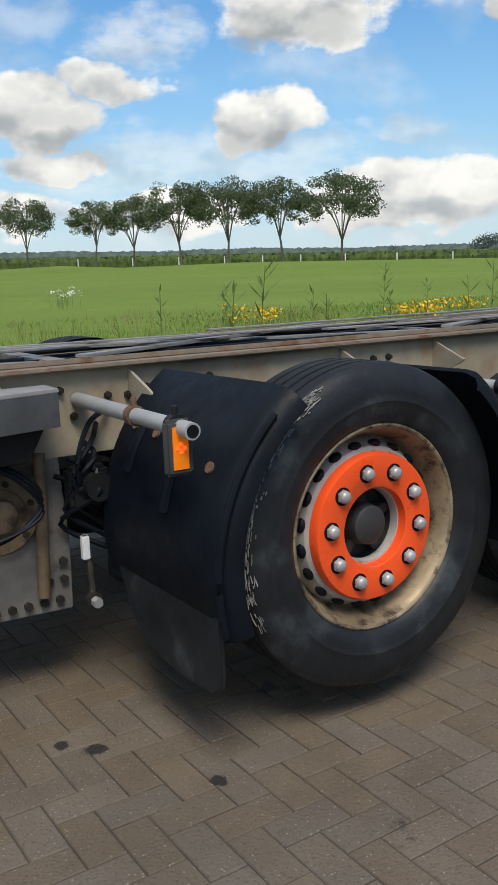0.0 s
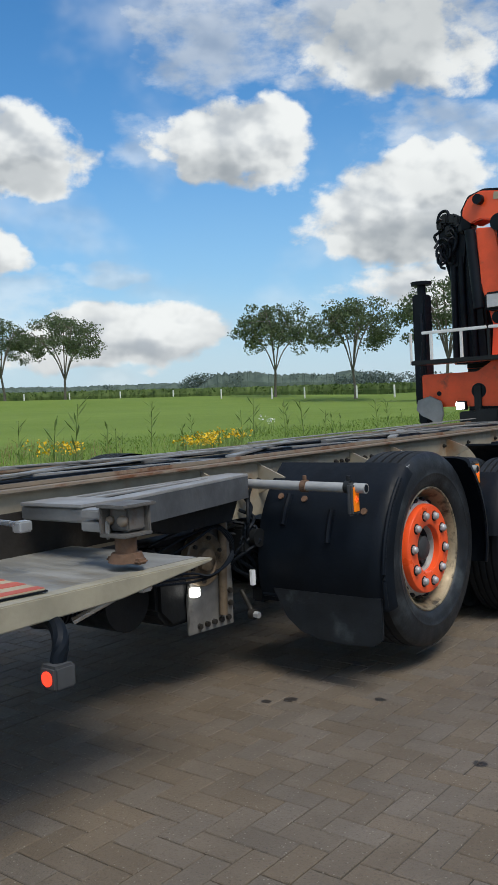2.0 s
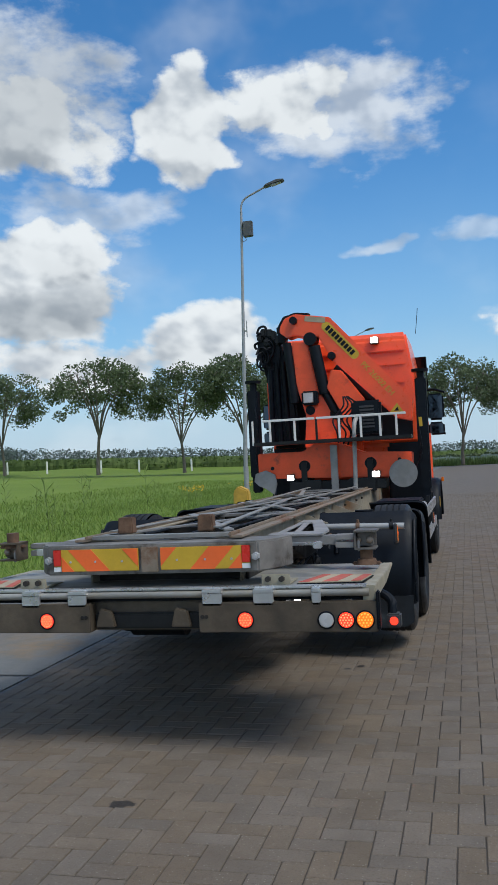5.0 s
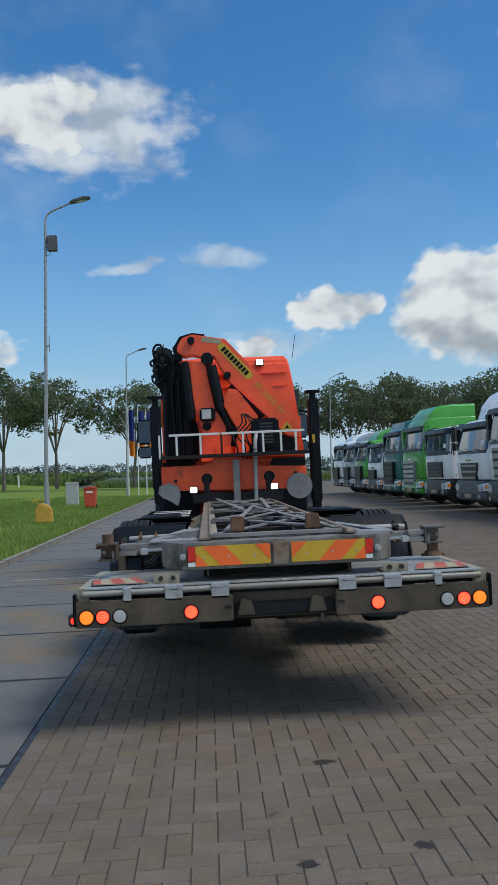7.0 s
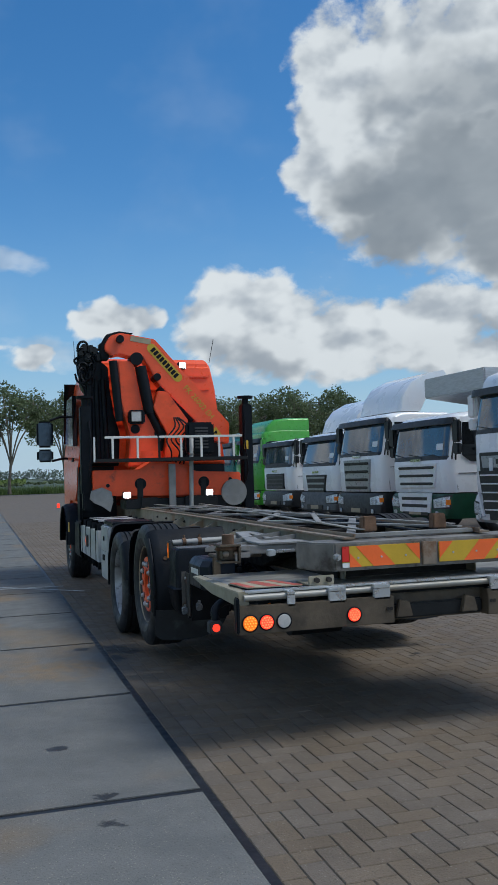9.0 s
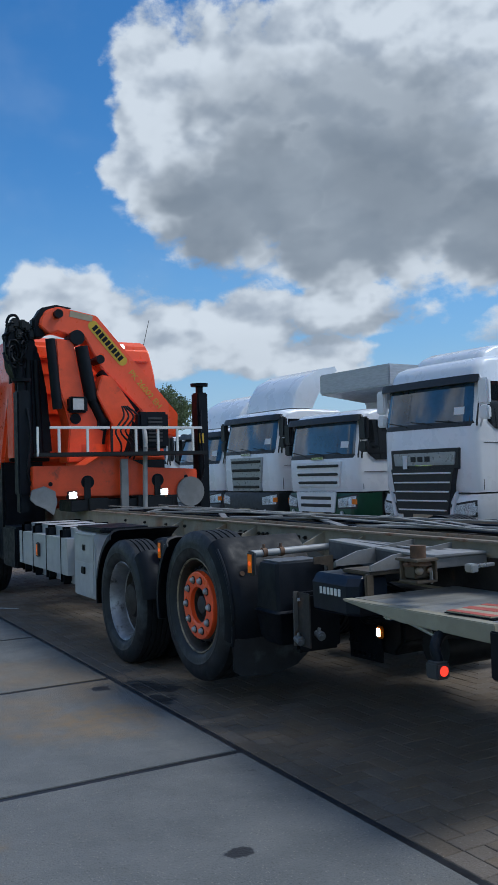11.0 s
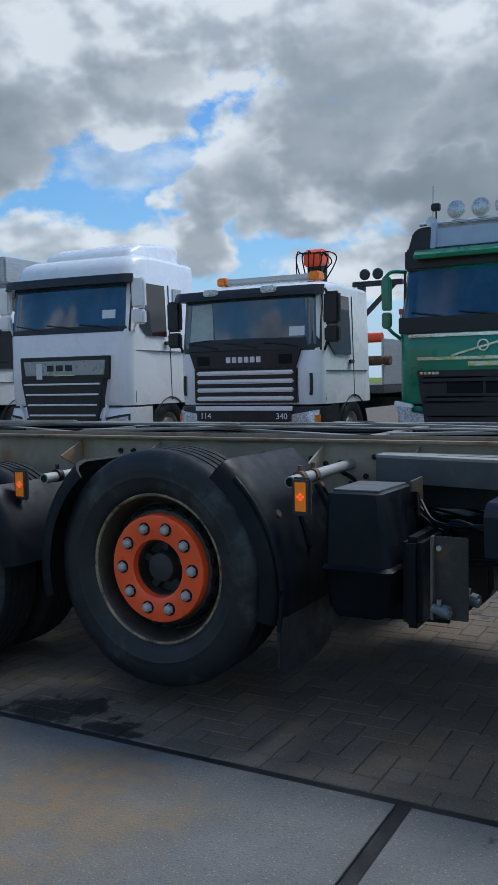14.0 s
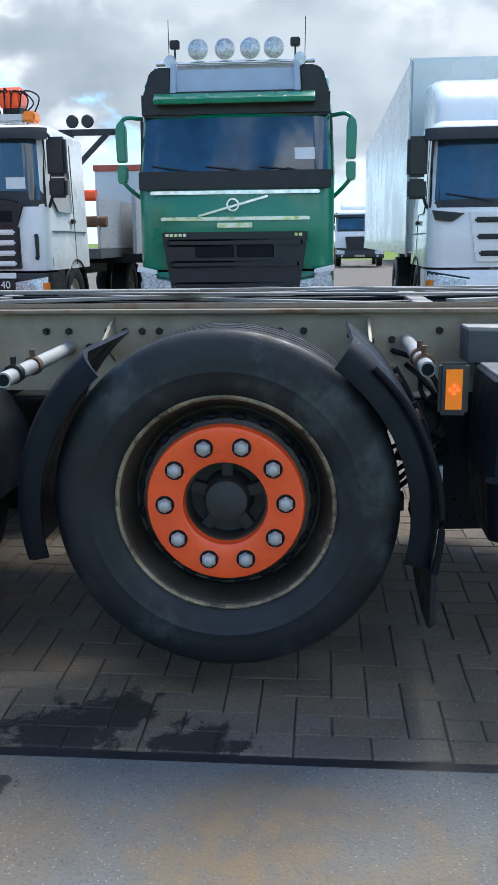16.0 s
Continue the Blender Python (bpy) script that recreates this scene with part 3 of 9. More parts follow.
def hose(bm, pts, r, seg=8, sub=6):
    """A smooth round hose through the points."""
    P = [Vector(p) for p in pts]
    P = [2 * P[0] - P[1]] + P + [2 * P[-1] - P[-2]]
    line = []
    for i in range(1, len(P) - 2):
        for k in range(sub):
            t = k / sub
            a, b, c, d = P[i - 1], P[i], P[i + 1], P[i + 2]
            line.append(0.5 * ((2 * b) + (c - a) * t + (2 * a - 5 * b + 4 * c - d) * t * t + (3 * b - a - 3 * c + d) * t ** 3))
    line.append(P[-2])
    rings = []
    for i, p in enumerate(line):
        d = (line[min(i + 1, len(line) - 1)] - line[max(i - 1, 0)]).normalized()
        q = d.to_track_quat("Z", "Y")
        rings.append([bm.verts.new(p + q @ Vector((r * math.cos(a), r * math.sin(a), 0))) for a in [2 * math.pi * k / seg for k in range(seg)]])
    for a, b in zip(rings, rings[1:]):
        for k in range(seg):
            bm.faces.new((a[k], a[(k + 1) % seg], b[(k + 1) % seg], b[k]))
    bm.faces.new(rings[0][::-1]), bm.faces.new(rings[-1])


def lathe(bm, prof, seg=48, m=None, closed=False, a0=0.0, a1=2 * math.pi):
    """A turned shape about the x axis: prof holds (x, radius)."""
    full = abs(a1 - a0 - 2 * math.pi) < 1e-6
    n = seg if full else seg + 1
    rings = []
    for k in range(n):
        a = a0 + (a1 - a0) * k / seg
        rings.append([bm.verts.new((x, r * math.sin(a), r * math.cos(a))) for x, r in prof])
    ks = range(seg)
    fs = []
    for k in ks:
        p, q = rings[k], rings[(k + 1) % n]
        pr = list(range(len(prof) - 1)) + ([len(prof) - 1] if closed else [])
        for i in pr:
            j = (i + 1) % len(prof)
            try:
                fs.append(bm.faces.new((p[i], p[j], q[j], q[i])))
            except ValueError:
                pass
    if not full and closed:
        fs += [bm.faces.new(rings[0]), bm.faces.new(rings[-1][::-1])]
    bmesh.ops.remove_doubles(bm, verts=[v for r in rings for v in r], dist=1e-6)
    fs = [f for f in fs if f.is_valid]
    bmesh.ops.recalc_face_normals(bm, faces=fs)
    if m is not None:
        put(bm, list({v for f in fs for v in f.verts}), m)


def mesh_of(name, bm, material, smooth=35):
    me = bpy.data.meshes.new(name)
    bm.normal_update()
    bm.to_mesh(me)
    bm.free()
    for mt in material if isinstance(material, (list, tuple)) else (material,):
        me.materials.append(mt)
    if smooth:
        me.shade_smooth()
        me.set_sharp_from_angle(angle=radians(smooth))
    return me


def part(name, bm, material, parent, label="", smooth=35):
    """One mesh object under a thing or a part."""
    ob = new(name, mesh_of(name, bm, material, smooth))
    ob.parent = parent
    if label:
        tagged(ob, label)
    return ob


def pieces(name, bm, material, parent, label="", smooth=35):
    """Each loose shell of a bmesh as a part of its own."""
    left = set(bm.verts)
    while left:
        todo, shell = [left.pop()], []
        while todo:
            v = todo.pop()
            shell.append(v)
            for e in v.link_edges:
                o = e.other_vert(v)
                if o in left:
                    left.discard(o)
                    todo.append(o)
        nb = bmesh.new()
        at = {v: nb.verts.new(v.co) for v in shell}
        for f in {f for v in shell for f in v.link_faces}:
            nb.faces.new([at[v] for v in f.verts])
        part(name, nb, material, parent, label, smooth)
    bm.free()


def thing(name, m, label, category, group="", kind=""):
    """An empty at the base of a thing, to which its parts belong."""
    ob = new(name)
    ob.empty_display_size = 0.3
    ob.matrix_world = m
    return tagged(ob, label, category, group, kind)


def single(name, bm, material, m, label, category, group="", kind="", smooth=35):
    ob = new(name, mesh_of(name, bm, material, smooth))
    ob.matrix_world = m
    return tagged(ob, label, category, group, kind)


def text_mesh(body, size, m, depth=0.002):
    """Flat letters as a bmesh, centred, standing in the plane that m gives."""
    cu = bpy.data.curves.new("letters", "FONT")
    cu.body, cu.size, cu.extrude, cu.align_x, cu.align_y = body, size, depth, "CENTER", "CENTER"
    ob = bpy.data.objects.new("letters", cu)
    me = ob.to_mesh()
    bm = bmesh.new()
    bm.from_mesh(me)
    ob.to_mesh_clear()
    bpy.data.objects.remove(ob)
    bpy.data.curves.remove(cu)
    bmesh.ops.transform(bm, matrix=m, verts=bm.verts)
    return bm


IDENT = Matrix.Identity(4)

# ---------------------------------------------------------------- ground
SLAB_X0, SLAB_X1 = -1.46, -3.95        # concrete lane between the brick yard and the kerb
SLOPE = 0.031                          # the yard drains to the lane; the polder lies level


def land(x, y):
    """Height of the open country."""
    s = max(0.0, -x - 6.0) * SLOPE
    s += 0.35 * max(0.0, min(1.0, (y - 140) / 60)) if x > -6 else 0.0
    # low dike that carries the tree-lined road
    d = dike_distance(x, y)
    s += 1.0 * math.exp(-(d / 6.0) ** 2)
    return s - 0.06


def dike_distance(x, y):
    """Distance from the road on the dike, a straight line across the polder."""
    ax, ay = -104.0, 50.0
    bx, by = -15.0, 140.0
    l = math.hypot(bx - ax, by - ay)
    return abs((bx - ax) * (ay - y) - (ax - x) * (by - ay)) / l


def grass_material(name, c1, c2, c3, scale):
    m = bpy.data.materials.new(name)
    m.use_nodes = True
    t = m.node_tree
    b = t.nodes["Principled BSDF"]
    tc = t.nodes.new("ShaderNodeTexCoord")
    def nz(sc, det=6.0, st=(1, 1, 1)):
        mp = t.nodes.new("ShaderNodeMapping")
        mp.inputs["Scale"].default_value = st
        t.links.new(tc.outputs["Object"], mp.inputs[0])
        n = t.nodes.new("ShaderNodeTexNoise")
        n.inputs["Scale"].default_value, n.inputs["Detail"].default_value, n.inputs["Roughness"].default_value = sc, det, 0.62
        t.links.new(mp.outputs[0], n.inputs["Vector"])
        return n.outputs[0]
    def ramp(v, lo, hi, a=0.0, c=1.0):
        n = t.nodes.new("ShaderNodeMapRange")
        t.links.new(v, n.inputs[0])
        for k, val in zip((1, 2, 3, 4), (lo, hi, a, c)):
            n.inputs[k].default_value = val
        return n.outputs[0]
    def mix(f, a, c):
        n = t.nodes.new("ShaderNodeMix")
        n.data_type = "RGBA"
        for s, v in ((n.inputs[0], f), (n.inputs[6], a), (n.inputs[7], c)):
            if isinstance(v, bpy.types.NodeSocket):
                t.links.new(v, s)
            else:
                s.default_value = v
        return n.outputs[2]
    col = mix(ramp(nz(scale), 0.35, 0.65), (*c1, 1), (*c2, 1))
    col = mix(ramp(nz(scale * 12), 0.45, 0.75, 0, 0.7), col, (*c3, 1))
    col = mix(ramp(nz(0.06, 3.0, (1, 0.25, 1)), 0.4, 0.7, 0, 0.45), col, (*[v * 0.75 for v in c1], 1))
    t.links.new(col, b.inputs["Base Color"])
    b.inputs["Roughness"].default_value = 0.9
    b.inputs["Specular IOR Level"].default_value = 0.15
    bp = t.nodes.new("ShaderNodeBump")
    bp.inputs["Strength"].default_value, bp.inputs["Distance"].default_value = 0.6, 0.05
    t.links.new(nz(9.0), bp.inputs["Height"])
    t.links.new(bp.outputs[0], b.inputs["Normal"])
    return m


m_field = grass_material("mown_grass", (0.150, 0.222, 0.038), (0.188, 0.255, 0.048), (0.118, 0.185, 0.030), 0.35)


def sheet(name, xs, ys, height, material, label, category):
    me = bpy.data.meshes.new(name)
    nx, ny = len(xs), len(ys)
    vs = [(x, y, height(x, y)) for y in ys for x in xs]
    fs = [(j * nx + i, j * nx + i + 1, (j + 1) * nx + i + 1, (j + 1) * nx + i) for j in range(ny - 1) for i in range(nx - 1)]
    me.from_pydata(vs, [], fs)
    me.materials.append(material)
    me.shade_smooth()
    return tagged(new(name, me), label, category, kind="structure")


def steps(near, far, grow=1.16, first=2.0):
    out, v, d = [near], near, first
    while abs(v) < abs(far):
        v += math.copysign(d, far - near)
        out.append(v)
        d *= grow
    return out


gx = sorted(set(steps(-6.0, -3500) + [-4.2, -2, 10, 40, 60, 100, 200, 500, 1500, 3500]))
gy = sorted(set(steps(0.0, 3500) + steps(-4.0, -3500, 1.4, 8.0)))
sheet("ground", gx, gy, land, m_field, "flat green polder meadow reaching the horizon", "meadow")

# paved yard
m_yard = paving("far_brick_paving", (0.134, 0.112, 0.090), (0.156, 0.132, 0.107), (0.12, 0.105, 0.09), 0.6, 0.35, 0.5, 0.05, 0.0, 0.6)
m_bed = surface("joint_sand", (0.070, 0.060, 0.048), 0.95, var=0.2, bump=0.4)
yb = B()
box(yb, SLAB_X0 - 0.05, 60, -60, 112, -0.30, -0.012)
yard = single("yard", yb, m_yard, IDENT, "brown-grey brick paved lorry yard", "yard", kind="structure", smooth=0)

# concrete lane: cast slabs with dark sealed joints
m_conc = paving("lane_concrete", (0.136, 0.141, 0.136), (0.165, 0.168, 0.160), (0.25, 0.17, 0.085), 0.6, 0.50, 0.8, 0.12, 0.04, 0.9, ((-1.62, 0.55, 0.07), (-2.05, -2.2, 0.05), (-2.6, -3.6, 0.05), (-1.9, -3.0, 0.05)), ((-1.95, -0.15, 0.50), (-2.5, 2.1, 0.45), (-2.2, 4.3, 0.4), (-3.1, -1.6, 0.35)))
m_tar = surface("joint_sealant", (0.02, 0.021, 0.024), 0.45, var=0.2, bump=0.2)
lb_ = B()
box(lb_, SLAB_X1 - 0.02, SLAB_X0 + 0.02, -60, 112, -0.30, -0.006)
lane = single("lane", lb_, m_tar, IDENT, "concrete slab lane with black sealed joints", "road", kind="structure", smooth=0)
SLAB_L, SLAB_Y = 1.94, -1.135
slab_mesh = None
for k in range(-28, 58):
    y0 = SLAB_Y + SLAB_L * k
    if slab_mesh is None:
        sb_ = B()
        box(sb_, SLAB_X1, SLAB_X0 - 0.018, 0.022, SLAB_L - 0.022, -0.12, 0.0, 0.006)
        slab_mesh = mesh_of("slab", sb_, m_conc, 0)
    ob = new("slab", slab_mesh)
    ob.parent = lane
    ob.location = (0, y0, 0)
# kerb
m_kerb = surface("kerb_stone", (0.25, 0.23, 0.20), 0.85, var=0.15, dirt=(0.12, 0.13, 0.07), dirt_amount=0.4, dirt_scale=3, bump=0.5)
kb_ = B()
box(kb_, SLAB_X1 - 0.16, SLAB_X1 - 0.02, -60, 112, -0.3, 0.07)
kerb = single("kerb", kb_, m_bed, IDENT, "weathered low concrete kerb", "kerb", kind="structure", smooth=0)
km = None
for k in range(-30, 112):
    if km is None:
        kb2 = B()
        box(kb2, SLAB_X1 - 0.165, SLAB_X1 - 0.015, 0.005, 0.995, -0.1, 0.085, 0.02)
        km = mesh_of("kerb_stone", kb2, m_kerb, 0)
    ob = new("kerb_stone", km)
    ob.parent = kerb
    ob.location = (0, k, 0.004 * math.sin(k * 1.7))

# worn white chalk lines across the lane
m_chalk = surface("worn_chalk", (0.55, 0.56, 0.55), 0.9, var=0.3, scale=14, bump=0.2)
for (xa, ya), (xb, yb_) in (((-3.3, 5.45), (-1.35, 5.25)), ((-2.35, 5.75), (-1.15, 4.55))):
    d = Vector((xb - xa, yb_ - ya, 0))
    n = Vector((-d.y, d.x, 0)).normalized() * 0.018
    cb_ = B()
    prism(cb_, [(xa - n.x, ya - n.y), (xb - n.x, yb_ - n.y), (xb + n.x, yb_ + n.y), (xa + n.x, ya + n.y)], "z", 0.0015, 0.0045)
    part("chalk_line", cb_, m_chalk, lane, "worn white chalk line")


# ---------------------------------------------------------------- the flatbed crane truck
def wheel(parent, x, y, z, side, kind, radius=0.475, width=0.29, turn=0.0):
    """A road wheel on the right (side 1) or left (-1). kind: 'ring' with an orange nut cover, 'deep' for a dished dual wheel."""
    base = Matrix.Translation((x, y, z)) @ Matrix.Diagonal((side, 1, 1, 1)) @ Matrix.Rotation(turn, 4, "X")
    w, R = width, radius
    rim = B()
    if kind == "deep":
        prof = [(-0.02, 0.292), (-0.004, 0.303), (0.0, 0.305), (0.004, 0.298), (-0.006, 0.285), (-0.05, 0.268), (-0.11, 0.258), (-0.118, 0.250)]
        lathe(rim, prof, 56, base)
        wheel_rim = part("rim", rim, m_rim_scuffed, parent, "silver scuffed steel wheel rim, deeply dished")
        dd = B()
        lathe(dd, [(-0.116, 0.252), (-0.15, 0.235), (-0.155, 0.15), (-0.14, 0.135)], 48, base)
        part("wheel_disc", dd, m_rim_black, wheel_rim, "dark wheel disc deep in the rim")
        hub = B()
        lathe(hub, [(-0.15, 0.14), (-0.09, 0.135), (-0.06, 0.12), (-0.045, 0.075), (-0.04, 0.0)], 32, base)
        part("hub", hub, m_darkgrease, wheel_rim)
        ring_r, nut_x, nut_mat = 0.1675, -0.152, m_darkgrease
    else:
        prof = [(-0.03, 0.290), (-0.006, 0.303), (0.0, 0.306), (0.005, 0.301), (0.0, 0.293), (-0.02, 0.284), (-0.055, 0.272), (-0.085, 0.262), (-0.09, 0.248)]
        lathe(rim, prof, 64, base)
        # left rim and disc are darker, grime and shade in one colour
        wheel_rim = part("rim", rim, m_rim if side > 0 else m_rim_black, parent, "tan-stained steel wheel rim with chipped flange" if side > 0 else "steel wheel rim blackened for grime and shade, with chipped tan flange")
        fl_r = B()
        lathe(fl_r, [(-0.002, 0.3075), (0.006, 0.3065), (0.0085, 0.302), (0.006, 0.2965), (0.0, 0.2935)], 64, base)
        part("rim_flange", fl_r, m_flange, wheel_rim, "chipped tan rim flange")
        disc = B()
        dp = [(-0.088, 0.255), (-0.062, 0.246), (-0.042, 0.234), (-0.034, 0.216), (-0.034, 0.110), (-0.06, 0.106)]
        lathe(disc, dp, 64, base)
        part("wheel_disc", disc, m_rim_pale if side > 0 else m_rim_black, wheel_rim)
        for k in range(20):
            a = 2 * math.pi * (k + 0.5) / 20
            holes = B()
            v = bmesh.ops.create_uvsphere(holes, u_segments=10, v_segments=6, radius=1.0)["verts"]
            put(holes, v, base @ Matrix.Rotation(a, 4, "X") @ Matrix.Translation((-0.053, 0, 0.2405)) @ Matrix.Diagonal((0.017, 0.023, 0.013, 1)))
            part("vent_hole", holes, m_black, wheel_rim)
        cover = B()
        lathe(cover, [(-0.036, 0.221), (-0.012, 0.220), (-0.004, 0.216), (-0.002, 0.208), (-0.002, 0.125), (-0.006, 0.118), (-0.035, 0.115)], 72, base)
        part("nut_cover", cover, m_orange, wheel_rim, "bright orange steel nut cover ring")
        hub = B()
        lathe(hub, [(-0.05, 0.112), (-0.10, 0.108), (-0.105, 0.075), (-0.06, 0.062), (-0.03, 0.058), (-0.024, 0.05), (-0.022, 0.0)], 40, base)
        for k in range(5):
            a = 2 * math.pi * k / 5
            box(hub, -0.115, -0.068, -0.016, 0.016, 0.06, 0.108, 0.003, base @ Matrix.Rotation(a, 4, "X"))
        part("hub", hub, m_hubgrey, wheel_rim, "dark grey hub with a round cap")
        ring_r, nut_x, nut_mat = 0.1675, -0.004, m_nut
        for k in range(10):
            a = radians(16.5 if side < 0 else -12) + 2 * math.pi * k / 10
            seats = B()
            c = Vector((0, ring_r * math.sin(a) * (-1 if side < 0 else 1), ring_r * math.cos(a)))
            rod(seats, base @ (c + Vector((-0.003, 0, 0))), base @ (c + Vector((0.0006, 0, 0))), 0.0265, 22)
            part("nut_seat", seats, m_black, wheel_rim)
    for k in range(10):
        a = radians(16.5 if side < 0 else -12) + 2 * math.pi * k / 10
        sy = -1 if side < 0 else 1
        c = Vector((nut_x, ring_r * math.sin(a) * sy, ring_r * math.cos(a)))
        nb = B()
        rod(nb, base @ (c + Vector((-0.004, 0, 0))), base @ (c + Vector((0.012, 0, 0))), 0.0212, 6)
        lathe(nb, [(0.010, 0.0190), (0.018, 0.0178), (0.023, 0.0145), (0.026, 0.008), (0.0265, 0.0)], 12, base @ Matrix.Translation(c))
        part("wheel_nut", nb, nut_mat, wheel_rim)
    tyre = B()
    s0 = 0.03
    prof = [(-0.012, 0.300), (0.004, 0.306), (0.017, 0.320), (0.025, 0.338), (0.0305, 0.356), (0.0335, 0.370), (0.0345, 0.3715), (0.0345, 0.3745), (0.0340, 0.376), (0.0345, R - 0.085), (0.033, R - 0.068), (0.029, R - 0.052),
            (s0 - 0.008, R - 0.03), (s0 - 0.020, R - 0.011), (s0 - 0.035, R - 0.003)]
    x1, x0 = s0 - 0.035, s0 - w + 0.035
    tread = [(x1, R - 0.003)]
    for k in range(1, 5):
        c = x1 + (x0 - x1) * k / 5
        tread += [(c + 0.007, R), (c + 0.005, R - 0.012), (c - 0.005, R - 0.012), (c - 0.007, R)]
    tread += [(x0, R - 0.003)]
    inner = [(x0 - 0.013, R - 0.010), (x0 - 0.03, R - 0.05), (x0 - 0.035, 0.36), (x0, 0.30)]
    lathe(tyre, prof[:-1] + [prof[-1]], 72, base)
    ty = part("tyre", tyre, m_rubber, wheel_rim, "worn black truck tyre with dusty sidewall")
    tb = B()
    lathe(tb, tread, 72, base)
    part("tread", tb, m_tread, wheel_rim)
    ib = B()
    lathe(ib, inner, 48, base)
    part("inner_sidewall", ib, m_rubber, wheel_rim)
    return wheel_rim


def arc_guard(bm, cy, cz, r, a0, a1, x0, x1, th=0.012, lip=0.03, n=18):
    """A mudguard: a sheet bent round an axle from a0 to a1 degrees (0 up, 90 to the rear), with a rolled outer lip."""
    e = 1 if x1 > x0 else -1
    prof = [(x0, 0.0), (x1 - e * 0.09, 0.0), (x1 - e * 0.05, -0.006), (x1 - e * 0.022, -0.02), (x1 - e * 0.006, -0.045), (x1, -lip), (x1 - e * 0.010, -lip), (x1 - e * 0.018, -0.05), (x1 - e * 0.04, -0.028), (x1 - e * 0.09, -th), (x0, -th)]
    rings = []
    for k in range(n + 1):
        a = radians(a0 + (a1 - a0) * k / n)
        rings.append([bm.verts.new((x, cy - (r + h) * math.sin(a), cz + (r + h) * math.cos(a))) for x, h in prof])
    m = len(prof)
    fs = []
    for p, q in zip(rings, rings[1:]):
        fs += [bm.faces.new((p[i], p[(i + 1) % m], q[(i + 1) % m], q[i])) for i in range(m)]
    fs += [bm.faces.new(rings[0]), bm.faces.new(rings[-1][::-1])]
    bmesh.ops.recalc_face_normals(bm, faces=fs)


def side_marker(parent, x, y, z, side):
    b = B()
    box(b, x - 0.014 * side, x + 0.011 * side, y - 0.040, y + 0.040, z - 0.072, z + 0.072, 0.009)
    body = part("side_marker", b, m_greyrubber, parent, "amber side marker reflector in a black surround")
    l = B()
    box(l, x + 0.005 * side, x + 0.0145 * side, y - 0.0265, y + 0.0265, z - 0.059, z + 0.059, 0.006)
    part("lens", l, m_amberlit, body, "glowing amber reflector lens")
    g = B()
    for dy, dz in ((0, 0.010), (0, -0.010), (0.010, 0), (-0.010, 0)):
        rod(g, (x + 0.012 * side, y + dy, z + dz), (x + 0.0165 * side, y + dy, z + dz), 0.0055, 10)
    part("led", g, m_amberled, body)


truck = thing("crane_truck", pose(0, 0, 0), "orange flatbed truck with folded crane and tail lift on brick paving", "truck")

AX_Z, TAG_Z, DRIVE_Y, FRONT_Y = 0.47, 0.58, 1.27, 6.38
for sd in (1, -1):
    wheel(truck, sd * 1.152, 0, TAG_Z, sd, "ring", 0.482, 0.30)
    wheel(truck, sd * 1.175, DRIVE_Y, 0.465, sd, "deep", 0.47, 0.27)
    wheel(truck, sd * 0.84, DRIVE_Y, 0.465, sd, "deep", 0.47, 0.27)
    wheel(truck, sd * 1.12, FRONT_Y, 0.50, sd, "ring", 0.505, 0.30)

# white scuffs on the tag tyre's shoulder
for sd in (1,):
    sc = B()
    rng = random.Random(5)
    for k in range(640):
        a = radians(rng.triangular(-118, -24, -52))
        r = 0.4805 - abs(rng.gauss(0.006, 0.010))
        p = Vector((1.152 + 0.0368 - 0.62 * max(0, r - 0.436), r * math.sin(a), TAG_Z + r * math.cos(a)))
        v = bmesh.ops.create_cube(sc, size=1.0)["verts"]
        put(sc, v, Matrix.Translation(p) @ Matrix.Rotation(-a + rng.gauss(0, 0.08), 4, "X") @ Matrix.Diagonal((0.003, rng.uniform(0.005, 0.030), rng.uniform(0.0008, 0.0030), 1)))
    tagged(part("kerb_scuff", sc, m_scuff, truck), "pale kerb scuffs along the tyre shoulder", kind="stuff")

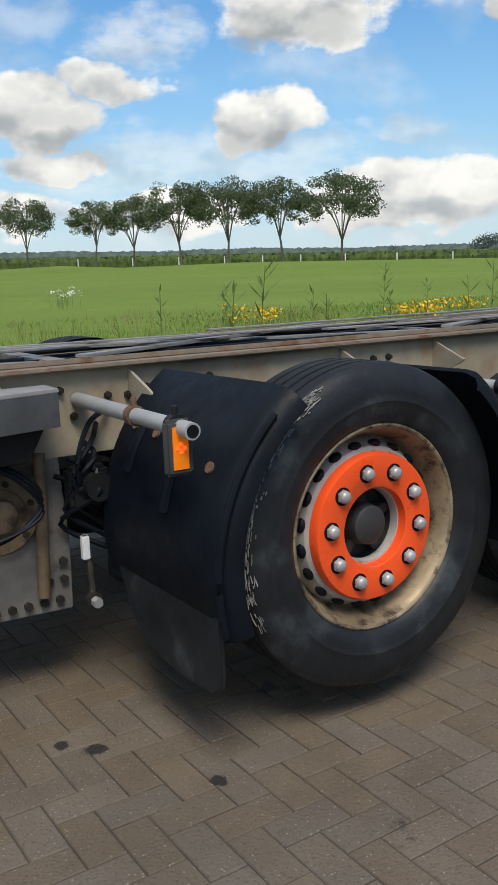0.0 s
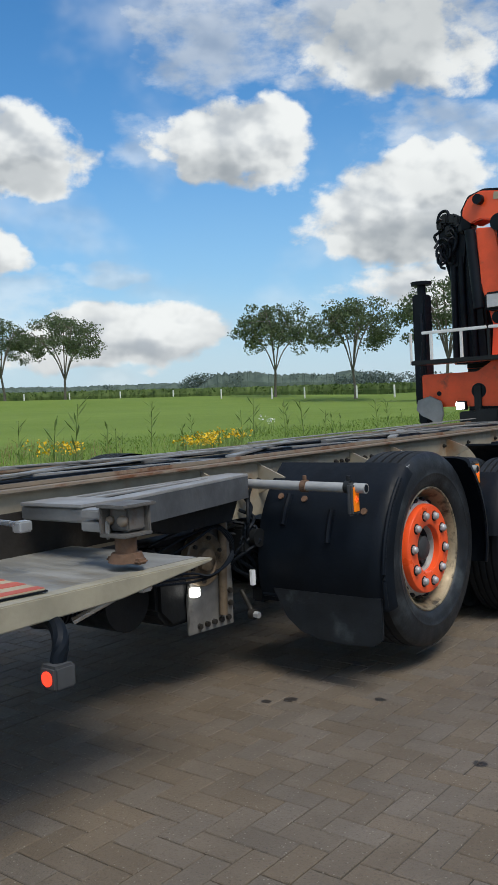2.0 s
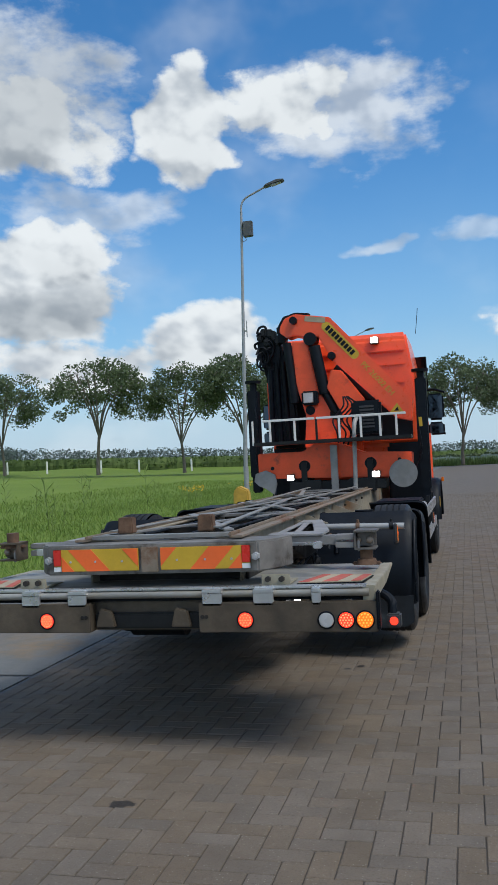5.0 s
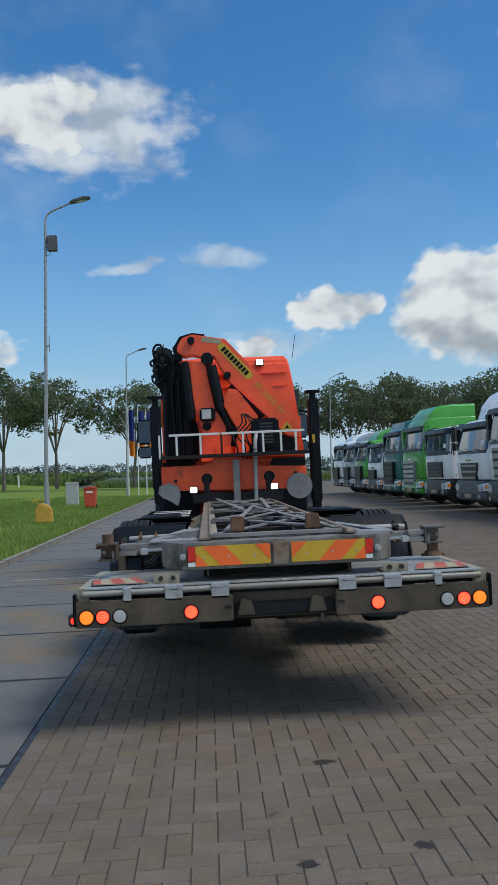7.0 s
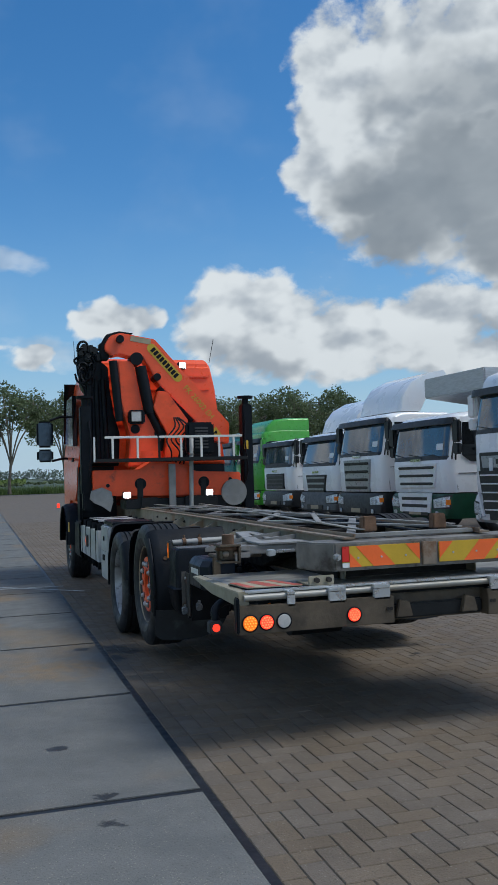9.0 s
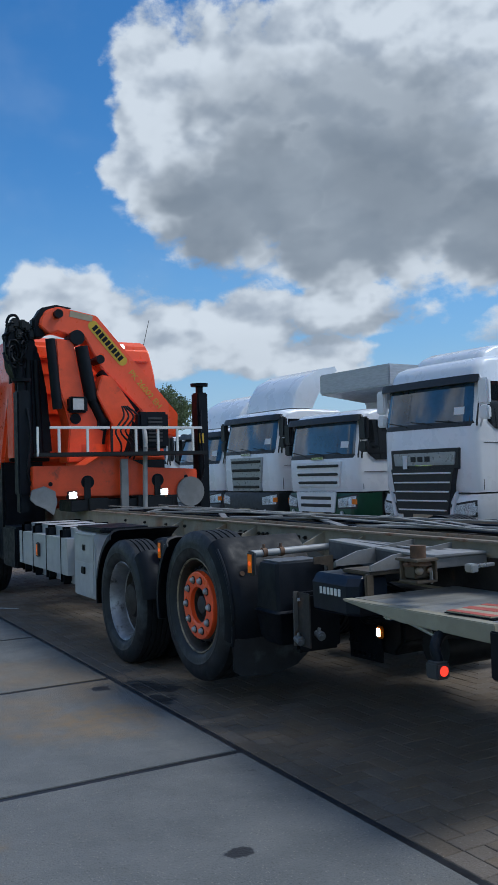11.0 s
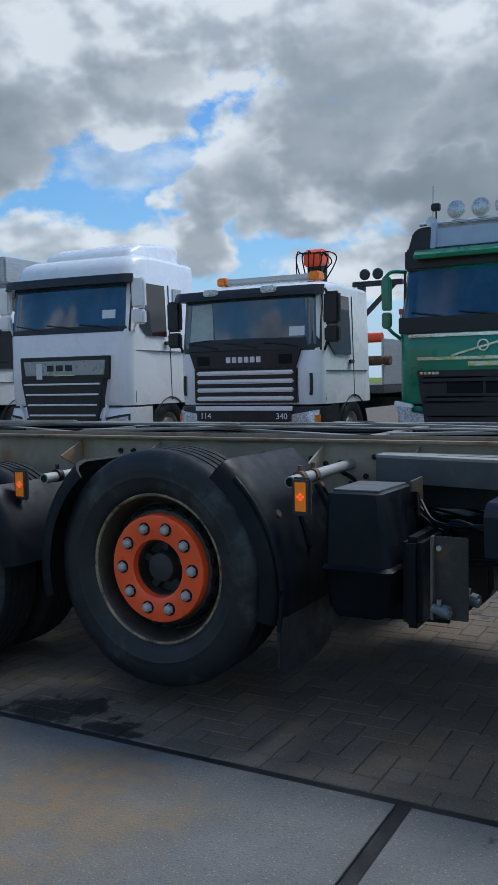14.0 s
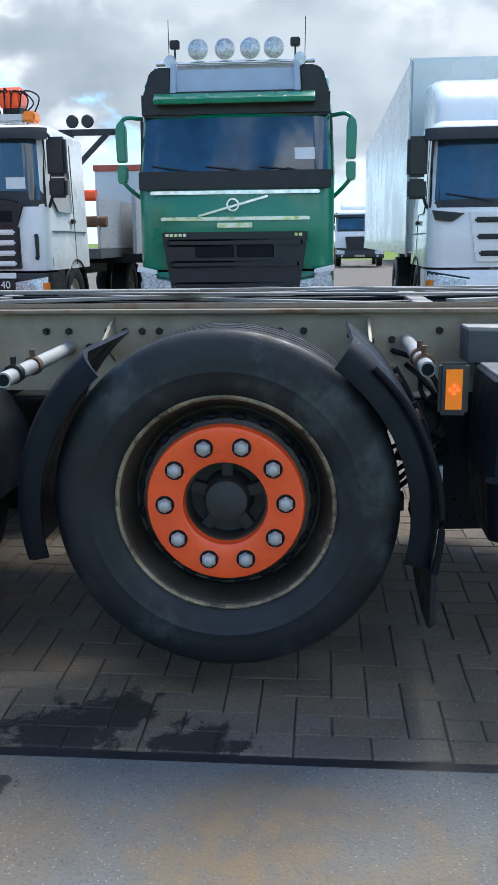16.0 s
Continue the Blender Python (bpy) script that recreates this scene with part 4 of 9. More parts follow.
# main rails, deep channels set in from the wheels
for sd in (1, -1):
    r = B()
    X = sd * 0.43
    prism(r, [(X, 0.775), (X, 1.045), (X - sd * 0.075, 1.045), (X - sd * 0.075, 1.035), (X - sd * 0.009, 1.035), (X - sd * 0.009, 0.785), (X - sd * 0.075, 0.785), (X - sd * 0.075, 0.775)], "y", -2.35, 6.9, 0.002)
    rail = part("chassis_rail", r, m_chassis, truck, "beige painted steel chassis rail with brown road dirt")
    for yy, zz in [(-0.50, 0.955), (-0.43, 0.95), (-0.36, 0.97), (-0.62, 0.90), (-0.66, 0.985), (0.30, 0.985), (0.36, 0.985), (0.42, 0.985), (0.48, 0.985), (0.55, 0.93), (0.62, 0.985), (0.70, 0.985), (1.70, 0.985), (1.82, 0.985), (1.95, 0.93), (2.1, 0.985), (2.6, 0.985), (3.1, 0.985), (-0.20, 0.985), (-0.12, 0.985)]:
        bo = B()
        rod(bo, (X, yy, zz), (X + sd * 0.012, yy, zz), 0.013, 6)
        rod(bo, (X + sd * 0.010, yy, zz), (X + sd * 0.022, yy, zz), 0.008, 8)
        part("rail_bolt", bo, m_darkgrease, rail)
    # dark plate added over the rail, standing for shadow and gear there
    lb_plate = B()
    prism(lb_plate, [(-2.28, 0.80), (-2.28, 0.97), (-0.98, 0.985), (-0.90, 0.93), (-0.92, 0.79)], "x", X + sd * 0.004, X + sd * 0.022, 0.003)
    part("lift_mount_plate", lb_plate, m_darkgrease, rail, "added dark plate for the shadow and gear along the rail")
    # gussets standing off the rail
    for yy in (-0.42, -0.86, 0.46, 0.95, 1.75):
        g = B()
        prism(g, [(X, 1.035), (X + sd * 0.17, 0.965), (X + sd * 0.16, 0.955), (X, 0.88)], "y", yy - 0.005, yy + 0.005)
        part("gusset", g, m_chassis, rail)
for yy in (-2.2, -1.1, -0.45, 0.45, 0.9, 1.8, 2.8, 3.8, 5.0):
    c = B()
    box(c, -0.425, 0.425, yy - 0.05, yy + 0.05, 0.80, 1.02, 0.004)
    part("cross_member", c, m_darkgrease, truck)

# swap-body frame on top of the rails
for sd in (1, -1):
    f = B()
    box(f, sd * 0.40, sd * 0.47, -2.45, 4.05, 1.047, 1.060, 0.003)
    box(f, sd * 0.395, sd * 0.41, -2.45, 4.05, 1.060, 1.078, 0.003)
    part("upper_rail", f, m_frame_rust, truck, "rusting galvanised upper frame rail")


m_frame_weathered = surface("weathered_strip_steel", (0.29, 0.28, 0.26), 0.5, 0.25, var=0.2, dirt=(0.16, 0.11, 0.07), dirt_amount=0.35, dirt_scale=4, bump=0.25)


def flat_bar(bm, p, q, w, z0, z1):
    p, q = Vector((*p, 0)), Vector((*q, 0))
    d = q - p
    n = Vector((-d.y, d.x, 0)).normalized() * (w / 2)
    prism(bm, [(v.x, v.y) for v in (p - n, q - n, q + n, p + n)], "z", z0, z1, 0.002)


BARS = ((-0.36, -2.3, 0.36, -0.7), (0.36, -2.3, -0.36, -0.7), (-0.36, -0.55, 0.36, 1.0), (0.36, -0.55, -0.36, 1.0), (-0.36, 1.1, 0.36, 2.6), (0.36, 1.1, -0.36, 2.6), (-0.36, 2.7, 0.36, 3.9))
for k, (x0, y0, x1, y1) in enumerate(BARS):
    b = B()
    flat_bar(b, (x0, y0), (x1, y1), 0.055, 1.062 + 0.012 * (k % 2), 1.074 + 0.012 * (k % 2))
    part("diagonal_brace", b, m_frame, truck)
for k, (x0, y0, x1, y1) in enumerate(((-0.30, -2.32, 0.10, 1.9), (0.30, -2.32, 0.02, 1.2), (-0.10, 0.2, -0.30, 3.9), (0.16, 0.6, 0.28, 3.9), (-0.24, -1.5, 0.22, -0.2), (0.06, 1.4, -0.20, 3.0))):
    b = B()
    flat_bar(b, (x0, y0), (x1, y1), 0.042, 1.088 + 0.007 * (k % 3), 1.096 + 0.007 * (k % 3))
    part("lattice_bar", b, m_frame_weathered, truck, "weathered flat lattice bar of the frame")
for yy in (-2.35, -0.62, 1.05, 2.65, 3.95):
    b = B()
    box(b, -0.40, 0.40, yy - 0.035, yy + 0.035, 1.050, 1.072, 0.003)
    part("frame_cross_bar", b, m_frame, truck)
for xx in (-0.16, 0.12, 0.26):
    b = B()
    hose(b, [(xx, -2.2, 1.06), (xx + 0.05, -1.2, 1.065), (xx - 0.06, -0.1, 1.06), (xx + 0.03, 1.2, 1.065), (xx - 0.05, 2.4, 1.06), (xx, 3.7, 1.06)], 0.009, 8, 5)
    part("air_line", b, m_black, truck)

# rear outriggers: slotted triangular wing plates with lock heads
def outrigger(sd):
    w = B()
    prism(w, [(sd * 0.475, -0.72), (sd * 0.606, -0.727), (sd * 0.80, -1.66), (sd * 0.80, -1.91), (sd * 0.475, -1.92), (sd * 0.475, -1.74), (sd * 0.715, -1.70), (sd * 0.58, -0.98), (sd * 0.475, -0.95)], "z", 1.000, 1.012, 0.002)
    wing = part("outrigger", w, m_wingsteel, truck, "galvanised triangular outrigger plate with long open slots")
    w2 = B()
    prism(w2, [(sd * 0.475, -0.723), (sd * 0.606, -0.730), (sd * 0.80, -1.66), (sd * 0.790, -1.66), (sd * 0.598, -0.740), (sd * 0.475, -0.733)], "z", 0.900, 1.000)
    part("outrigger_web", w2, m_darkweb, wing, "dark grey steel web of the outrigger")
    w3 = B()
    prism(w3, [(-0.755, 0.985), (-0.765, 0.90), (-0.82, 0.80), (-1.25, 0.80), (-1.62, 0.90), (-1.62, 0.985)], "x", sd * 0.455, sd * 0.575, 0.004)
    part("outrigger_bracket", w3, m_blacksteel, wing, "black steel bracket under the outrigger")
    fl = B()
    for k in range(2):
        flat_bar(fl, (sd * (0.500 + 0.035 * k), -0.93), (sd * (0.520 + 0.100 * k), -1.75), 0.040, 1.003, 1.011)
    pieces("outrigger_strip", fl, m_wingsteel, wing)
    arm = B()
    box(arm, sd * 0.45, sd * 0.90, -1.90, -1.82, 0.945, 0.998, 0.006)
    part("cross_arm", arm, m_frame, truck, "grey steel cross arm of a container lock")
    for z0, z1 in ((0.935, 0.968), (0.978, 1.008)):
        eb = B()
        box(eb, sd * 0.88, sd * 0.985, -1.985, -1.90, z0, z1, 0.004)
        part("arm_end_block", eb, m_frame, truck, "grey steel end block of the cross arm")
    lk = B()
    box(lk, sd * 0.985, sd * 1.115, -2.01, -1.86, 1.018, 1.030, 0.003)
    box(lk, sd * 0.985, sd * 0.998, -2.00, -1.87, 0.930, 1.018, 0.003)
    box(lk, sd * 0.998, sd * 1.10, -1.885, -1.872, 0.930, 1.018, 0.003)
    box(lk, sd * 0.998, sd * 1.085, -1.965, -1.885, 0.940, 1.018, 0.006)
    box(lk, sd * 0.985, sd * 1.105, -2.00, -1.872, 0.922, 0.934, 0.003)
    head = part("container_lock", lk, m_lockgrey if sd > 0 else m_barbrown, truck, "rust-streaked container lock head with an open recess")
    tw = B()
    rod(tw, (sd * 1.045, -1.94, 0.925), (sd * 1.045, -1.94, 0.865), 0.036, 18)
    rod(tw, (sd * 1.045, -1.94, 0.868), (sd * 1.045, -1.94, 0.838), 0.050, 10, 0.062)
    box(tw, sd * 0.965, sd * 1.125, -1.962, -1.918, 0.834, 0.852, 0.007)
    screw = part("lock_screw", tw, m_rust, head, "rusty lock screw with wing handle" if sd > 0 else "rusty lock screw, wound up through the lock head")
    for xx, r in ((1.010, 0.015), (1.068, 0.019)):
        kn = B()
        v = bmesh.ops.create_uvsphere(kn, u_segments=14, v_segments=8, radius=r)["verts"]
        put(kn, v, Matrix.Translation((sd * xx, -1.972, 0.975)))
        part("latch_pin", kn, m_frame_rust, head)
    lt_ = B()
    box(lt_, sd * 1.003, sd * 1.018, -1.992, -1.978, 0.915, 0.975, 0.004)
    part("latch", lt_, m_frame, head)
    if sd < 0:
        head.location.y -= 0.14
        screw.location.z += 0.16
    br = B()
    prism(br, [(sd * 0.66, -2.150), (sd * 0.80, -2.160), (sd * 0.80, -2.185), (sd * 0.66, -2.165)], "z", 0.972, 0.988, 0.003)
    box(br, sd * 0.79, sd * 0.835, -2.195, -2.145, 0.955, 0.992, 0.005)
    part("locking_lever", br, m_alu, truck, "bare metal locking lever")


m_darkweb = surface("dark_grey_web_steel", (0.085, 0.090, 0.096), 0.5, 0.15, var=0.2, dirt=(0.05, 0.045, 0.04), dirt_amount=0.35, dirt_scale=5, bump=0.2)
m_wingsteel = surface("pale_worn_steel", (0.30, 0.295, 0.285), 0.55, 0.15, var=0.15, dirt=(0.17, 0.14, 0.11), dirt_amount=0.30, dirt_scale=5, bump=0.2)
for sd in (1, -1):
    outrigger(sd)
# brown stop blocks
for xx in (-0.235, 0.225):
    b = B()
    prism(b, [(xx - 0.045, 1.075), (xx + 0.045, 1.075), (xx + 0.04, 1.165), (xx - 0.04, 1.165)], "y", -2.30, -2.235, 0.006)
    part("stop_block", b, m_rust, truck, "brown rusted steel stop block")

# rear cross beam with the striped marker boards
rb = B()
prism(rb, [(-0.575, -2.56), (0.575, -2.56), (0.66, -2.45), (0.70, -2.28), (-0.70, -2.28), (-0.66, -2.45)], "z", 0.885, 1.040, 0.008)
beam = part("rear_beam", rb, m_frame_dirty, truck, "grey steel rear cross beam with chamfered ends")
nb = B()
box(nb, -0.045, 0.045, -2.575, -2.55, 0.895, 1.025, 0.004)
part("beam_bracket", nb, m_frame_rust, beam)
for sd in (1, -1):
    bd = B()
    box(bd, sd * 0.06, sd * 0.535, -2.571, -2.562, 0.905, 1.02, 0.003)
    board = part("marker_board", bd, m_yellow, truck, "yellow and orange striped rear marker board with red end")
    for pts in (((0.218, 0.9055), (0.348, 0.9055), (0.453, 1.0195), (0.323, 1.0195)), ((0.4915, 0.9055), (0.4915, 0.985), (0.42, 0.9055)), ((0.0625, 0.925), (0.15, 1.0195), (0.0625, 1.0195))):
        st = B()
        prism(st, [(sd * a, b_) for a, b_ in pts], "y", -2.5725, -2.571)
        part("stripe", st, m_redorange, board, "fluorescent orange stripe")
    rd = B()
    box(rd, sd * 0.493, sd * 0.538, -2.574, -2.570, 0.935, 1.021, 0.002)
    part("red_reflector", rd, m_red, board)
    wr = B()
    box(wr, sd * 0.493, sd * 0.538, -2.574, -2.570, 0.904, 0.932, 0.002)
    part("white_reflector", wr, m_white, board)
    bt = B()
    rod(bt, (sd * 0.565, -2.585, 0.965), (sd * 0.565, -2.55, 0.965), 0.02, 6)
    rod(bt, (sd * 0.565, -2.60, 0.965), (sd * 0.565, -2.58, 0.965), 0.011, 8)
    part("beam_bolt", bt, m_nut, beam)
    sk = B()
    for xx in (0.15, 0.30, 0.44):
        rod(sk, (sd * xx, -2.575, 0.955), (sd * xx, -2.570, 0.955), 0.006, 8)
    pieces("screw", sk, m_nut, board)

# ---- tail lift
pl = B()
prism(pl, [(-1.66, 0.810), (-2.62, 0.815), (-2.62, 0.775), (-2.05, 0.765), (-1.66, 0.797)], "x", -1.10, 1.10, 0.003)
plate = part("lift_platform", pl, m_alu_dull, truck, "worn aluminium tail lift platform with ochre dirt")
for sd in (1, -1):
    ed = B()
    prism(ed, [(-1.64, 0.808), (-2.65, 0.822), (-2.65, 0.745), (-2.08, 0.752), (-1.65, 0.798)], "x", sd * 1.10, sd * 1.16, 0.004)
    part("platform_edge", ed, m_cream, plate, "cream painted platform edge")
tube = B()
rod(tube, (-1.13, -2.655, 0.79), (1.13, -2.655, 0.79), 0.017, 18)
part("edge_tube", tube, m_alu_dull, plate, "bright aluminium edge tube")
ridge = B()
box(ridge, -1.12, 1.12, -2.652, -2.60, 0.812, 0.824, 0.003)
part("edge_strip", ridge, m_alu, plate)
for xx in (-0.88, -0.62, -0.36, 0.36, 0.62, 0.88):
    cl = B()
    w = 0.022 if abs(xx) > 0.8 else 0.05
    box(cl, xx - w, xx + w, -2.69, -2.672, 0.735, 0.80, 0.004)
    box(cl, xx - w, xx + w, -2.69, -2.62, 0.795, 0.818, 0.004)
    part("clip", cl, m_alu, plate, "grey aluminium clip on the tail lift edge")
# hinged flags folded on the plate
for sd in (1, -1):
    fb = B()
    prism(fb, [(sd * 0.775, -2.585), (sd * 1.085, -2.56), (sd * 1.115, -2.33), (sd * 0.855, -2.30)], "z", 0.8265, 0.832, 0.001)
    flag = part("warning_flag", fb, m_whitefilm, truck, "worn red and tan striped warning flag lying on the platform")
    fe = B()
    prism(fe, [(sd * 0.770, -2.590), (sd * 1.090, -2.565), (sd * 1.121, -2.326), (sd * 0.851, -2.295)], "z", 0.822, 0.8265)
    part("flag_backing", fe, m_black, flag)
    for a0, a1 in ((0.0, 0.16), (0.38, 0.62), (0.84, 1.0)):
        rs = B()
        lo0, lo1, hi0, hi1 = [(0.778 + 0.305 * q, -2.583 + 0.024 * q) for q in (a0, a1)] + [(0.857 + 0.255 * q, -2.303 - 0.028 * q) for q in (a0, a1)]
        prism(rs, [(sd * a, c) for a, c in (lo0, lo1, hi1, hi0)], "z", 0.832, 0.8335)
        part("red_stripe", rs, m_redfilm, flag, "faded red stripe")
    hb = B()
    prism(hb, [(-2.575, 0.82), (-2.575, 0.872), (-2.565, 0.872), (-2.555, 0.83), (-2.36, 0.826), (-2.36, 0.82)], "x", sd * 0.59, sd * 0.735, 0.002)
    hinge = part("hinge_bracket", hb, m_cream, truck, "cream hinge bracket with two bolts")
    for xx in (0.625, 0.695):
        hbolt = B()
        rod(hbolt, (sd * xx, -2.60, 0.85), (sd * xx, -2.57, 0.85), 0.015, 6)
        part("hinge_bolt", hbolt, m_darkgrease, hinge)
# lamp bar
lb = B()
prism(lb, [(-1.17, -2.69), (-0.29, -2.69), (-0.29, -2.61), (0.29, -2.61), (0.29, -2.69), (1.17, -2.69), (1.17, -2.645), (0.34, -2.645), (0.34, -2.58), (-0.34, -2.58), (-0.34, -2.645), (-1.17, -2.645)], "z", 0.607, 0.752, 0.004)
bar = part("lamp_bar", lb, m_barbrown, truck, "mud-stained brown steel lamp bar of the tail lift")
for sd in (1, -1):
    cap = B()
    box(cap, sd * 1.165, sd * 1.182, -2.70, -2.645, 0.615, 0.80, 0.006)
    part("bar_end_cap", cap, m_black, bar)
rc = B()
box(rc, -0.285, 0.285, -2.64, -2.612, 0.618, 0.70, 0.01)
part("recess_channel", rc, m_blacksteel, bar, "dark channel set back in the middle of the bar")
for xx in (-0.215, 0.19):
    rc = B()
    prism(rc, [(xx - 0.055, 0.63), (xx + 0.05, 0.63), (xx + 0.03, 0.71), (xx - 0.03, 0.725)], "y", -2.668, -2.636, 0.005)
    part("recess_bracket", rc, m_barbrown, bar, "mud-brown bracket in the recess")
# strip added to hide the reversing light's glow through the gap
sk_ = B()
box(sk_, -1.12, 1.12, -2.605, -2.585, 0.75, 0.79, 0.003)
part("seal_strip", sk_, m_black, bar)
for xx in (-0.33, -0.31, 0.33, 0.31):
    holes = B()
    rod(holes, (xx, -2.695, 0.685), (xx, -2.66, 0.685), 0.010, 10)
    part("bar_bolt", holes, m_darkgrease, bar)


def round_lamp(x, z, r, base_mat, core_mat, label):
    h = B()
    lathe(h, [(-0.02, r + 0.006), (0.004, r + 0.006), (0.006, r), (0.002, r - 0.002)], 28, Matrix.Translation((x, -2.69, z)) @ Matrix.Rotation(radians(-90), 4, "Z"))
    lamp = part("tail_lamp", h, m_black, truck, label)
    l = B()
    lathe(l, [(0.002, r), (0.007, r * 0.9), (0.009, 0.0)], 28, Matrix.Translation((x, -2.69, z)) @ Matrix.Rotation(radians(-90), 4, "Z"))
    part("lens", l, base_mat, lamp)
    if core_mat:
        d = B()
        for ring, n in ((0.0, 1), (0.38, 6), (0.72, 12)):
            for k in range(n):
                a = 2 * math.pi * k / n
                c = Vector((x + r * ring * math.cos(a), -2.7, z + r * ring * math.sin(a)))
                rod(d, c + Vector((0, 0.01, 0)), c + Vector((0, -0.001, 0)), r * 0.10, 8)
        part("led", d, core_mat, lamp)


for sd in (1, -1):
    round_lamp(sd * 0.528, 0.668, 0.037, m_redglow, m_redcore, "lit round red LED tail lamp")
    round_lamp(sd * 0.925, 0.665, 0.037, m_greylens, None, "round white reversing lamp, unlit")
    round_lamp(sd * 1.020, 0.665, 0.037, m_redglow, m_redcore, "lit round red LED brake lamp")
    round_lamp(sd * 1.110, 0.665, 0.040, m_amberglow, m_ambercore, "round amber LED turn lamp")
    sl = B()
    hose(sl, [(sd * 1.02, -2.30, 0.72), (sd * 1.14, -2.33, 0.735), (sd * 1.205, -2.36, 0.70), (sd * 1.21, -2.38, 0.63)], 0.024, 10)
    stalk = part("marker_stalk", sl, m_black, truck, "black rubber stalk with a small red marker lamp")
    sb = B()
    box(sb, sd * 1.185, sd * 1.255, -2.425, -2.35, 0.575, 0.645, 0.008)
    part("marker_body", sb, m_greyrubber, stalk)
    sr = B()
    rod(sr, (sd * 1.22, -2.428, 0.61), (sd * 1.22, -2.42, 0.61), 0.021, 16)
    part("marker_lens", sr, m_redglow, stalk)
    dp = B()
    rod(dp, (sd * 0.95, -2.1, 0.665), (sd * 1.06, -1.9, 0.76), 0.012, 10)
    box(dp, sd * 1.02, sd * 1.10, -1.93, -1.88, 0.735, 0.785, 0.006)
    part("stay", dp, m_alu, truck)

# lift gear under the frame
g = B()
for sd in (1, -1):
    rod(g, (sd * 0.20, -0.95, 0.58), (sd * 0.24, -2.2, 0.66), 0.055, 18)
    box(g, sd * 0.30, sd * 0.38, -2.4, -0.95, 0.60, 0.70, 0.01)
rod(g, (-0.40, -1.05, 0.52), (0.40, -1.05, 0.52), 0.07, 20)
pieces("lift_arm", g, m_blacksteel, truck, "black tail lift arm")
for k in range(16):
    rr = B()
    rod(rr, (0.30, -1.36 - 0.022 * k, 0.53), (0.30, -1.37 - 0.022 * k, 0.53), 0.062, 16)
    part("bellows_ring", rr, m_black, truck)
dr = B()
rod(dr, (0.05, -1.30, 0.50), (0.36, -1.30, 0.50), 0.13, 24)
rod(dr, (-0.5, -1.55, 0.48), (-0.15, -1.55, 0.48), 0.11, 24)
pieces("pump_motor", dr, m_blacksteel, truck, "black hydraulic pump housing")
for sd in (1, -1):
    hp = B()
    prism(hp, [(-0.68, 0.80), (-0.66, 0.50), (-0.665, 0.275), (-0.985, 0.285), (-0.985, 0.46), (-0.90, 0.80)], "x", sd * 0.41, sd * 0.425, 0.003)
    # left plate, bolts and drum are coloured black to stand for shade
    hang = part("hanger_plate", hp, m_frame_dirty if sd > 0 else m_black, truck, "stained grey steel hanger plate with a row of bolts" if sd > 0 else "hanger plate with a row of bolts, blackened to sink into shade")
    for yy, zz in [(-0.71 - 0.052 * k, 0.315) for k in range(5)] + [(-0.69, 0.38), (-0.69, 0.44)] + [(-0.74, 0.38)]:
        hb = B()
        rod(hb, (sd * 0.425, yy, zz), (sd * 0.440, yy, zz), 0.014, 6)
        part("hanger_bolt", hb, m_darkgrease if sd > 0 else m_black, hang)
    if sd > 0:
        pp = B()
        hose(pp, [(0.452, -0.75, 0.80), (0.450, -0.755, 0.60), (0.446, -0.765, 0.34)], 0.020, 12, 4)
        part("drain_pipe", pp, m_pivot, hang, "tan stained drain pipe")
    pv = B()
    lathe(pv, [(-0.02, 0.125), (0.02, 0.125), (0.026, 0.118), (0.026, 0.085), (0.018, 0.08), (0.018, 0.055), (0.045, 0.05), (0.05, 0.04), (0.05, 0.0)], 36, Matrix.Translation((sd * 0.43, -0.885, 0.625)) @ Matrix.Diagonal((sd, 1, 1, 1)))
    drum = part("pivot", pv, m_pivot if sd > 0 else m_black, hang, "tan greasy pivot drum of the tail lift" if sd > 0 else "pivot drum of the tail lift, blackened to sink into shade")
    for k in range(6):
        pb_ = B()
        a = 2 * math.pi * k / 6 + 0.3
        rod(pb_, (sd * 0.454, -0.885 + 0.10 * math.cos(a), 0.625 + 0.10 * math.sin(a)), (sd * 0.468, -0.885 + 0.10 * math.cos(a), 0.625 + 0.10 * math.sin(a)), 0.010, 6)
        part("drum_bolt", pb_, m_darkgrease, drum)
    for k in range(3):
        hz = B()
        hose(hz, [(sd * 0.45, -1.25, 0.74 - 0.05 * k), (sd * (0.50 + 0.01 * k), -1.02, 0.80 - 0.03 * k), (sd * (0.53 + 0.01 * k), -0.86 - 0.02 * k, 0.78), (sd * 0.54, -0.78, 0.68 - 0.02 * k), (sd * (0.52 + 0.01 * k), -0.88 - 0.03 * k, 0.57), (sd * 0.48, -1.06, 0.55 + 0.02 * k), (sd * 0.40, -1.5, 0.60)], 0.006, 6, 6)
        part("hydraulic_hose", hz, m_black, truck)
    # drain tap and hoses by the wheel
    rod_l = B()
    rod(rod_l, (sd * 0.55, -0.66, 0.475), (sd * 0.55, -0.66, 0.545), 0.012, 12)
    box(rod_l, sd * 0.54, sd * 0.562, -0.672, -0.648, 0.47, 0.545, 0.003)
    part("white_sleeve", rod_l, m_white, truck, "white plastic sleeve")
    if sd > 0:
        tp = B()
        rod(tp, (0.505, -0.63, 0.32), (0.53, -0.63, 0.32), 0.026, 14)
        rod(tp, (0.43, -0.60, 0.42), (0.515, -0.63, 0.33), 0.012, 10)
        pin = part("axle_pin", tp, m_darkgrease, truck)
        tn = B()
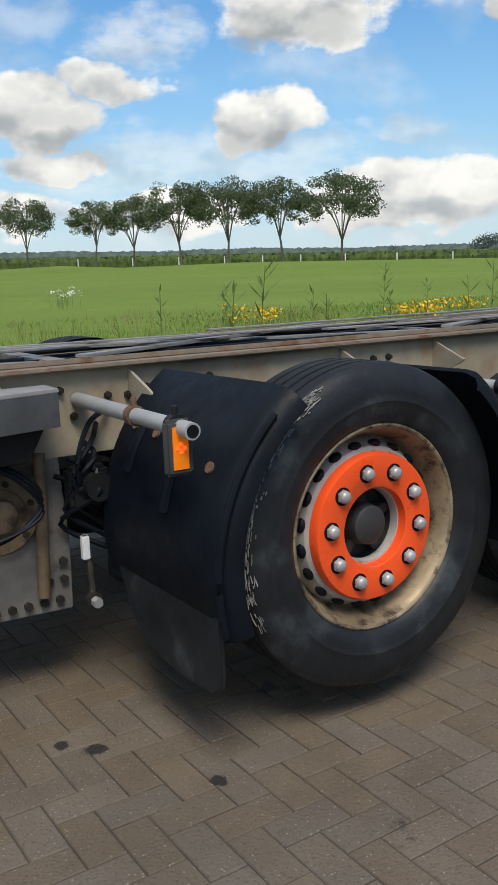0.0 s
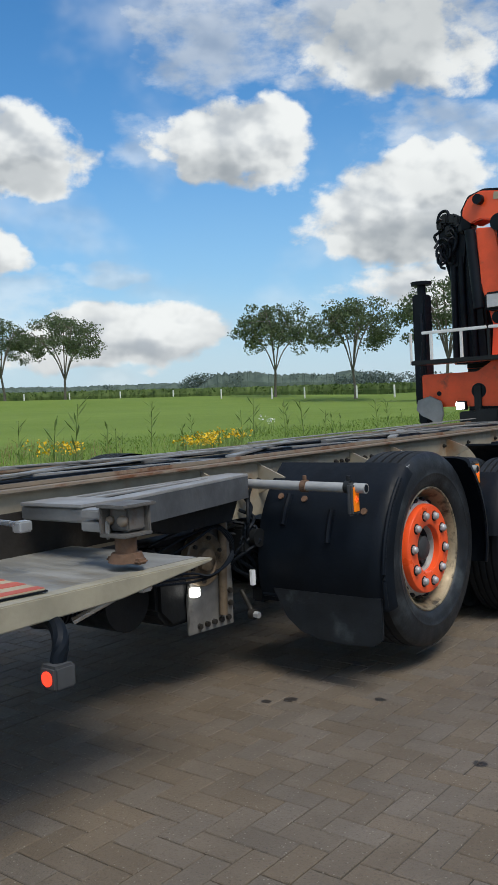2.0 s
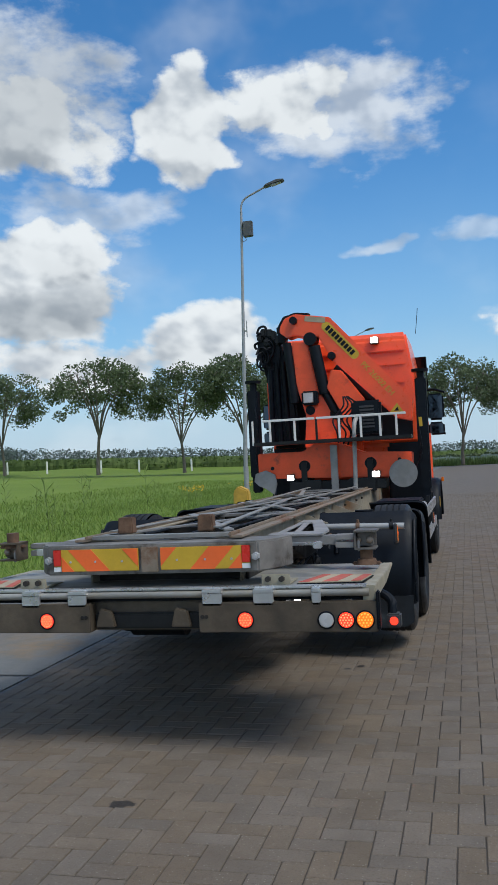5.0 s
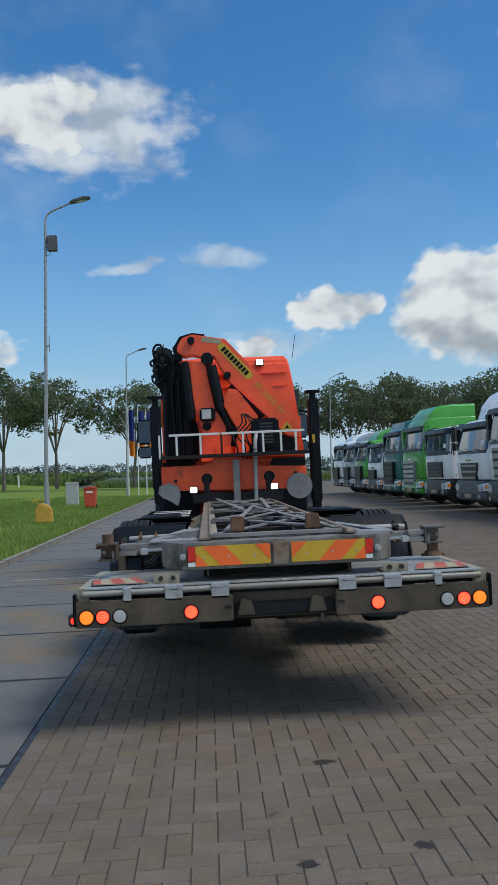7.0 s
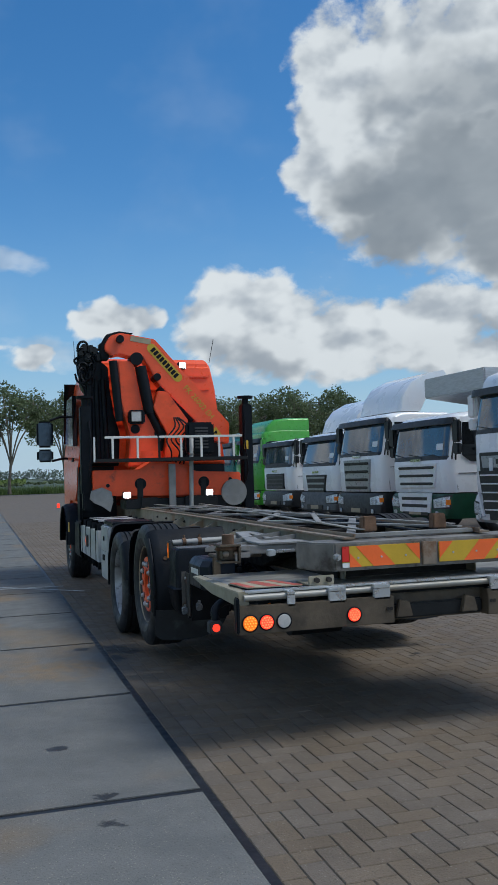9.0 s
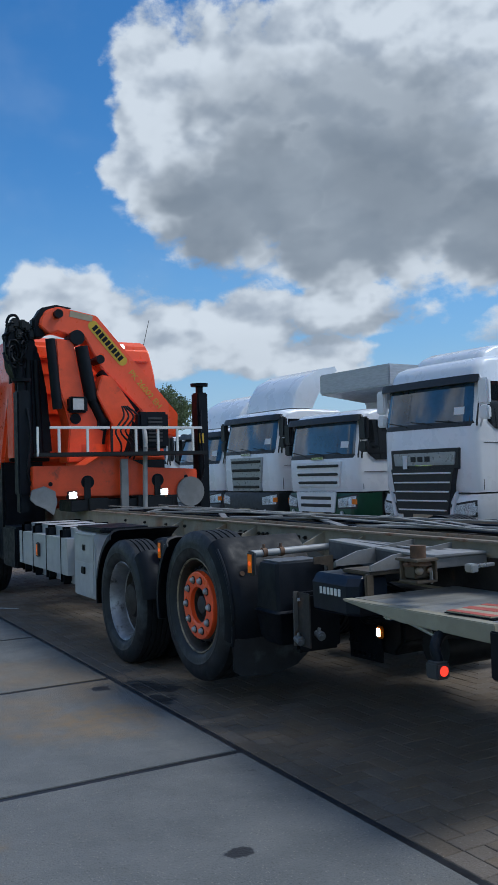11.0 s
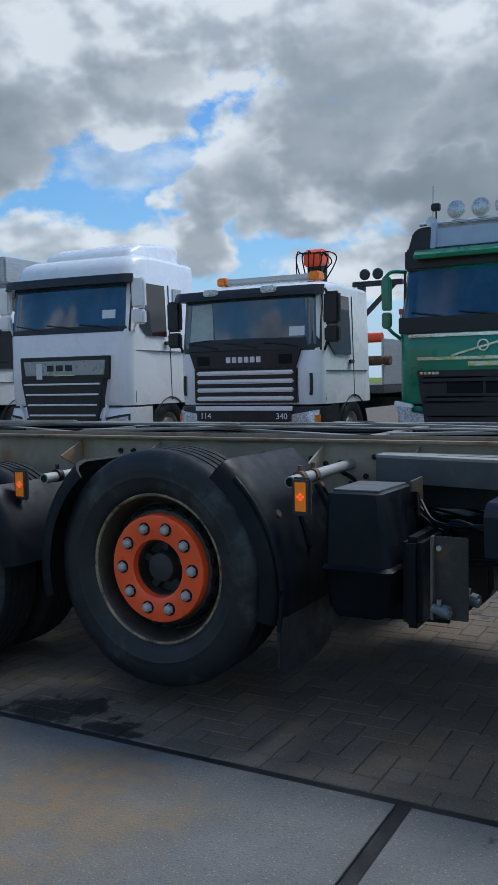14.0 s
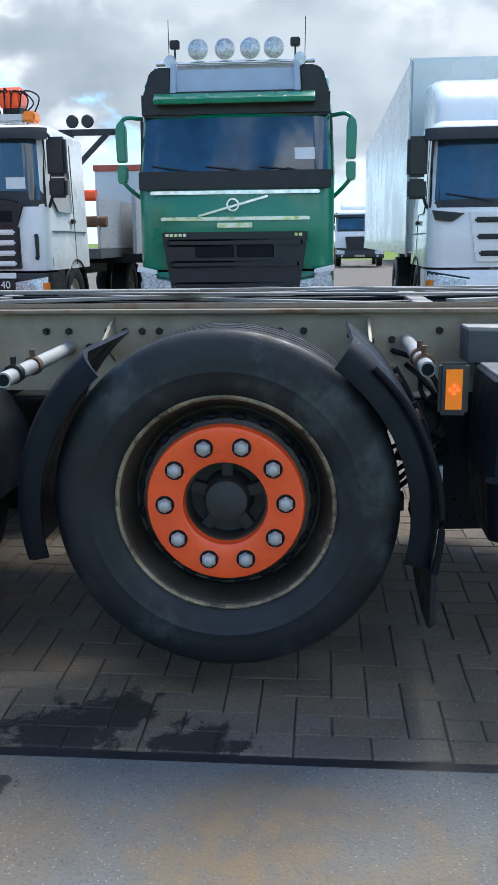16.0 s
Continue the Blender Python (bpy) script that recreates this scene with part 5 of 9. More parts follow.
        rod(tn, (0.53, -0.63, 0.32), (0.555, -0.63, 0.318), 0.017, 6)
        part("pin_nut", tn, m_nut, pin, "clean steel nut")
    for k in range(5):
        hz = B()
        z0 = 0.92 - 0.05 * k
        hose(hz, [(sd * 0.44, -0.50 - 0.05 * k, z0), (sd * (0.50 + 0.015 * k), -0.60, z0 - 0.04), (sd * (0.54 - 0.02 * k), -0.66 - 0.01 * k, z0 - 0.15), (sd * 0.50, -0.62 + 0.02 * k, z0 - 0.26), (sd * 0.46, -0.50, z0 - 0.34)], 0.009, 6, 6)
        part("air_hose", hz, m_black, truck)
    vb_ = B()
    rod(vb_, (sd * 0.47, -0.60, 0.69), (sd * 0.56, -0.60, 0.69), 0.045, 16)
    box(vb_, sd * 0.45, sd * 0.52, -0.68, -0.55, 0.62, 0.75, 0.012)
    part("brake_valve", vb_, m_blacksteel, truck, "black brake valve block")
wl = B()
box(wl, 0.43, 0.465, -0.985, -0.94, 0.465, 0.505, 0.004)
part("reversing_light", wl, m_whiteglow, truck, "lit white reversing light")
wl = B()
box(wl, -0.458, -0.43, -1.028, -0.972, 0.435, 0.509, 0.010)
slp = part("step_light", wl, m_amberlens, truck, "lit warm-white step light with an amber rim")
wl = B()
box(wl, -0.464, -0.455, -1.018, -0.982, 0.447, 0.497, 0.006)
part("lamp_glass", wl, m_warmglow, slp)
# black block added between the rails to darken the space there
lh_ = B()
prism(lh_, [(-0.70, 0.735), (-0.70, 0.40), (-0.76, 0.34), (-1.08, 0.34), (-1.16, 0.42), (-1.16, 0.735)], "x", -0.405, 0.405, 0.02)
part("lift_housing", lh_, m_blacksteel, truck, "added black block that darkens the space between the rails")

mt = B()
rod(mt, (-0.44, -1.24, 0.64), (0.44, -1.24, 0.64), 0.085, 24)
part("lift_tube", mt, m_blacksteel, truck, "black main tube of the tail lift")
# unseen pans added to keep skylight off the ground below
pan = B()
box(pan, -0.42, 0.42, -2.25, -0.50, 0.735, 0.747, 0.002)
box(pan, -0.42, 0.42, -0.40, 0.86, 0.735, 0.747, 0.002)
pieces("underbody_pan", pan, m_blacksteel, truck, "added black pan that blocks skylight between the rails")

# axle beams and brake drums
for yy, zz in ((0, TAG_Z), (DRIVE_Y, 0.465), (FRONT_Y, 0.50)):
    ax = B()
    rod(ax, (-0.95, yy, zz), (0.95, yy, zz), 0.065, 18)
    for sd in (1, -1):
        rod(ax, (sd * 0.62, yy, zz), (sd * 0.98, yy, zz), 0.20, 30)
    if yy == DRIVE_Y:
        v = bmesh.ops.create_uvsphere(ax, u_segments=24, v_segments=14, radius=0.21)["verts"]
        put(ax, v, Matrix.Translation((0, yy, zz)))
    part("axle", ax, m_darkgrease, truck)
for sd in (1, -1):
    for yy in (-0.28, 0.30, 0.95, 1.60):
        ab = B()
        lathe(ab, [(-0.13, 0.0), (-0.13, 0.09), (-0.10, 0.125), (-0.05, 0.115), (0.0, 0.13), (0.06, 0.11), (0.09, 0.12), (0.12, 0.09), (0.12, 0.0)], 24, Matrix.Translation((sd * 0.58, yy, 0.62)) @ Matrix.Rotation(radians(90), 4, "Y"))
        part("air_spring", ab, m_black, truck)
    ta = B()
    box(ta, sd * 0.45, sd * 0.53, -0.55, 2.1, 0.36, 0.44, 0.012)
    part("trailing_arm", ta, m_blacksteel, truck)
pr = B()
rod(pr, (0, 1.3, 0.5), (0, 5.4, 0.72), 0.06, 16)
part("propeller_shaft", pr, m_darkgrease, truck)

# mudguards
for sd in (1, -1):
    for cy, cz, a0, a1, nm in ((0, TAG_Z - 0.02, 36, 104, "rear"), (0, TAG_Z - 0.02, -104, -40, "front"), (DRIVE_Y, 0.46, 44, 82, "rear"), (DRIVE_Y, 0.46, -98, -20, "front")):
        mg = B()
        if sd > 0:
            arc_guard(mg, cy, cz, 0.585, a0, 108 if a1 == 104 else a1, 0.53 if nm == "rear" and cy == 0 else 0.70, 1.235, lip=0.07)
        else:
            arc_guard(mg, cy, cz, 0.585, a0, a1, -0.60, -1.215, lip=0.085)
        guard = part("mudguard", mg, m_black, truck, "dented black plastic mudguard quarter")
        if nm == "rear" and cy == 0:
            fp = B()
            n = 8
            prism(fp, [(sd * 0.60, 0.45), (sd * 1.20, 0.45), (sd * 1.20, 0.265), (sd * 1.15, 0.228), (sd * 1.0, 0.218), (sd * 0.86, 0.226), (sd * 0.76, 0.25), (sd * 0.68, 0.31)], "y", -0.575, -0.560, 0.004)
            part("rubber_flap", fp, m_rubber, guard, "scraped grey-black rubber mud flap")
            rbm = B()
            for xx, aa in ((0.62, 57), (0.76, 58), (1.10, 63)):
                    a = radians(aa)
                    rod(rbm, (sd * xx, -0.585 * math.sin(a), cz + 0.585 * math.cos(a)), (sd * xx, -0.592 * math.sin(a), cz + 0.592 * math.cos(a)), 0.016, 12)
            pieces("rivet", rbm, m_rust, guard)
            rib = B()
            for xx, q0 in ((0.67, 56), (0.93, 63)):
                hose(rib, [(sd * xx, -0.588 * math.sin(radians(q)), cz + 0.588 * math.cos(radians(q))) for q in (q0, q0 + 8, q0 + 15)], 0.016, 8, 4)
            pieces("guard_rib", rib, m_black, guard)
            rim_ = B()
            x_in, x_out = (0.54, 1.225) if sd > 0 else (0.61, 1.205)
            for run in ([(x_in + (x_out - 0.03 - x_in) * q / 5, 105) for q in range(6)], [(x_out - 0.004, 103 - 6 * q) for q in range(11)]):
                hose(rim_, [(sd * a, -0.583 * math.sin(radians(q)), cz + 0.583 * math.cos(radians(q)) - (0.02 if a > x_out - 0.02 else 0)) for a, q in run], 0.010, 8, 2)
            pieces("rolled_edge", rim_, m_black, guard)
    for yy, zz in ((-0.605, 0.94), (0.66, 0.915)):
        tb = B()
        end = 1.165 if yy < 0 else 1.13
        if sd < 0:
            end, yy = (1.05, -0.55) if yy < 0 else (1.10, 0.62)
        rod(tb, (sd * 0.435, yy, zz + 0.012), (sd * end, yy, zz), 0.0225, 18)
        tubep = part("guard_tube", tb, m_pipe, truck, "grey painted mudguard support tube")
        e = B()
        x1 = sd * (end + 0.0005)
        rod(e, (x1 - sd * 0.002, yy, zz), (x1 + sd * 0.0008, yy, zz), 0.017, 16)
        part("tube_mouth", e, m_black, tubep)
        for xx in (0.84, end - 0.09):
            c = B()
            rod(c, (sd * (xx - 0.014), yy, zz + 0.005), (sd * (xx + 0.014), yy, zz + 0.005), 0.029, 16)
            rod(c, (sd * xx, yy + 0.0, zz + 0.02), (sd * xx, yy, zz + 0.055), 0.009, 8)
            part("clamp", c, m_rust if xx < 1 else m_blacksteel, tubep, "rusty pipe clamp" if xx < 1 else "")
    side_marker(truck, sd * (1.105 if sd > 0 else 1.085), -0.615, 0.893, sd)
    side_marker(truck, sd * 1.06, 0.79, 0.88, sd)

# left: tool box and pump cabinet of the lift
tb = B()
rings = []
for z, x_out, y_a, y_b in ((0.455, -1.070, -0.735, -0.915), (0.50, -1.105, -0.725, -0.950), (0.630, -1.125, -0.712, -0.972), (0.642, -1.135, -0.708, -0.978), (0.655, -1.118, -0.712, -0.965), (0.72, -1.115, -0.714, -0.955), (0.875, -1.108, -0.718, -0.935), (0.912, -1.098, -0.724, -0.926), (0.920, -1.080, -0.732, -0.916)):
    rings.append([tb.verts.new(q) for q in ((-0.79, y_a, z), (x_out + 0.018, y_a, z), (x_out, y_a - 0.018, z), (x_out, y_b + 0.018, z), (x_out + 0.018, y_b, z), (-0.79, y_b - 0.01, z))])
for a, c in zip(rings, rings[1:]):
    for k in range(6):
        tb.faces.new((a[k], a[(k + 1) % 6], c[(k + 1) % 6], c[k]))
tb.faces.new(rings[0])
tb.faces.new(rings[-1])
bmesh.ops.recalc_face_normals(tb, faces=tb.faces)
tbx = part("tool_box", tb, m_black, truck, "black plastic tool box with a ledge round its lower half")
lg = B()
prism(lg, [(-1.078, -0.735), (-0.80, -0.733), (-0.80, -0.925), (-1.078, -0.914)], "z", 0.920, 0.926, 0.002)
part("box_lid", lg, m_skylid, tbx, "black lid of the tool box, greyed for the sky on it")
bk = B()
prism(bk, [(-0.875, 0.94), (-0.745, 0.945), (-0.745, 0.79), (-0.775, 0.79), (-0.785, 0.885), (-0.84, 0.90), (-0.875, 0.90)], "y", -0.972, -0.962)
part("box_bracket", bk, m_barbrown, tbx, "grimy brown angle bracket")
# stained valve plate with two couplings
vp = B()
box(vp, -1.086, -1.078, -1.235, -1.115, 0.49, 0.780, 0.003)
valve_plate = part("valve_plate", vp, m_stainplate, truck, "narrow rust-stained steel plate under the pump cabinet")
ve = B()
box(ve, -1.112, -1.078, -1.118, -1.110, 0.49, 0.782, 0.002)
part("plate_flange", ve, m_lockgrey, valve_plate, "pale worn flange of the plate")
vb = B()
rod(vb, (-1.086, -1.135, 0.739), (-1.096, -1.135, 0.739), 0.010, 6)
part("plate_bolt", vb, m_nut, valve_plate)
for cx, cy, cz in ((-1.10, -1.145, 0.525), (-1.02, -1.225, 0.555)):
    cp = B()
    rod(cp, (cx, cy + 0.03, cz + 0.006), (cx - 0.012, cy - 0.035, cz - 0.010), 0.017, 10)
    rod(cp, (cx, cy - 0.005, cz), (cx - 0.005, cy - 0.028, cz - 0.004), 0.024, 8)
    rod(cp, (cx, cy + 0.01, cz), (cx + 0.004, cy + 0.008, cz + 0.036), 0.010, 8)
    part("coupling", cp, m_dullcoupling, valve_plate, "dull silver hose coupling")
for k in range(3):
    hz = B()
    hose(hz, [(-0.80, -0.98, 0.86 - 0.03 * k), (-0.88, -1.05 - 0.02 * k, 0.80 - 0.02 * k), (-0.98, -1.16, 0.80 + 0.01 * k), (-1.02, -1.29, 0.815 - 0.012 * k)], 0.007, 6, 5)
    part("hydraulic_hose", hz, m_black, truck)
# black block added to fill the dark space below the cabinet
vm = B()
box(vm, -1.05, -0.76, -1.058, -0.985, 0.43, 0.76, 0.02)
part("pump_unit", vm, m_black, truck, "added black block for the darkness under the pump cabinet")
cb = B()
rings = []
for z, x_out, y_a, y_b in ((0.705, -1.075, -1.30, -1.625), (0.72, -1.095, -1.292, -1.632), (0.855, -1.098, -1.288, -1.636), (0.890, -1.075, -1.290, -1.625), (0.902, -1.058, -1.293, -1.612)):
    rings.append([cb.verts.new(q) for q in ((-0.88, y_a, z), (x_out, y_a, z), (x_out, y_b + 0.05, z), (x_out + 0.045, y_b, z), (-0.88, y_b, z))])
for a, c in zip(rings, rings[1:]):
    for k in range(5):
        cb.faces.new((a[k], a[(k + 1) % 5], c[(k + 1) % 5], c[k]))
cb.faces.new(rings[0])
cb.faces.new(rings[-1])
bmesh.ops.recalc_face_normals(cb, faces=cb.faces)
cab_box = part("pump_cabinet", cb, m_navy, truck, "dark navy pump cabinet of the tail lift with pale lettering bars", 25)
lt = B()
for k in range(6):
    box(lt, -1.1015, -1.0965, -1.541 + 0.0325 * k, -1.520 + 0.0325 * k, 0.800, 0.836, 0.0015)
pieces("letter_bar", lt, m_white_rail, cab_box)
cs = B()
box(cs, -1.00, -0.70, -1.66, -1.42, 0.905, 0.925, 0.005)
box(cs, -1.03, -0.98, -1.665, -1.645, 0.78, 0.915, 0.006)
pieces("cabinet_mount", cs, m_barbrown, cab_box, "rusty brown mounting strap")
for yy in (-1.36, -1.66):
    bg = B()
    prism(bg, [(-0.47, 1.04), (-0.86, 1.0), (-1.0, 0.955), (-1.0, 0.93), (-0.47, 0.93)], "y", yy - 0.006, yy + 0.006)
    part("cabinet_bracket", bg, m_frame, truck)

# left: steel locker and fuel tank, right: locker, rails
for sd in (1, -1):
    lk = B()
    box(lk, sd * 0.72, sd * 1.19, 1.86, 2.42, 0.40, 0.955, 0.012)
    lock = part("locker", lk, m_alu_pale, truck, "bare aluminium locker")
    ld = B()
    box(ld, sd * 1.188, sd * 1.197, 1.90, 2.38, 0.44, 0.70, 0.004)
    box(ld, sd * 1.188, sd * 1.194, 1.90, 2.38, 0.72, 0.93, 0.004)
    part("locker_door", ld, m_alu_pale, lock)
    lh = B()
    box(lh, sd * 1.196, sd * 1.212, 2.10, 2.18, 0.60, 0.66, 0.004)
    box(lh, sd * 1.196, sd * 1.206, 2.11, 2.16, 0.80, 0.85, 0.004)
    pieces("locker_latch", lh, m_black, lock)
    bx = B()
    box(bx, sd * 0.72, sd * 1.16, 1.80, 2.45, 0.962, 1.0, 0.012)
    part("locker_lid", bx, m_black, lock)
tk = B()
box(tk, -1.20, -0.55, 2.50, 4.35, 0.45, 0.965, 0.09)
tank = part("fuel_tank", tk, m_alu_pale, truck, "bright aluminium fuel tank with black straps")
for yy in (2.78, 3.25, 3.72, 4.12):
    s = B()
    box(s, -1.207, -0.54, yy - 0.025, yy + 0.025, 0.443, 0.972, 0.09)
    part("tank_strap", s, m_black, tank)
lbx = B()
box(lbx, -1.20, -0.6, 4.45, 5.0, 0.45, 0.9, 0.02)
part("battery_box", lbx, m_black, truck)
for zz in (0.58, 0.83):
    sr = B()
    box(sr, 1.165, 1.19, 2.50, 5.05, zz - 0.06, zz + 0.06, 0.008)
    part("side_guard", sr, m_alu, truck, "aluminium side guard rail")
for yy in (2.7, 3.8, 4.9):
    sp = B()
    box(sp, 1.12, 1.165, yy - 0.03, yy + 0.03, 0.5, 0.95, 0.004)
    part("guard_post", sp, m_blacksteel, truck)
at = B()
for k in range(2):
    rod(at, (0.75, 2.8 + 1.0 * k, 0.70), (0.75, 3.6 + 1.0 * k, 0.70), 0.14, 22)
pieces("air_tank", at, m_blacksteel, truck)
side_marker(truck, -1.215, 3.50, 0.72, -1)
side_marker(truck, 1.20, 3.50, 0.71, 1)

# ---- cab
cabm = m_orange
cs = B()
prism(cs, [(5.50, 1.62), (5.48, 2.75), (5.54, 3.10), (5.68, 3.20), (6.9, 3.20), (7.35, 3.02), (7.62, 2.35), (7.72, 1.75), (7.74, 0.62), (7.05, 0.62), (6.98, 0.95), (6.72, 1.10), (6.05, 1.10), (5.82, 1.2)], "x", -1.22, 1.22, 0.045)
for v in cs.verts:
    v.co.x *= 0.885
    if v.co.z > 1.9:
        v.co.x *= 1 - 0.19 * (v.co.z - 1.9) / 1.3
cab = part("cab", cs, cabm, truck, "orange truck cab with a ribbed rear wall")
for k, (z0, z1) in enumerate(((2.90, 2.94), (2.70, 2.745), (2.45, 2.495), (2.2, 2.25))):
    ribs = B()
    box(ribs, -0.86, 0.86, 5.465, 5.50, z0, z1, 0.015)
    part("cab_rib", ribs, cabm, cab)
seam = B()
box(seam, -0.22, 0.22, 5.46, 5.52, 1.3, 2.1, 0.02)
part("cab_spine", seam, cabm, cab)
for sd in (1, -1):
    wn_ = B()
    prism(wn_, [(6.15, 1.95), (6.15, 2.70), (6.95, 2.70), (7.30, 2.0)], "x", sd * 1.02, sd * 1.085)
    part("side_window", wn_, m_glass_dark, cab)
    dl = B()
    box(dl, sd * 1.07, sd * 1.095, 6.12, 6.30, 1.72, 1.78, 0.005)
    part("door_handle", dl, m_black, cab)
    st = B()
    box(st, sd * 0.55, sd * 1.07, 5.50, 5.85, 0.45, 1.66, 0.03)
    part("cab_skirt", st, m_black, cab)
    fg = B()
    arc_guard(fg, FRONT_Y, 0.5, 0.60, -88, 88, sd * 0.82, sd * 1.235)
    part("wheel_arch", fg, m_black, cab)
    mr = B()
    hose(mr, [(sd * 0.96, 7.22, 2.42), (sd * 1.15, 7.12, 2.46), (sd * 1.34, 7.06, 2.40)], 0.018, 8, 4)
    hose(mr, [(sd * 1.0, 7.25, 1.78), (sd * 1.12, 7.15, 1.80), (sd * 1.32, 7.06, 1.76)], 0.018, 8, 4)
    arm = part("mirror_arm", mr, m_black, cab)
    mx = 1.07 if sd > 0 else 1.30
    for z0, z1 in ((1.975, 2.385), (1.745, 1.945)):
        mh = B()
        box(mh, sd * mx, sd * (mx + 0.25), 6.98, 7.12, z0, z1, 0.04)
        part("mirror_housing", mh, m_black, arm, "black door mirror housing")
        mg_ = B()
        box(mg_, sd * (mx + 0.025), sd * (mx + 0.225), 6.970, 6.984, z0 + 0.025, z1 - 0.025, 0.004)
        part("mirror_glass", mg_, m_darkmirror, arm)
    ml = B()
    box(ml, sd * 1.22, sd * 1.26, 7.0, 7.06, 1.02, 1.09, 0.006)
    part("marker_lamp", ml, m_redglow if sd < 0 else m_amberlens, cab)
    yl = B()
    box(yl, sd * 1.226, sd * 1.232, 5.45, 5.60, 0.72, 0.86, 0.003)
    part("yellow_plate", yl, m_yellow, cab)
ws = B()
prism(ws, [(7.34, 3.0), (7.628, 2.30), (7.668, 2.05), (7.672, 2.05), (7.633, 2.31), (7.346, 3.005)], "x", -1.08, 1.08)
part("windscreen", ws, m_glass_dark, cab)
ld = B()
box(ld, 0.39, 0.51, 5.44, 5.56, 3.03, 3.13, 0.01)
part("work_lamp", ld, m_black, cab)
ld = B()
box(ld, 0.40, 0.50, 5.432, 5.44, 3.04, 3.12, 0.004)
part("work_lamp_glass", ld, m_whiteglow, cab, "lit white work lamp")
an = B()
rod(an, (1.0, 6.0, 3.2), (1.05, 5.9, 3.55), 0.004, 6)
rod(an, (-1.0, 6.4, 3.2), (-1.02, 6.35, 3.55), 0.004, 6)
pieces("aerial", an, m_black, cab)

# ---- crane
CY = 4.42
bs = B()
prism(bs, [(-1.03, 1.23), (0.66, 1.19), (0.95, 1.22), (0.95, 1.49), (0.33, 1.52), (0.05, 1.645), (-0.27, 1.66), (-0.43, 1.56), (-1.03, 1.56)], "y", CY - 0.12, CY + 0.32, 0.012)
cbase = part("crane_base", bs, m_orange_old, truck, "worn orange crane base beam with round holes")
for xx in (-0.415, 0.435):
    hl = B()
    rod(hl, (xx, CY - 0.126, 1.37), (xx, CY - 0.118, 1.37), 0.075, 28)
    part("base_hole", hl, m_black, cbase)
    hc = B()
    box(hc, xx - 0.045, xx + 0.03, CY - 0.14, CY - 0.12, 1.13, 1.42, 0.004)
    part("base_strap", hc, m_blacksteel, cbase)
hl = B()
rod(hl, (-0.84, CY - 0.126, 1.36), (-0.84, CY - 0.118, 1.36), 0.024, 16)
rod(hl, (0.80, CY - 0.126, 1.40), (0.80, CY - 0.118, 1.40), 0.024, 16)
part("base_hole", hl, m_black, cbase)
sb = B()
box(sb, -0.62, 0.62, CY - 0.15, CY + 0.3, 1.045, 1.17, 0.01)
box(sb, -0.42, -0.20, CY - 0.19, CY - 0.13, 1.02, 1.19, 0.008)
box(sb, 0.16, 0.5, CY - 0.19, CY - 0.13, 1.02, 1.19, 0.008)
part("sub_frame", sb, m_blacksteel, cbase, "dark grey mounting frame under the crane")
vp = B()
box(vp, -0.06, 0.03, CY - 0.24, CY - 0.20, 1.03, 1.62, 0.006)
part("upright_bar", vp, m_frame, cbase, "weathered grey upright bar")
vh = B()
hose(vh, [(0.24, CY - 0.2, 1.04), (0.25, CY - 0.2, 1.5), (0.26, CY - 0.2, 1.85), (0.3, CY - 0.05, 2.0)], 0.028, 10)
part("hose_sleeve", vh, m_pipe, cbase)
for xx, col in ((-0.60, m_whiteglow), (0.50, m_whiteglow)):
    hd = B()
    box(hd, xx - 0.055, xx + 0.055, CY - 0.16, CY - 0.08, 1.185, 1.275, 0.008)
    wlamp = part("work_lamp", hd, m_black, cbase)
    hg = B()
    box(hg, xx - 0.045, xx + 0.045, CY - 0.168, CY - 0.16, 1.195, 1.265, 0.004)
    part("work_lamp_glass", hg, col, wlamp, "lit white work lamp")
dsc = B()
rod(dsc, (0.84, CY - 0.17, 1.225), (0.84, CY - 0.14, 1.225), 0.175, 40)
part("support_foot", dsc, m_frame, cbase, "round grey steel support foot, folded up")
dsc = B()
prism(dsc, [(-0.78, 1.16), (-0.80, 1.28), (-0.92, 1.34), (-1.06, 1.30), (-1.08, 1.20), (-1.02, 1.14), (-0.93, 1.10), (-0.82, 1.02)], "y", CY - 0.17, CY - 0.145, 0.004)
part("support_foot", dsc, m_frame, cbase, "tilted grey steel support foot")
for sd in (1, -1):
    lg = B()
    X = -1.09 if sd < 0 else 1.10
    box(lg, X - 0.07, X + 0.07, CY - 0.02, CY + 0.16, 1.0 if sd > 0 else 1.25, 2.40 if sd < 0 else 2.42, 0.015)
    box(lg, X - 0.055, X + 0.055, CY, CY + 0.14, 0.85 if sd > 0 else 1.05, 1.1 if sd > 0 else 1.3, 0.015)
    leg = part("stabiliser_leg", lg, m_black, cbase, "black hydraulic stabiliser leg")
    tp = B()
    rod(tp, (X, CY + 0.07, 2.40), (X, CY + 0.07, 2.50), 0.045, 18)
    rod(tp, (X, CY + 0.07, 2.50), (X, CY + 0.07, 2.535), 0.105, 26, 0.11)
    part("leg_top", tp, m_black, leg)
    hs = B()
    hose(hs, [(X * 0.97, CY - 0.03, 2.2), (X * 0.95, CY - 0.06, 1.9), (X * 0.98, CY - 0.05, 1.5), (X * 0.9, CY - 0.04, 1.25)], 0.012, 8)
    part("leg_hose", hs, m_black, leg)
    yp = B()
    box(yp, X - 0.06, X - 0.0, CY - 0.03, CY - 0.022, 1.80, 1.92, 0.003)
    if sd > 0:
        part("yellow_label", yp, m_yellow, leg)
    else:
        yp.free()
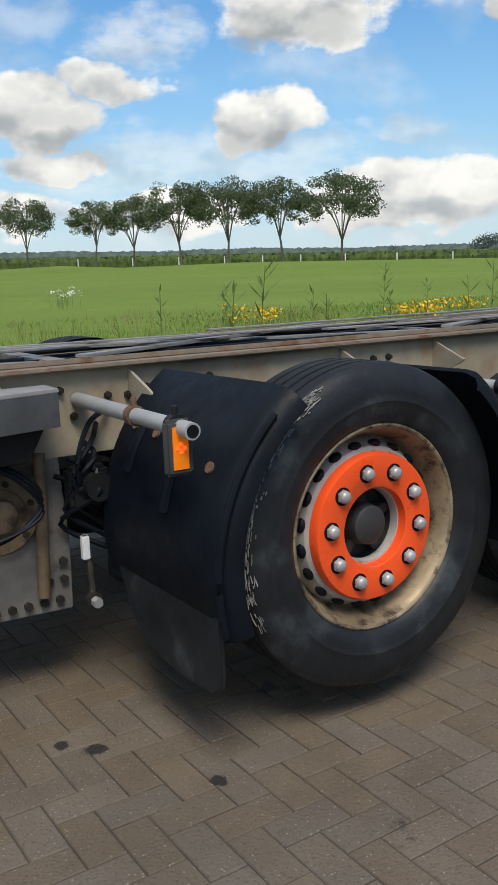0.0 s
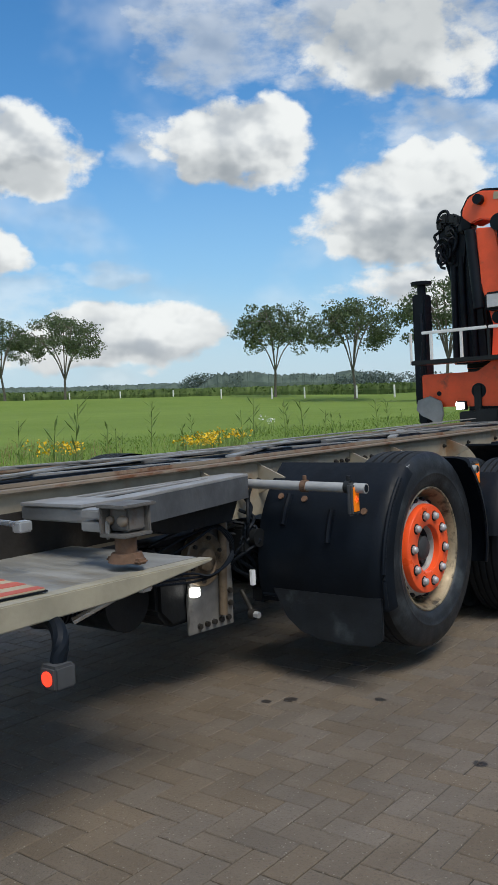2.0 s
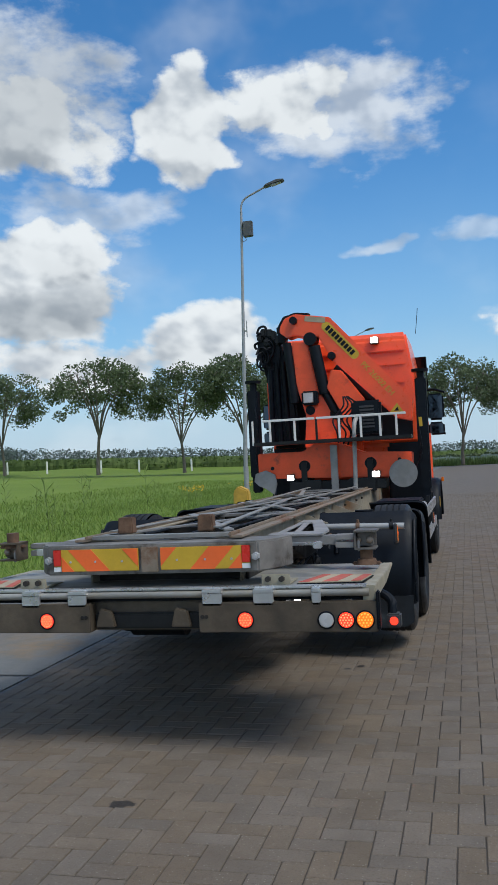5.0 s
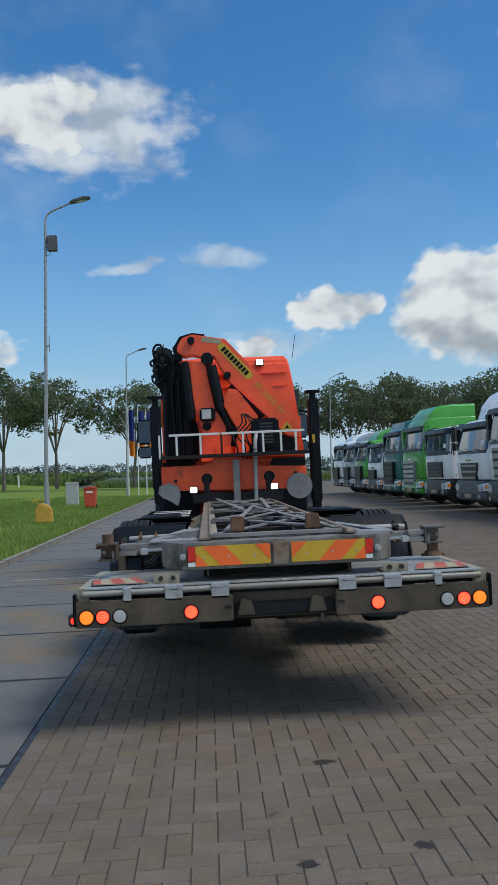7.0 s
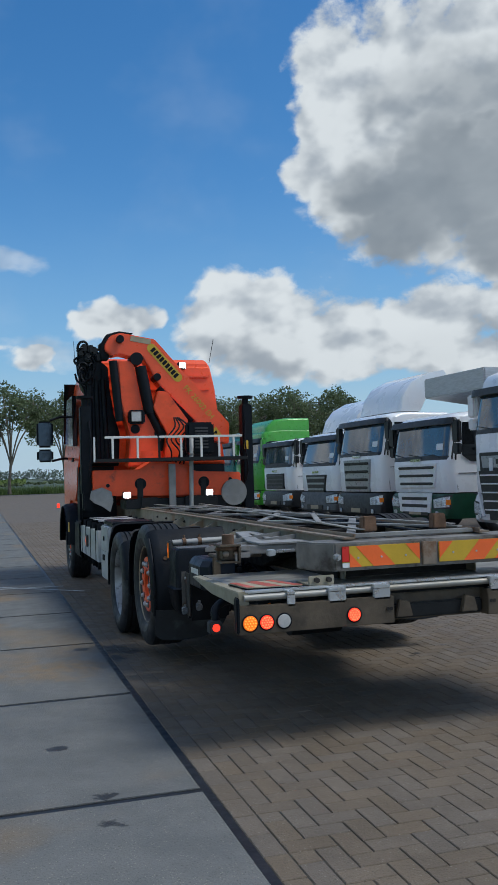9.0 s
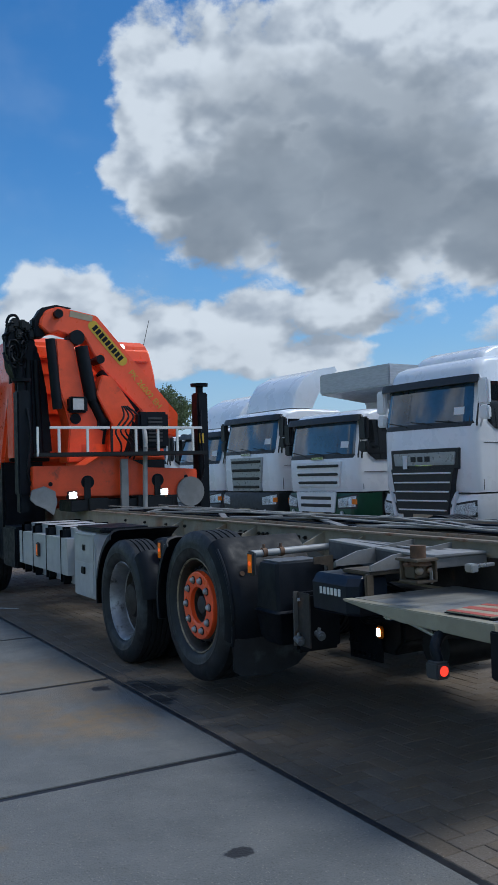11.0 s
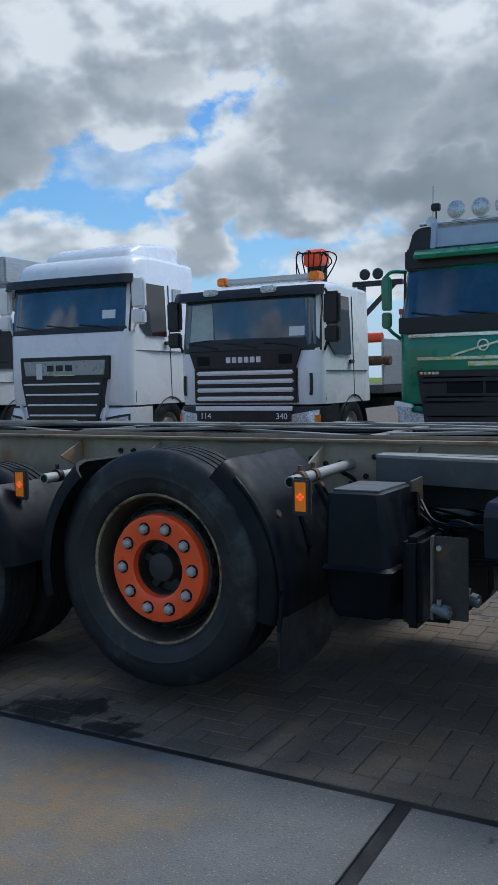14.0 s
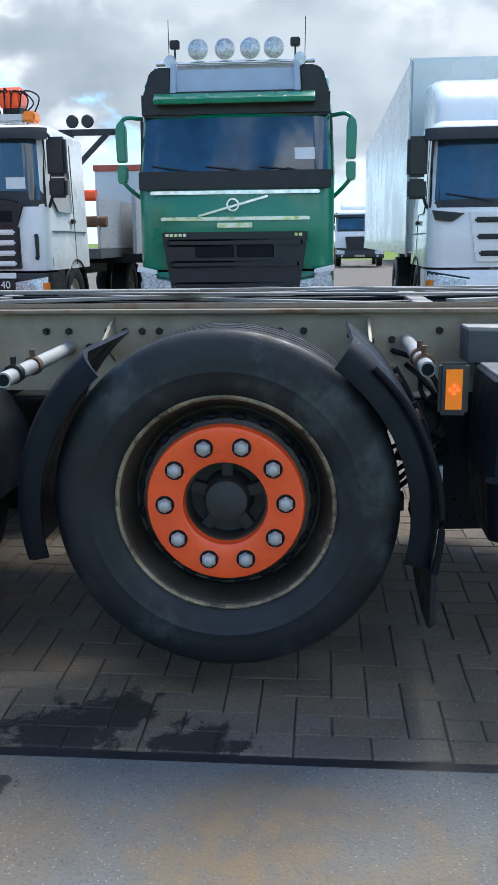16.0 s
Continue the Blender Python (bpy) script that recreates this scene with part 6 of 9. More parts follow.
# railing and walkway
wk = B()
box(wk, -1.02, 0.98, CY - 0.36, CY - 0.12, 1.655, 1.70, 0.006)
part("walkway", wk, m_blacksteel, cbase, "dark steel walkway plank")
for (z0, z1) in ((1.955, 1.985),):
    for xa, xb in ((-0.90, -0.22), (-0.20, 0.92)):
        rl = B()
        box(rl, xa, xb, CY - 0.35, CY - 0.33, z0, z1, 0.004)
        part("hand_rail", rl, m_white_rail, cbase, "white painted hand rail")
for xx in (-0.80, -0.48, -0.20, 0.09, 0.36, 0.60, 0.80):
    ps = B()
    box(ps, xx - 0.014, xx + 0.014, CY - 0.352, CY - 0.33, 1.68, 1.96, 0.004)
    part("rail_post", ps, m_white_rail if xx != -0.20 else m_blacksteel, cbase)
for xx in (-1.03, 0.97):
    ps = B()
    box(ps, xx - 0.012, xx + 0.012, CY - 0.34, CY - 0.32, 1.66, 1.98 if xx < 0 else 1.70, 0.004)
    part("rail_post", ps, m_white_rail, cbase)
def set_back(ob, k):
    """Moves a part of the crane away from the rear of the truck, keeping its bearing from the tail."""
    e = Vector((1.2, -6.6, 1.4))
    ob.matrix_local = Matrix.Translation(e) @ Matrix.Scale(k, 4) @ Matrix.Translation(-e)


# column, booms, cylinders
co = B()
prism(co, [(-0.55, 3.01), (-0.34, 2.99), (-0.23, 2.36), (0.01, 2.01), (-0.05, 1.60), (-0.44, 1.60), (-0.40, 2.03), (-0.52, 2.45)], "y", CY + 0.04, CY + 0.36, 0.015)
col = part("crane_column", co, m_orange_old, truck, "tapered orange crane column with greasy black streaks")
co = B()
rod(co, (-0.14, CY + 0.24, 1.55), (-0.14, CY + 0.24, 1.80), 0.24, 30)
part("slew_column", co, m_orange_old, col)
mb = B()
prism(mb, [(-0.70, 3.14), (-0.69, 3.22), (-0.625, 3.325), (-0.49, 3.372), (-0.03, 3.294), (0.975, 2.163), (0.96, 1.88), (0.764, 1.925), (0.0, 2.705), (-0.19, 3.05), (-0.34, 3.05), (-0.50, 3.09), (-0.60, 3.06)], "y", CY + 0.03, CY + 0.30, 0.012)
boom = part("main_boom", mb, m_orange, truck, "glossy orange main boom, folded down diagonally")
mb = B()
prism(mb, [(-0.74, 3.02), (-0.745, 3.22), (-0.66, 3.36), (-0.49, 3.405), (-0.30, 3.38), (-0.50, 3.30), (-0.62, 3.20), (-0.64, 3.02)], "y", CY + 0.10, CY + 0.26, 0.01)
part("knuckle_cover", mb, m_black, boom)
lb = B()
d = Vector((0.975 + 0.03, 0, 2.163 - 3.294)).normalized()


def boom_plate(bm, s0, s1, c, h, y, round_end=False):
    o = Vector((-0.03, 0, 3.294))
    q = []
    pts = [(s0, c - h), (s1, c - h), (s1, c + h), (s0, c + h)]
    if round_end:
        pts = [(s0 + h * math.cos(a), c + h * math.sin(a)) for a in [math.pi / 2 + math.pi * k / 8 for k in range(9)]] + [(s1 + h * math.cos(a), c + h * math.sin(a)) for a in [-math.pi / 2 + math.pi * k / 8 for k in range(9)]]
    for s, t in pts:
        p = o + d * s + Vector((d.z, 0, -d.x)) * t
        q.append((p.x, p.z))
    prism(bm, q, "y", y, y - 0.003)


boom_plate(lb, 0.06, 0.58, 0.115, 0.062, CY + 0.029, True)
label_p = part("maker_plate", lb, m_yellow, boom, "yellow oval maker's plate with dark bars")
for k in range(9):
    lb = B()
    boom_plate(lb, 0.07 + 0.057 * k, 0.112 + 0.057 * k, 0.115, 0.036, CY + 0.0255)
    part("plate_bar", lb, m_black, label_p)
up_ = Vector((-d.z, 0, d.x))
at_ = Vector((-0.03, 0, 3.294)) + d * 1.02 + Vector((d.z, 0, -d.x)) * 0.128
letters_ = Matrix(((d.x, up_.x, 0, at_.x), (0, 0, -1, CY + 0.0275), (d.z, up_.z, 0, at_.z), (0, 0, 0, 1)))
part("type_lettering", text_mesh("PK 26002 EH", 0.105, letters_), m_yellow, boom, "yellow type lettering", smooth=0)
lb = B()
prism(lb, [(-0.36, 3.265), (-0.35, 3.335), (-0.08, 3.29), (-0.09, 3.22)], "y", CY + 0.0295, CY + 0.026)
part("white_label", lb, m_whitefilm, boom)
lb = B()
prism(lb, [(0.68, 2.00), (0.86, 2.00), (0.78, 2.12)], "y", CY + 0.0295, CY + 0.026)
tri_p = part("warning_triangle", lb, m_yellow, boom, "yellow warning triangle with a dark sign")
lb = B()
prism(lb, [(0.74, 2.02), (0.80, 2.02), (0.785, 2.07)], "y", CY + 0.0255, CY + 0.0245)
part("triangle_sign", lb, m_black, tri_p)
for p0, p1, rr, nm in (((-0.24, 2.92), (-0.13, 2.30), 0.075, "lift_cylinder"), ((-0.13, 2.32), (0.0, 2.04), 0.055, "lift_rod"), ((0.03, 2.66), (0.47, 2.20), 0.072, "outer_cylinder"), ((-0.60, 2.99), (-0.53, 2.20), 0.055, "side_cylinder")):
    cy_ = B()
    yy = CY + (0.12 if nm == "outer_cylinder" else -0.01)
    rod(cy_, (p0[0], yy, p0[1]), (p1[0], yy, p1[1]), rr, 20)
    part(nm, cy_, m_black, boom, "black hydraulic cylinder")
ob2 = B()
prism(ob2, [(-0.066, 2.636), (0.06, 2.62), (0.35, 2.22), (0.20, 1.72), (0.0, 1.72), (0.05, 2.043), (-0.14, 2.40)], "y", CY + 0.30, CY + 0.50, 0.012)
part("outer_boom", ob2, m_orange_old, truck, "orange outer boom folded behind the column")
for p, r in (((-0.50, 3.28), 0.05), ((-0.29, 3.02), 0.085), ((-0.02, 2.78), 0.05), ((0.0, 2.03), 0.075), ((-0.33, 2.09), 0.06), ((0.12, 2.36), 0.05)):
    kn = B()
    rod(kn, (p[0], CY - 0.04, p[1]), (p[0], CY + 0.2, p[1]), r, 20)
    part("boom_pin", kn, m_black, boom)
cr = B()
box(cr, -0.43, -0.22, CY - 0.08, CY + 0.05, 2.16, 2.34, 0.02)
fl_ = part("flood_lamp", cr, m_black, col)
cr = B()
box(cr, -0.405, -0.27, CY - 0.09, CY - 0.08, 2.185, 2.32, 0.008)
part("flood_lamp_glass", cr, m_greylens, fl_, "grey flood lamp glass")
ct = B()
box(ct, 0.22, 0.60, CY - 0.12, CY + 0.02, 1.74, 2.17, 0.03)
ctl = part("valve_block", ct, m_black, truck, "black crane control box with a ribbed cooler")
for k in range(7):
    ct = B()
    box(ct, 0.33, 0.51, CY - 0.135, CY - 0.12, 1.82 + 0.043 * k, 1.845 + 0.043 * k, 0.003)
    part("cooler_fin", ct, m_greyrubber, ctl)
for k in range(4):
    hz = B()
    x0 = 0.02 + 0.06 * k
    hose(hz, [(x0, CY + 0.02, 1.62), (x0 + 0.06 * math.sin(k), CY - 0.06, 1.78), (x0 - 0.05, CY - 0.02, 1.95), (x0 + 0.08, CY + 0.05, 2.12), (0.1 + 0.02 * k, CY + 0.1, 2.25)], 0.011, 8, 5)
    part("hydraulic_hose", hz, m_black, ctl)
# extension stack and hoses hanging on the left
es = B()
prism(es, [(-0.97, 3.00), (-0.93, 3.17), (-0.80, 3.17), (-0.68, 2.95), (-0.64, 2.72), (-0.55, 1.66), (-0.90, 1.66), (-0.87, 2.55), (-0.95, 2.66)], "y", CY + 0.05, CY + 0.34, 0.02)
stack = part("extension_boom", es, m_black, truck, "black stacked extension booms with hoses")
es = B()
box(es, -0.925, -0.895, CY + 0.10, CY + 0.36, 1.66, 2.5, 0.008)
part("stack_side", es, m_orange_old, stack, "orange side plate")
es = B()
prism(es, [(-0.90, 1.62), (-0.44, 1.62), (-0.42, 2.05), (-0.53, 2.45), (-0.56, 2.95), (-0.68, 3.05), (-0.88, 2.95)], "y", CY + 0.36, CY + 0.42, 0.008)
part("boom_shield", es, m_black, stack)
# black sheet added behind the boom for the dark gap below it
es = B()
prism(es, [(-0.05, 1.66), (0.94, 1.66), (0.94, 1.90), (0.74, 1.95), (0.46, 2.22), (0.18, 2.25), (-0.02, 2.02)], "y", CY + 0.32, CY + 0.36, 0.008)
part("hose_tray", es, m_black, stack)
for k in range(3):
    es = B()
    rod(es, (-0.86 + 0.11 * k, CY + 0.03, 1.70), (-0.85 + 0.085 * k, CY + 0.02, 2.75), 0.035, 14)
    part("ram", es, m_black, stack)
rng = random.Random(11)
for k in range(15):
    hz = B()
    a, zc = rng.uniform(-0.96, -0.72), rng.uniform(2.72, 3.10)
    rr = rng.uniform(0.03, 0.075)
    t0 = rng.uniform(0, 6.28)
    hose(hz, [(a + rr * math.cos(t0 + 0.9 * q), CY + 0.02 - 0.015 * q + rng.uniform(-0.02, 0.02), zc + rr * 1.5 * math.sin(t0 + 0.9 * q)) for q in range(6)], 0.014, 7, 4)
    part("hydraulic_hose", hz, m_black, stack)
for k in range(7):
    hz = B()
    c = Vector((-0.96 + 0.045 * k, CY + 0.0, 3.10 + 0.07 * math.sin(2.3 * k)))
    box(hz, c.x - 0.04, c.x + 0.04, c.y - 0.05, c.y + 0.07, c.z - 0.06, c.z + 0.05, 0.018)
    part("coupling", hz, m_blacksteel, stack)
es = B()
prism(es, [(-1.0, 2.78), (-1.02, 2.98), (-0.96, 3.15), (-0.86, 3.20), (-0.74, 3.12), (-0.67, 2.92), (-0.70, 2.66), (-0.88, 2.60)], "y", CY + 0.0, CY + 0.10, 0.03)
part("hose_guard", es, m_black, stack, "black guard over the hose bundle")
es = B()
prism(es, [(-0.90, 1.70), (-0.50, 1.70), (-0.55, 2.40), (-0.62, 2.80), (-0.70, 2.95), (-0.93, 2.95), (-0.96, 2.72), (-0.90, 2.50)], "y", CY + 0.03, CY + 0.09, 0.025)
part("hose_cover", es, m_black, stack, "black sleeve round the hanging hoses")
set_back(stack, 1.052)
set_back(boom, 1.035)
set_back(col, 1.03)
hk = B()
hose(hk, [(-0.86, CY, 3.17), (-0.90, CY, 3.235), (-0.97, CY, 3.22), (-1.00, CY, 3.13), (-0.97, CY, 3.05), (-1.04, CY, 3.0), (-1.02, CY, 2.94)], 0.016, 8)
part("load_hook", hk, m_black, stack)
gc = B()
box(gc, -0.69, -0.60, CY - 0.01, CY + 0.06, 3.02, 3.12, 0.008)
part("green_cap", gc, surface("green_plastic", (0.02, 0.25, 0.13), 0.4), stack, "green plastic cap")


# ---------------------------------------------------------------- the row of parked lorries
m_pale = surface("white_lorry_paint", (0.87, 0.89, 0.91), 0.28, var=0.015, scale=0.7, coat=0.5, dirt=(0.66, 0.66, 0.64), dirt_amount=0.10, dirt_scale=0.6, bump=0)
m_green = surface("green_lorry_paint", (0.008, 0.235, 0.130), 0.3, var=0.02, scale=0.7, coat=0.6, dirt=(0.008, 0.19, 0.11), dirt_amount=0.1, dirt_scale=0.6, bump=0)
m_lime = surface("bright_green_paint", (0.07, 0.36, 0.03), 0.35, var=0.06, coat=0.5, bump=0.03)
m_teal = surface("teal_paint", (0.015, 0.15, 0.14), 0.35, var=0.06, coat=0.5, bump=0.03)
m_deepgreen = surface("dark_green_paint", (0.01, 0.07, 0.035), 0.4, var=0.1, coat=0.3, dirt=(0.05, 0.06, 0.05), dirt_amount=0.2, dirt_scale=3, bump=0.05)
m_silver = surface("silver_grey_paint", (0.38, 0.40, 0.42), 0.35, 0.3, var=0.05, coat=0.4, bump=0.03)
m_greyplastic = surface("grey_plastic", (0.10, 0.105, 0.11), 0.55, var=0.15, bump=0.15)
m_darktrim = surface("dark_trim", (0.018, 0.02, 0.023), 0.42, var=0.15, bump=0.08)
m_skyblue = surface("pale_blue_sign", (0.45, 0.55, 0.72), 0.4, var=0.04, bump=0.02)
# the sky's reflection is put into the glass colour as uneven blue
m_windscreen = surface("sky_blue_windscreen", (0.022, 0.056, 0.100), 0.03, var=0.6, scale=1.3, bump=0.03, bump_scale=1.0, rough_var=0.012, coat=0.6, spec=0.8)
m_sideglass = surface("cab_side_glass", (0.012, 0.015, 0.018), 0.04, var=0.3, scale=2.0, bump=0.0, rough_var=0.01, coat=0.2, spec=0.5)
m_curtain = surface("pale_cab_curtain", (0.42, 0.52, 0.50), 0.7, var=0.1, scale=6, bump=0.1)
m_sidepanel = surface("alu_side_board", (0.50, 0.51, 0.52), 0.45, 0.3, var=0.1, dirt=(0.3, 0.3, 0.3), dirt_amount=0.2, dirt_scale=2, stretch=(1, 1, 6))
m_tarp = surface("box_body_white", (0.66, 0.71, 0.73), 0.28, var=0.02, scale=0.5, coat=0.3, dirt=(0.56, 0.59, 0.59), dirt_amount=0.15, dirt_scale=0.5, bump=0)
m_sticker = surface("white_sticker", (0.75, 0.78, 0.80), 0.5, var=0.05, bump=0.0)
FRONT_X = 7.72


def plain_wheel(parent, x, y, side, R=0.50):
    b = B()
    base = Matrix.Translation((x, y, R)) @ Matrix.Diagonal((side, 1, 1, 1))
    lathe(b, [(-0.15, 0.29), (-0.155, R - 0.05), (-0.13, R - 0.005), (0.13, R - 0.005), (0.155, R - 0.05), (0.155, 0.36), (0.14, 0.31), (0.12, 0.295)], 32, base)
    t = part("wheel", b, m_rubber, parent)
    r = B()
    lathe(r, [(0.125, 0.305), (0.12, 0.285), (0.06, 0.265), (0.05, 0.22), (0.10, 0.19), (0.10, 0.10), (0.15, 0.085), (0.155, 0.0)], 32, base)
    part("rim", r, m_rim_pale, t)


def mirror(parent, x, y, z, side, mat, h=0.42):
    b = B()
    box(b, x, x + side * 0.25, y - 0.10, y + 0.02, z, z + h, 0.035)
    m1 = part("mirror", b, mat, parent)
    b = B()
    box(b, x + side * 0.01, x + side * 0.24, y - 0.10, y + 0.02, z - 0.26, z - 0.02, 0.03)
    part("lower_mirror", b, mat, m1)
    b = B()
    hose(b, [(x - side * 0.16, y - 0.25, z + h + 0.02), (x, y - 0.08, z + h + 0.04), (x + side * 0.06, y - 0.05, z + h * 0.8)], 0.02, 8, 4)
    part("mirror_arm", b, mat, m1)
    b = B()
    hose(b, [(x - side * 0.16, y - 0.22, z - 0.42), (x - side * 0.02, y - 0.08, z - 0.36), (x + side * 0.06, y - 0.05, z - 0.15)], 0.02, 8, 4)
    part("mirror_arm", b, mat, m1)


def loop_mirror(parent, x, y, z, side, mat, h=0.42):
    """Two slim mirrors on one bent arm that stands off the cab."""
    x += side * 0.09
    b = B()
    prism(b, [(x + side * a, z + c) for a, c in ((0.03, 0.0), (0.15, 0.0), (0.16, h * 0.80), (0.13, h), (0.06, h * 1.02), (0.03, h * 0.85))], "y", y - 0.10, y + 0.02, 0.015)
    m1 = part("mirror", b, mat, parent)
    b = B()
    prism(b, [(x + side * a, z + c) for a, c in ((0.03, -0.03), (0.15, -0.03), (0.15, -0.24), (0.12, -0.26), (0.05, -0.25), (0.03, -0.20))], "y", y - 0.10, y + 0.02, 0.015)
    part("lower_mirror", b, mat, m1)
    for sz in ((h + 0.06, h + 0.055, h * 0.9), (-0.46, -0.30, -0.15)):
        b = B()
        hose(b, [(x - side * 0.14, y - 0.22, z + sz[0]), (x + side * 0.03, y - 0.06, z + sz[1]), (x + side * 0.135, y - 0.04, z + sz[2])], 0.026, 8, 4)
        part("mirror_arm", b, mat, m1)


def lorry(y, label, paint, ws=(1.75, 2.55), roof=2.75, rake=0.18, width=2.46, x=FRONT_X, lower=None, grille=None, slats=5, slat_mat=None,
          grille_z=(0.85, 1.5), grille_w=(1.5, 1.3), visor=None, mirrors=None, deflector=0.0, body=None, high=0.0, bumper_z=0.42, cab_len=2.1, skew=0.0, name="lorry", slat_h=0.33, visor_on=True, mirror_dz=0.32, wide=0.22, lamp_z=0.75, bunk=False, amber=True):
    """A parked lorry: cab, glazing, grille with slats, bumper, lamps, mirrors, wheels and chassis."""
    L = thing(name, Matrix.Translation((x, y, 0)) @ Matrix.Rotation(radians(90 + skew), 4, "Z"), label, "lorry", "lorries parked in a row")
    w = width / 2
    lower, visor, mirrors = lower or paint, visor or m_darktrim, mirrors or m_darktrim
    grille, slat_mat = grille or m_darktrim, slat_mat or m_darktrim
    zb, zt = ws
    # the front is bowed in plan and turns into the sides with a wide radius; the upper cab leans inwards
    front_z = [0.95, 1.1, zb - 0.08, zb, zt, zt + 0.5 * (roof - zt), zt + 0.8 * (roof - zt), roof]
    front_y = [-0.03, 0.0, 0.0, -0.03, -rake, -rake - 0.06, -rake - 0.16, -rake - 0.42]

    def turn(u):
        u = abs(u)
        return 1 - math.sqrt(max(0.0, 1 - ((u - 0.84) / 0.16) ** 2)) if u > 0.84 else 0.0

    def lean_in(z):
        return 1 - 0.04 * max(0.0, min(1.2, (z - zb) / (roof - zb)))

    def loft(bm, prof, half, top):
        """A cab panel: the side profile carried across the width, with rounded corners in plan and at the roof."""
        us = (-1, -0.99, -0.965, -0.93, -0.88, -0.84, -0.5, 0, 0.5, 0.84, 0.88, 0.93, 0.965, 0.99, 1)
        rings = []
        for u in us:
            ring = []
            for py, pz in prof:
                k = max(0.0, min(1.0, (py + 0.9) / 0.5))
                zz = pz - 0.09 * turn(u) * (1.0 if pz > top - 0.06 else 0.0)
                ring.append(bm.verts.new((u * half * lean_in(pz), py - k * (0.05 * u * u + 0.20 * turn(u)), zz)))
            rings.append(ring)
        m_ = len(prof)
        fs = [bm.faces.new((a[q], a[(q + 1) % m_], b[(q + 1) % m_], b[q])) for a, b in zip(rings, rings[1:]) for q in range(m_)]
        fs += [bm.faces.new(rings[0][::-1]), bm.faces.new(rings[-1])]
        bmesh.ops.recalc_face_normals(bm, faces=fs)

    def patch(bm, u0, u1, lo, hi, off, th=0.03, n=12, base=None, rows=1):
        """A curved plate on the front, between two fractions of the half width and two heights (numbers, or pairs for its two ends)."""
        base = base or (lambda z: float(np.interp(z, front_z, front_y)))
        us = [u0 + (u1 - u0) * q / n for q in range(n + 1)]
        lo, hi = lo if isinstance(lo, tuple) else (lo, lo), hi if isinstance(hi, tuple) else (hi, hi)
        skins = []
        for d in (off, off - th):
            g = []
            for q, u in enumerate(us):
                a, b = lo[0] + (lo[1] - lo[0]) * q / n, hi[0] + (hi[1] - hi[0]) * q / n
                g.append([bm.verts.new((u * (w + d) * lean_in(z), base(z) + d - 0.05 * u * u - 0.20 * turn(u), z)) for z in [a + (b - a) * r / rows for r in range(rows + 1)]])
            skins.append(g)
        fs = []
        for q in range(n):
            for r in range(rows):
                fs += [bm.faces.new((g[q][r], g[q + 1][r], g[q + 1][r + 1], g[q][r + 1])) for g in skins]
            for r in (0, rows):
                fs.append(bm.faces.new((skins[0][q][r], skins[0][q + 1][r], skins[1][q + 1][r], skins[1][q][r])))
        for q in (0, n):
            for r in range(rows):
                fs.append(bm.faces.new((skins[0][q][r], skins[0][q][r + 1], skins[1][q][r + 1], skins[1][q][r])))
        bmesh.ops.recalc_face_normals(bm, faces=fs)

    def slope_sides(bm):
        for v in bm.verts:
            v.co.x *= lean_in(v.co.z)

    def bump_y(z):
        return float(np.interp(z, [bumper_z, bumper_z + 0.06, 0.80, 0.92], [0.0, 0.07, 0.07, 0.02]))

    # shell
    s = B()
    prof = list(zip(front_y, front_z)) + [(-rake - 0.8, roof + 0.02), (-cab_len, roof), (-cab_len, 0.95), (-0.9, 0.95)]
    loft(s, prof, w, roof)
    shell = part("cab", s, paint, L, smooth=40)
    if high:
        hr = B()
        loft(hr, [(-rake - 0.12, zt + 0.10), (-rake - 0.22, zt + 0.45), (-rake - 0.55, roof + high * 0.85), (-rake - 1.1, roof + high), (-cab_len, roof + high), (-cab_len, roof - 0.05), (-rake - 0.5, roof - 0.1)], w - 0.015, roof + high * 0.8)
        part("high_roof", hr, paint, shell, smooth=40)
    # windscreen in its dark surround, sticker and wipers
    g = B()
    patch(g, -0.985, 0.985, zb - 0.05, zt + 0.05, 0.004, n=24, rows=2)
    part("windscreen_surround", g, m_darktrim, shell)
    g = B()
    patch(g, -0.935, 0.935, zb + 0.035, zt - 0.035, 0.012, n=24)
    part("windscreen", g, m_windscreen, shell, smooth=60)
    g = B()
    patch(g, -0.80, -0.60, zb + 0.17, zb + 0.31, 0.015, th=0.004, n=3)
    part("sticker", g, m_sticker, shell)
    for k in range(3):
        wp = B()
        ua = -0.72 + 0.55 * k
        ends = []
        for u, z in ((ua, zb + 0.01), (ua + 0.20, zb + 0.07), (ua + 0.46, zb + 0.085 + 0.015 * k)):
            ends.append(Vector((u * w, float(np.interp(z, front_z, front_y)) - 0.05 * u * u - 0.2 * turn(u) + 0.028, z)))
        rod(wp, ends[0], ends[1], 0.010, 6)
        rod(wp, ends[0].lerp(ends[1], 0.55), ends[2], 0.009, 6)
        part("wiper", wp, m_darktrim, shell)
    # visor
    if visor_on:
        v = B()
        patch(v, -0.97, 0.97, zt - 0.055, zt + 0.085, 0.15, th=0.15, n=24, rows=2)
        part("sun_visor", v, visor, shell)
    # grille
    gz0, gz1 = grille_z
    g = B()
    prism(g, [(-grille_w[1] / 2, gz0), (grille_w[1] / 2, gz0), (grille_w[0] / 2, gz1), (-grille_w[0] / 2, gz1)], "y", -0.06, 0.022 if gz0 > 0.9 else 0.095, 0.01)
    gr = part("grille", g, grille, shell)
